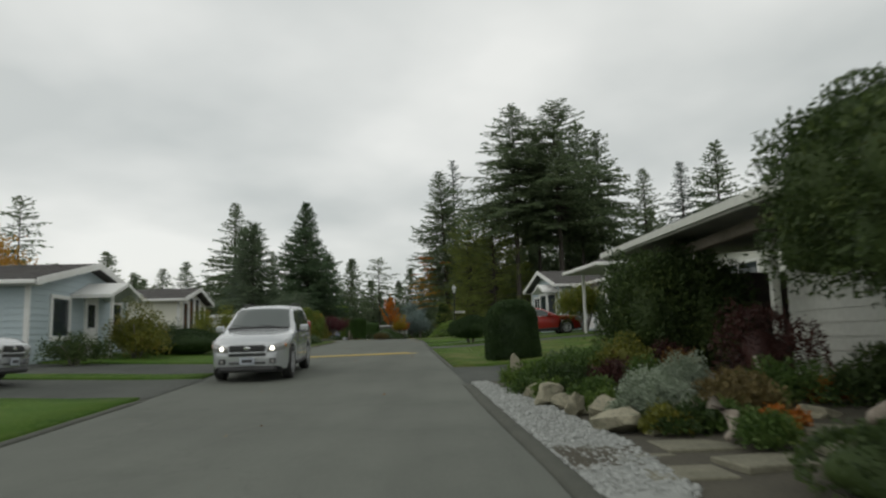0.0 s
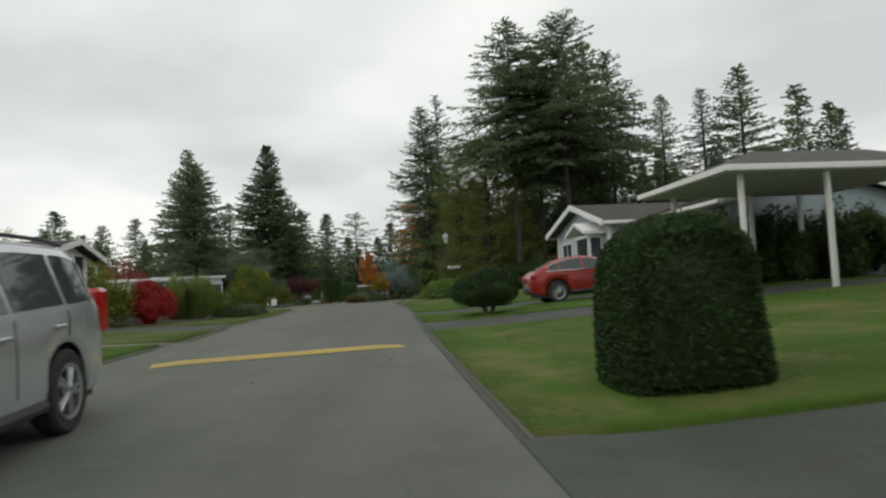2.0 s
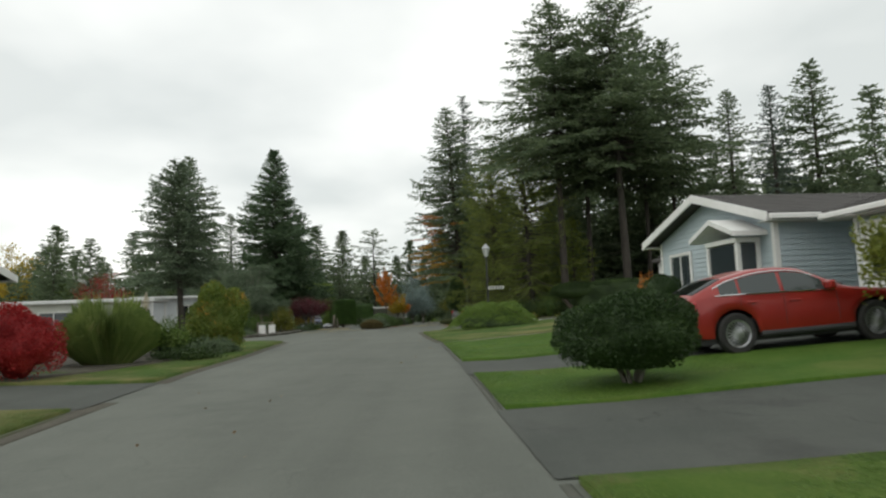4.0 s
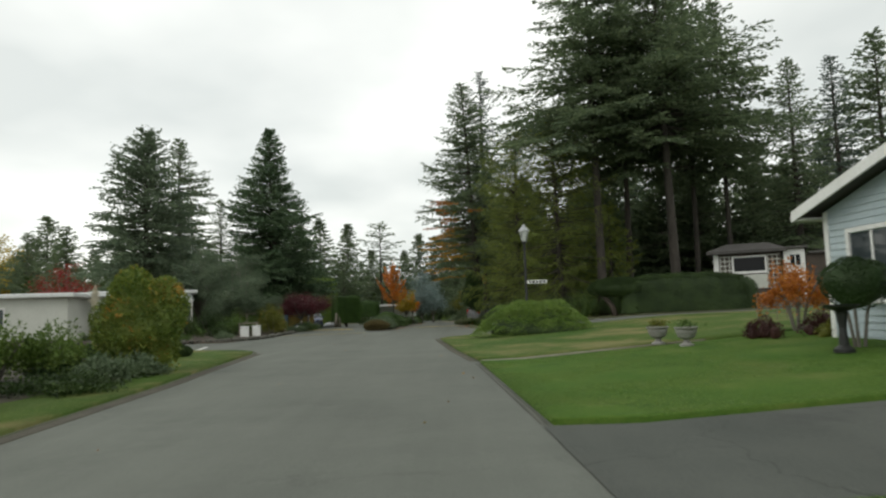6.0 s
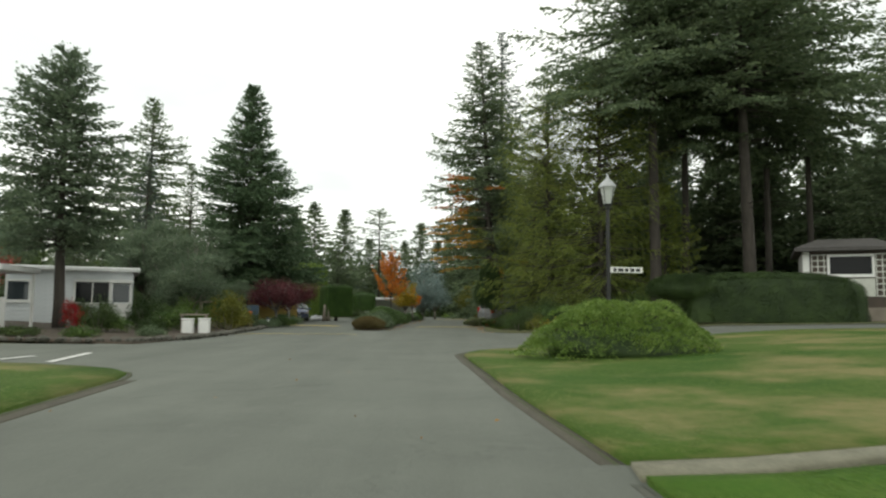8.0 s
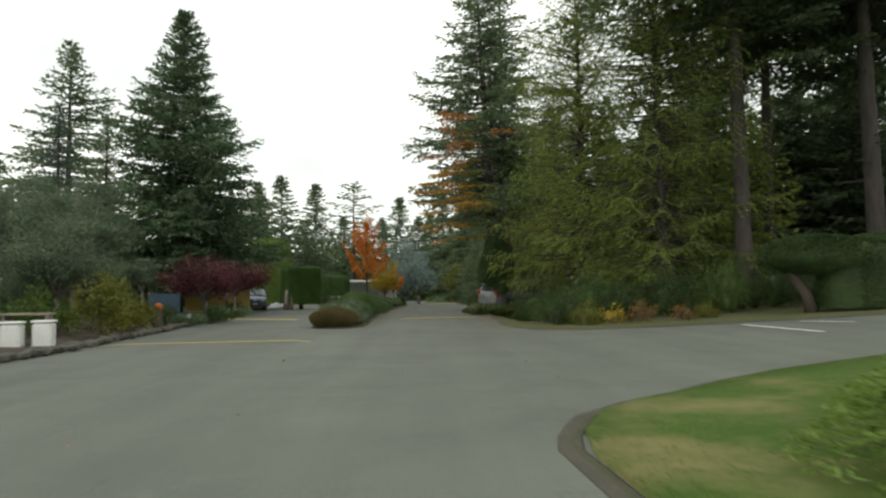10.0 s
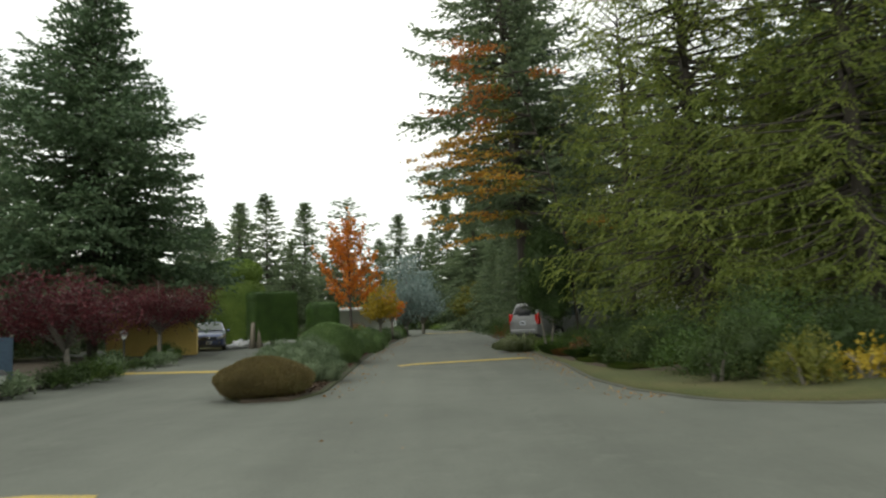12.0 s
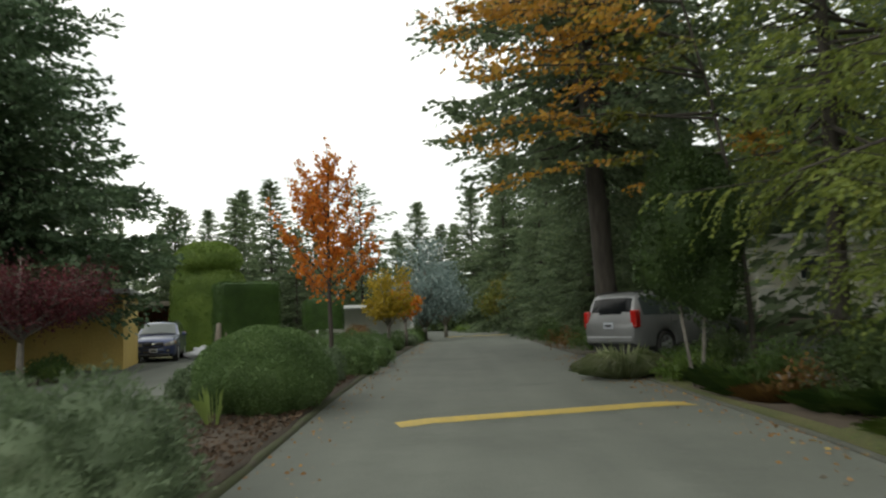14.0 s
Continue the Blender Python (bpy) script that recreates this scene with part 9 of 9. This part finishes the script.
for k, w in enumerate((0.09, 0.16, 0.1, 0.13, 0.12)):
    x = 0.1 + sum((0.09, 0.16, 0.1, 0.13, 0.12)[:k]) + 0.05 * k
    part("bar", Build().box(x, -0.017, 1.895, x + w, 0.017, 1.985), M_BAR, sg)

# small garden lamps
def garden_lamp(x, y, h, label):
    t = thing("garden_lamp", on_land(x, y), label, "garden lamp", "garden lamps")
    part("post", Build().tube([(0, 0, -0.1), (0, 0, h - 0.28)], [0.035, 0.03], 8), M_BLACKMETAL, t)
    part("lantern", Build().turned([(0.06, h - 0.28), (0.10, h - 0.10), (0.095, h - 0.09)], 8), M_LANTERN, t)
    part("cap", Build().turned([(0.14, h - 0.09), (0.05, h), (0.01, h + 0.03)], 10), M_BLACKMETAL, t)
    return t


garden_lamp(-13.5, 87.8, 1.35, "small black garden lamp by the street")
garden_lamp(-12.9, 80.5, 0.6, "low black garden lamp among plants")

# ---- stone urns and pedestal on the lawn ----
def urn(x, y, label, plants):
    t = thing("planter_urn", on_land(x, y, 0, LAWN), label, "planter", "stone urns by the path")
    part("bowl", Build().turned([(0.15, 0.0), (0.15, 0.04), (0.07, 0.08), (0.06, 0.13), (0.17, 0.19), (0.215, 0.29), (0.22, 0.35), (0.25, 0.38), (0.25, 0.41), (0.215, 0.41), (0.19, 0.37)], 22), M_URN, t, "grey cast stone bowl", smooth=False)
    part("soil", Build().turned([(0.2, 0.36), (0.2, 0.375)], 16), M_SOIL, t)
    rng = np.random.default_rng(int(100 * x))
    P = rng.normal(size=(plants, 3)) * np.array([0.10, 0.10, 0.06]) + np.array([0, 0, 0.44])
    v, f = leaves(P, rng.normal(size=(plants, 3)) + np.array([0, 0, 0.8]), 0.07, 0.03, rng)
    pl = part("plant", mesh_from("plant", v, f, L_OLIVE if plants > 300 else L_PERENNIAL), None, t)
    pl["kind"] = "stuff"
    return t


urn(2.65, 47.05, "grey stone urn with a green plant", 420)
urn(2.95, 46.0, "grey stone urn with few plants", 160)
bb = thing("bird_bath", on_land(4.3, 42.4, 0, LAWN), "dark cast pedestal bird bath on a lawn", "bird bath")
part("pedestal", Build().turned([(0.16, 0), (0.16, 0.06), (0.08, 0.12), (0.06, 0.4), (0.09, 0.62), (0.11, 0.66)], 16), M_BLACKMETAL, bb)
part("basin", Build().turned([(0.08, 0.66), (0.26, 0.74), (0.28, 0.78), (0.25, 0.78), (0.05, 0.71)], 20), M_BLACKMETAL, bb)

# wire plant frame near the house
fr = thing("plant_frame", on_land(6.9, 51.6), "rusty wire plant frame on the lawn", "garden frame")
for i in range(9):
    part("rod", Build().tube([(0.28 * i, 0, 0), (0.28 * i, 0, 0.9)], [0.010, 0.010], 5), M_WOOD, fr)
for z in (0.3, 0.86):
    part("rail", Build().tube([(-0.05, 0, z), (2.3, 0, z)], [0.012, 0.012], 5), M_WOOD, fr)

# ---- white bins and posts by the left garden ----
def white_box(x, y, h, label):
    t = thing("utility_box", on_land(x, y, 10), label, "utility box", "white boxes by the street")
    part("body", Build().box(-0.22, -0.2, -0.05, 0.22, 0.2, h, 0.05), M_WHITE, t)
    part("lid", Build().box(-0.24, -0.22, h + 0.002, 0.24, 0.22, h + 0.06, 0.025), M_WHITE, t)
    return t


white_box(-12.9, 70.2, 0.6, "white box with rounded lid by the street")
white_box(-13.45, 69.85, 0.57, "white box with rounded lid by the street")
tr = thing("wooden_trough", on_land(-13.4, 70.4, 10), "low wooden shelf over two white boxes", "shelf")
part("top", Build().box(-0.55, -0.25, 0.76, 0.55, 0.25, 0.81, 0.01), M_WOOD, tr)
for x in (-0.5, 0.44):
    part("leg", Build().box(x, -0.2, -0.1, x + 0.06, 0.2, 0.758, 0.008), M_WOOD, tr)
tpost = thing("clothes_post", on_land(-15.1, 76.0, 8), "weathered wooden T-shaped post in a cottage garden", "post")
part("post", Build().box(-0.07, -0.06, -0.2, 0.07, 0.06, 1.3, 0.01), M_WOOD, tpost)
part("crossbar", Build().box(-0.25, -0.05, 1.302, 0.55, 0.05, 1.37, 0.01), M_WOOD, tpost)
tp = thing("screen_panel", on_land(-15.2, 82.4, 25), "dark blue panel screening a garden", "screen")
part("sheet", Build().box(0, 0, 0.0, 1.25, 0.03, 1.25, 0.01), M_TARP, tp)
for x in (0.0, 1.17):
    part("post", Build().box(x, 0.032, -0.2, x + 0.07, 0.10, 1.32, 0.008), M_WOOD, tp)
pk = thing("scarecrow_post", on_land(-13.6, 79.3), "dark wrapped garden post with an orange ball", "garden ornament")
part("post", Build().tube([(0, 0, -0.1), (0, 0, 0.35), (0, 0, 0.72)], [0.20, 0.17, 0.10], 10), M_DARKWOOD, pk)
part("ball", Build().turned([(0.001, 0.70), (0.10, 0.73), (0.14, 0.82), (0.11, 0.91), (0.001, 0.95)], 14), M_PUMPKIN, pk, "bright orange ball", smooth=True)
sh = thing("plastic_sheet_heap", on_land(-15.4, 109.6, 20), "heap under crumpled white plastic sheeting", "heap")
hv, hf = core_arrays(1.0, 0.6, 0.45, np.random.default_rng(5).normal(size=(9, 3)) / 1.6, 0.45, 0.4, 1.0, 12)
hv = hv + np.random.default_rng(6).normal(size=hv.shape) * np.array([0.05, 0.05, 0.06])
hv[:, 2] = np.maximum(hv[:, 2], 0.0)
hb = mesh_from("sheet", hv, hf, M_SHEET)
part("sheet", hb, None, sh)

stump = thing("tree_stump", on_land(-14.55, 108.75), "pale weathered double stump under a clipped block", "stump")
for dx, r, h in ((-0.2, 0.22, 1.55), (0.22, 0.20, 1.7)):
    part("trunk", Build().tube([(dx, 0, -0.1), (dx * 0.9, 0.05, 0.6), (dx * 0.6, 0.1, h)], [r, r * 0.75, r * 0.6], 10), M_WOOD, stump, smooth=True)

# ---- rock garden: boulders, driftwood, slabs and white stones ----
def boulder(x, y, sx, sy, h, seed, label, dz=-0.05, rz=0.0):
    rng = np.random.default_rng(seed)
    bm = bmesh.new()
    bmesh.ops.create_icosphere(bm, subdivisions=4, radius=1.0)
    cut = [Vector(rng.normal(size=3)).normalized() for _ in range(11)]
    lim = [rng.uniform(0.45, 0.70) for _ in cut]
    for v in bm.verts:
        p = v.co.copy()
        for c, l in zip(cut, lim):
            d = p.dot(c)
            if d > l:
                p -= c * (d - l)
        p *= 1 + 0.12 * noise.noise(v.co * 1.7 + Vector((seed, 0, 0))) + 0.05 * noise.noise(v.co * 5)
        v.co = Vector((p.x * sx / 2, p.y * sy / 2, (p.z * 0.5 + 0.42) * h))
    me = bpy.data.meshes.new("boulder")
    bm.to_mesh(me)
    bm.free()
    me.materials.append(M_ROCK)
    return thing("boulder", on_land(x, y, rz, dz), label, "boulder", "rock garden boulders", data=me)


for i, (x, y, sx, sy, h, lb) in enumerate(((1.42, 12.8, 0.34, 0.30, 0.92, "upright pale stone marking the garden's corner"), (1.55, 11.35, 0.5, 0.45, 0.34, "brownish rounded boulder edging the bed"), (1.62, 10.55, 0.62, 0.5, 0.44, "pale rounded boulder edging the bed"),
                                    (1.95, 9.9, 0.5, 0.45, 0.36, "squared pale boulder edging the bed"), (1.78, 9.3, 0.34, 0.3, 0.50, "upright pale boulder edging the bed"), (2.05, 8.75, 0.45, 0.4, 0.5, "upright squared boulder edging the bed"),
                                    (2.05, 8.1, 0.6, 0.5, 0.42, "large pale boulder by the slabs"), (2.45, 7.75, 0.45, 0.4, 0.25, "low grey boulder by the slabs"), (2.35, 9.3, 0.35, 0.3, 0.3, "small pale boulder in the bed"),
                                    (4.1, 7.7, 0.5, 0.4, 0.3, "flat brown boulder by the slabs"), (3.7, 9.6, 0.5, 0.4, 0.35, "pale boulder among plants"), (1.72, 12.15, 0.32, 0.3, 0.2, "small stone in the bed"), (1.78, 10.2, 0.36, 0.34, 0.30, "squared pale stone edging the bed"), (1.92, 9.55, 0.4, 0.34, 0.24, "low pale stone edging the bed"), (2.0, 8.45, 0.36, 0.34, 0.28, "squared pale stone edging the bed"))):
    boulder(x - 0.14, y, sx * 1.12, sy * 1.2, h * (1.0 if i else 0.85), 500 + i, lb, rz=40 * i)


def driftwood(x, y, pts, r, label, rz=0.0):
    rad = [r * (1 - 0.55 * i / (len(pts) - 1)) * (1 + 0.2 * math.sin(i * 2.1)) for i in range(len(pts))]
    return thing("driftwood", on_land(x, y, rz, 0.08), label, "driftwood", "driftwood pieces", data=Build().tube(pts, rad, 9).mesh("driftwood", M_DRIFT, True))


driftwood(3.0, 8.25, [(-0.5, 0, 0.02), (-0.25, 0.05, 0.10), (0.0, 0.0, 0.14), (0.25, -0.04, 0.10), (0.5, 0.02, 0.06)], 0.10, "grey driftwood log lying in the bed", 12)
driftwood(2.75, 7.0, [(-0.1, 0.25, 0.3), (0.05, 0.12, 0.18), (0.0, -0.05, 0.05), (-0.15, -0.25, 0.02)], 0.08, "forked pale driftwood by the slabs")
driftwood(3.9, 9.0, [(0, 0, 0.0), (0.05, 0.02, 0.3), (-0.02, 0.0, 0.55)], 0.05, "upright pale driftwood branch")
driftwood(3.4, 10.9, [(0, 0, 0.0), (-0.10, 0.02, 0.22), (-0.30, 0.0, 0.42)], 0.035, "upright grey driftwood branch")
driftwood(4.4, 7.0, [(-0.4, 0, 0.05), (-0.1, 0.05, 0.12), (0.2, 0.0, 0.14), (0.5, 0.0, 0.08)], 0.09, "pale driftwood log under the evergreen", 25)
for i, (x, y, sx, sy, rz) in enumerate(((1.62, 6.75, 0.8, 0.55, 8), (2.35, 6.95, 0.7, 0.6, 3), (2.7, 6.1, 0.8, 0.55, 12), (3.6, 6.3, 0.8, 0.6, -6), (1.9, 5.9, 0.7, 0.55, 3), (3.9, 7.2, 0.9, 0.5, 20), (4.8, 6.6, 0.9, 0.6, 10), (3.2, 5.2, 0.8, 0.6, 4))):
    b = Build().box(-sx / 2, -sy / 2, -0.05, sx / 2, sy / 2, 0.022, 0.012)
    thing("stepping_stone", on_land(x, y, rz, 0.028), "flat worn concrete slab among white stones", "paving slab", "stepping slabs", data=b.mesh("stepping_stone", M_SLAB))
rng = np.random.default_rng(9)
bm = bmesh.new()
bmesh.ops.create_icosphere(bm, subdivisions=1, radius=1.0)
ico_v = np.array([v.co[:] for v in bm.verts])
ico_f = np.array([[v.index for v in f.verts] for f in bm.faces])
bm.free()
cnt = 6400
yy = rng.uniform(5.2, 14.0, cnt)
inner = np.interp(yy, [5, 7.4, 9.2, 10.7, 12.4, 14.0], [1.7, 1.7, 1.48, 1.3, 1.0, 0.68])
re = right_edge(yy) + 0.10
xx = re + (np.maximum(inner - re, 0.12) + 0.12) * rng.random(cnt)
size = rng.uniform(0.014, 0.036, cnt)
sc = size[:, None] * rng.uniform(0.6, 1.3, (cnt, 3)) * np.array([1.2, 1.0, 0.7])
V = ico_v[None] * sc[:, None, :] * (1 + 0.25 * rng.normal(size=(cnt, len(ico_v), 1)))
V = V + np.stack([xx, yy, land(xx, yy) + 0.035 + 0.012 * rng.random(cnt)], 1)[:, None, :]
F = (ico_f[None] + (np.arange(cnt) * len(ico_v))[:, None, None]).reshape(-1, 3)
tagged(new("white_stones", mesh_from("white_stones", V.reshape(-1, 3), F, M_PEBBLE)), "strip of white crushed stones beside the kerb", "gravel", "", "stuff")
sheet("stone_strip", [(float(right_edge(y)) + 0.12, y) for y in (5, 7.4, 9.2, 10.7, 12.4, 14)], [(1.72, 5), (1.72, 7.4), (1.5, 9.2), (1.32, 10.7), (1.03, 12.4), (0.7, 14)], 0.045, M_PEBBLE, 6, 30, "bed of white stones beside the kerb", "gravel", 0.05)

# low stone edging along the left garden
rng = np.random.default_rng(12)
edge_me = []
for k in range(5):
    bm = bmesh.new()
    bmesh.ops.create_icosphere(bm, subdivisions=1, radius=1.0)
    for v in bm.verts:
        v.co = Vector((v.co.x * 0.2, v.co.y * 0.13, v.co.z * 0.10)) * (1 + 0.3 * rng.normal() * 0.5)
    me = bpy.data.meshes.new("edging_stone")
    bm.to_mesh(me)
    bm.free()
    me.materials.append(M_EDGESTONE)
    edge_me.append(me)
edging = thing("stone_edging", Matrix(), "row of rough stones edging a garden", "edging")
p = resample([(-17.5, 60.2), (-14.5, 61.6), (-12.6, 62.8), (-11.8, 65), (-11.75, 68.4), (-12.5, 76.6), (-13.6, 84)], 75)
for k, (x, y) in enumerate(p):
    part("stone", edge_me[k % 5], None, edging, m=pose(x + rng.normal() * 0.05, y, land1(x, y) + 0.09, 0, 0, rng.uniform(0, 360)))

# fallen leaves along kerbs and verges
rng = np.random.default_rng(21)


def litter(name, pts, label):
    pts = np.array(pts)
    n = len(pts)
    z = land(pts[:, 0], pts[:, 1]) + 0.012
    P = np.concatenate([pts, z[:, None]], 1)
    D = np.stack([rng.normal(size=n), rng.normal(size=n), 0.15 * rng.normal(size=n)], 1)
    v, f = leaves(P, D, 0.05, 0.035, rng, 0.05)
    v[:, 2] = np.maximum(v[:, 2], np.repeat(z, 4) - 0.006)
    return tagged(new(name, mesh_from(name, v, f, L_LITTER)), label, "leaf litter", "", "stuff")


y = rng.uniform(76, 100, 900)
litter("fallen_leaves", np.stack([right_edge(y) + 0.1 - np.abs(rng.normal(size=900)) * 0.5, y], 1), "brown leaves fallen along the kerb")
y = rng.uniform(78, 118, 500)
litter("fallen_leaves", np.stack([np.interp(y, [78, 93, 117], [-6.0, -6.3, -5.9]) + np.abs(rng.normal(size=500)) * 0.35, y], 1), "brown leaves fallen along the island")
y = rng.uniform(0, 76, 90)
litter("fallen_leaves", np.stack([rng.uniform(-7.5, -0.5, 90) + 0.0 * y, y], 1), "few leaves scattered on the asphalt")

# ---- distance ----
hill_v, hill_f, nh = [], [], 60
for k in range(nh + 1):
    a = radians(-75 + 150 * k / nh)
    r = 850
    hh = 30 + 16 * math.sin(k * 0.23 + 0.6) + 6 * math.sin(k * 0.9) + (26 if k < 22 else 0) * math.sin(math.pi * k / 22)
    x, y = r * math.sin(a), r * math.cos(a)
    hill_v += [(x, y, -5), (x * 1.02, y * 1.02, hh * 0.6), (x * 1.08, y * 1.08, hh)]
for k in range(nh):
    for j in range(2):
        hill_f.append((3 * k + j, 3 * k + j + 1, 3 * k + 4 + j, 3 * k + 3 + j))
tagged(new("backdrop_hills", mesh_from("backdrop_hills", hill_v, hill_f, M_HILL, True)), "far wooded hills under the clouds", "hills", "", "structure")
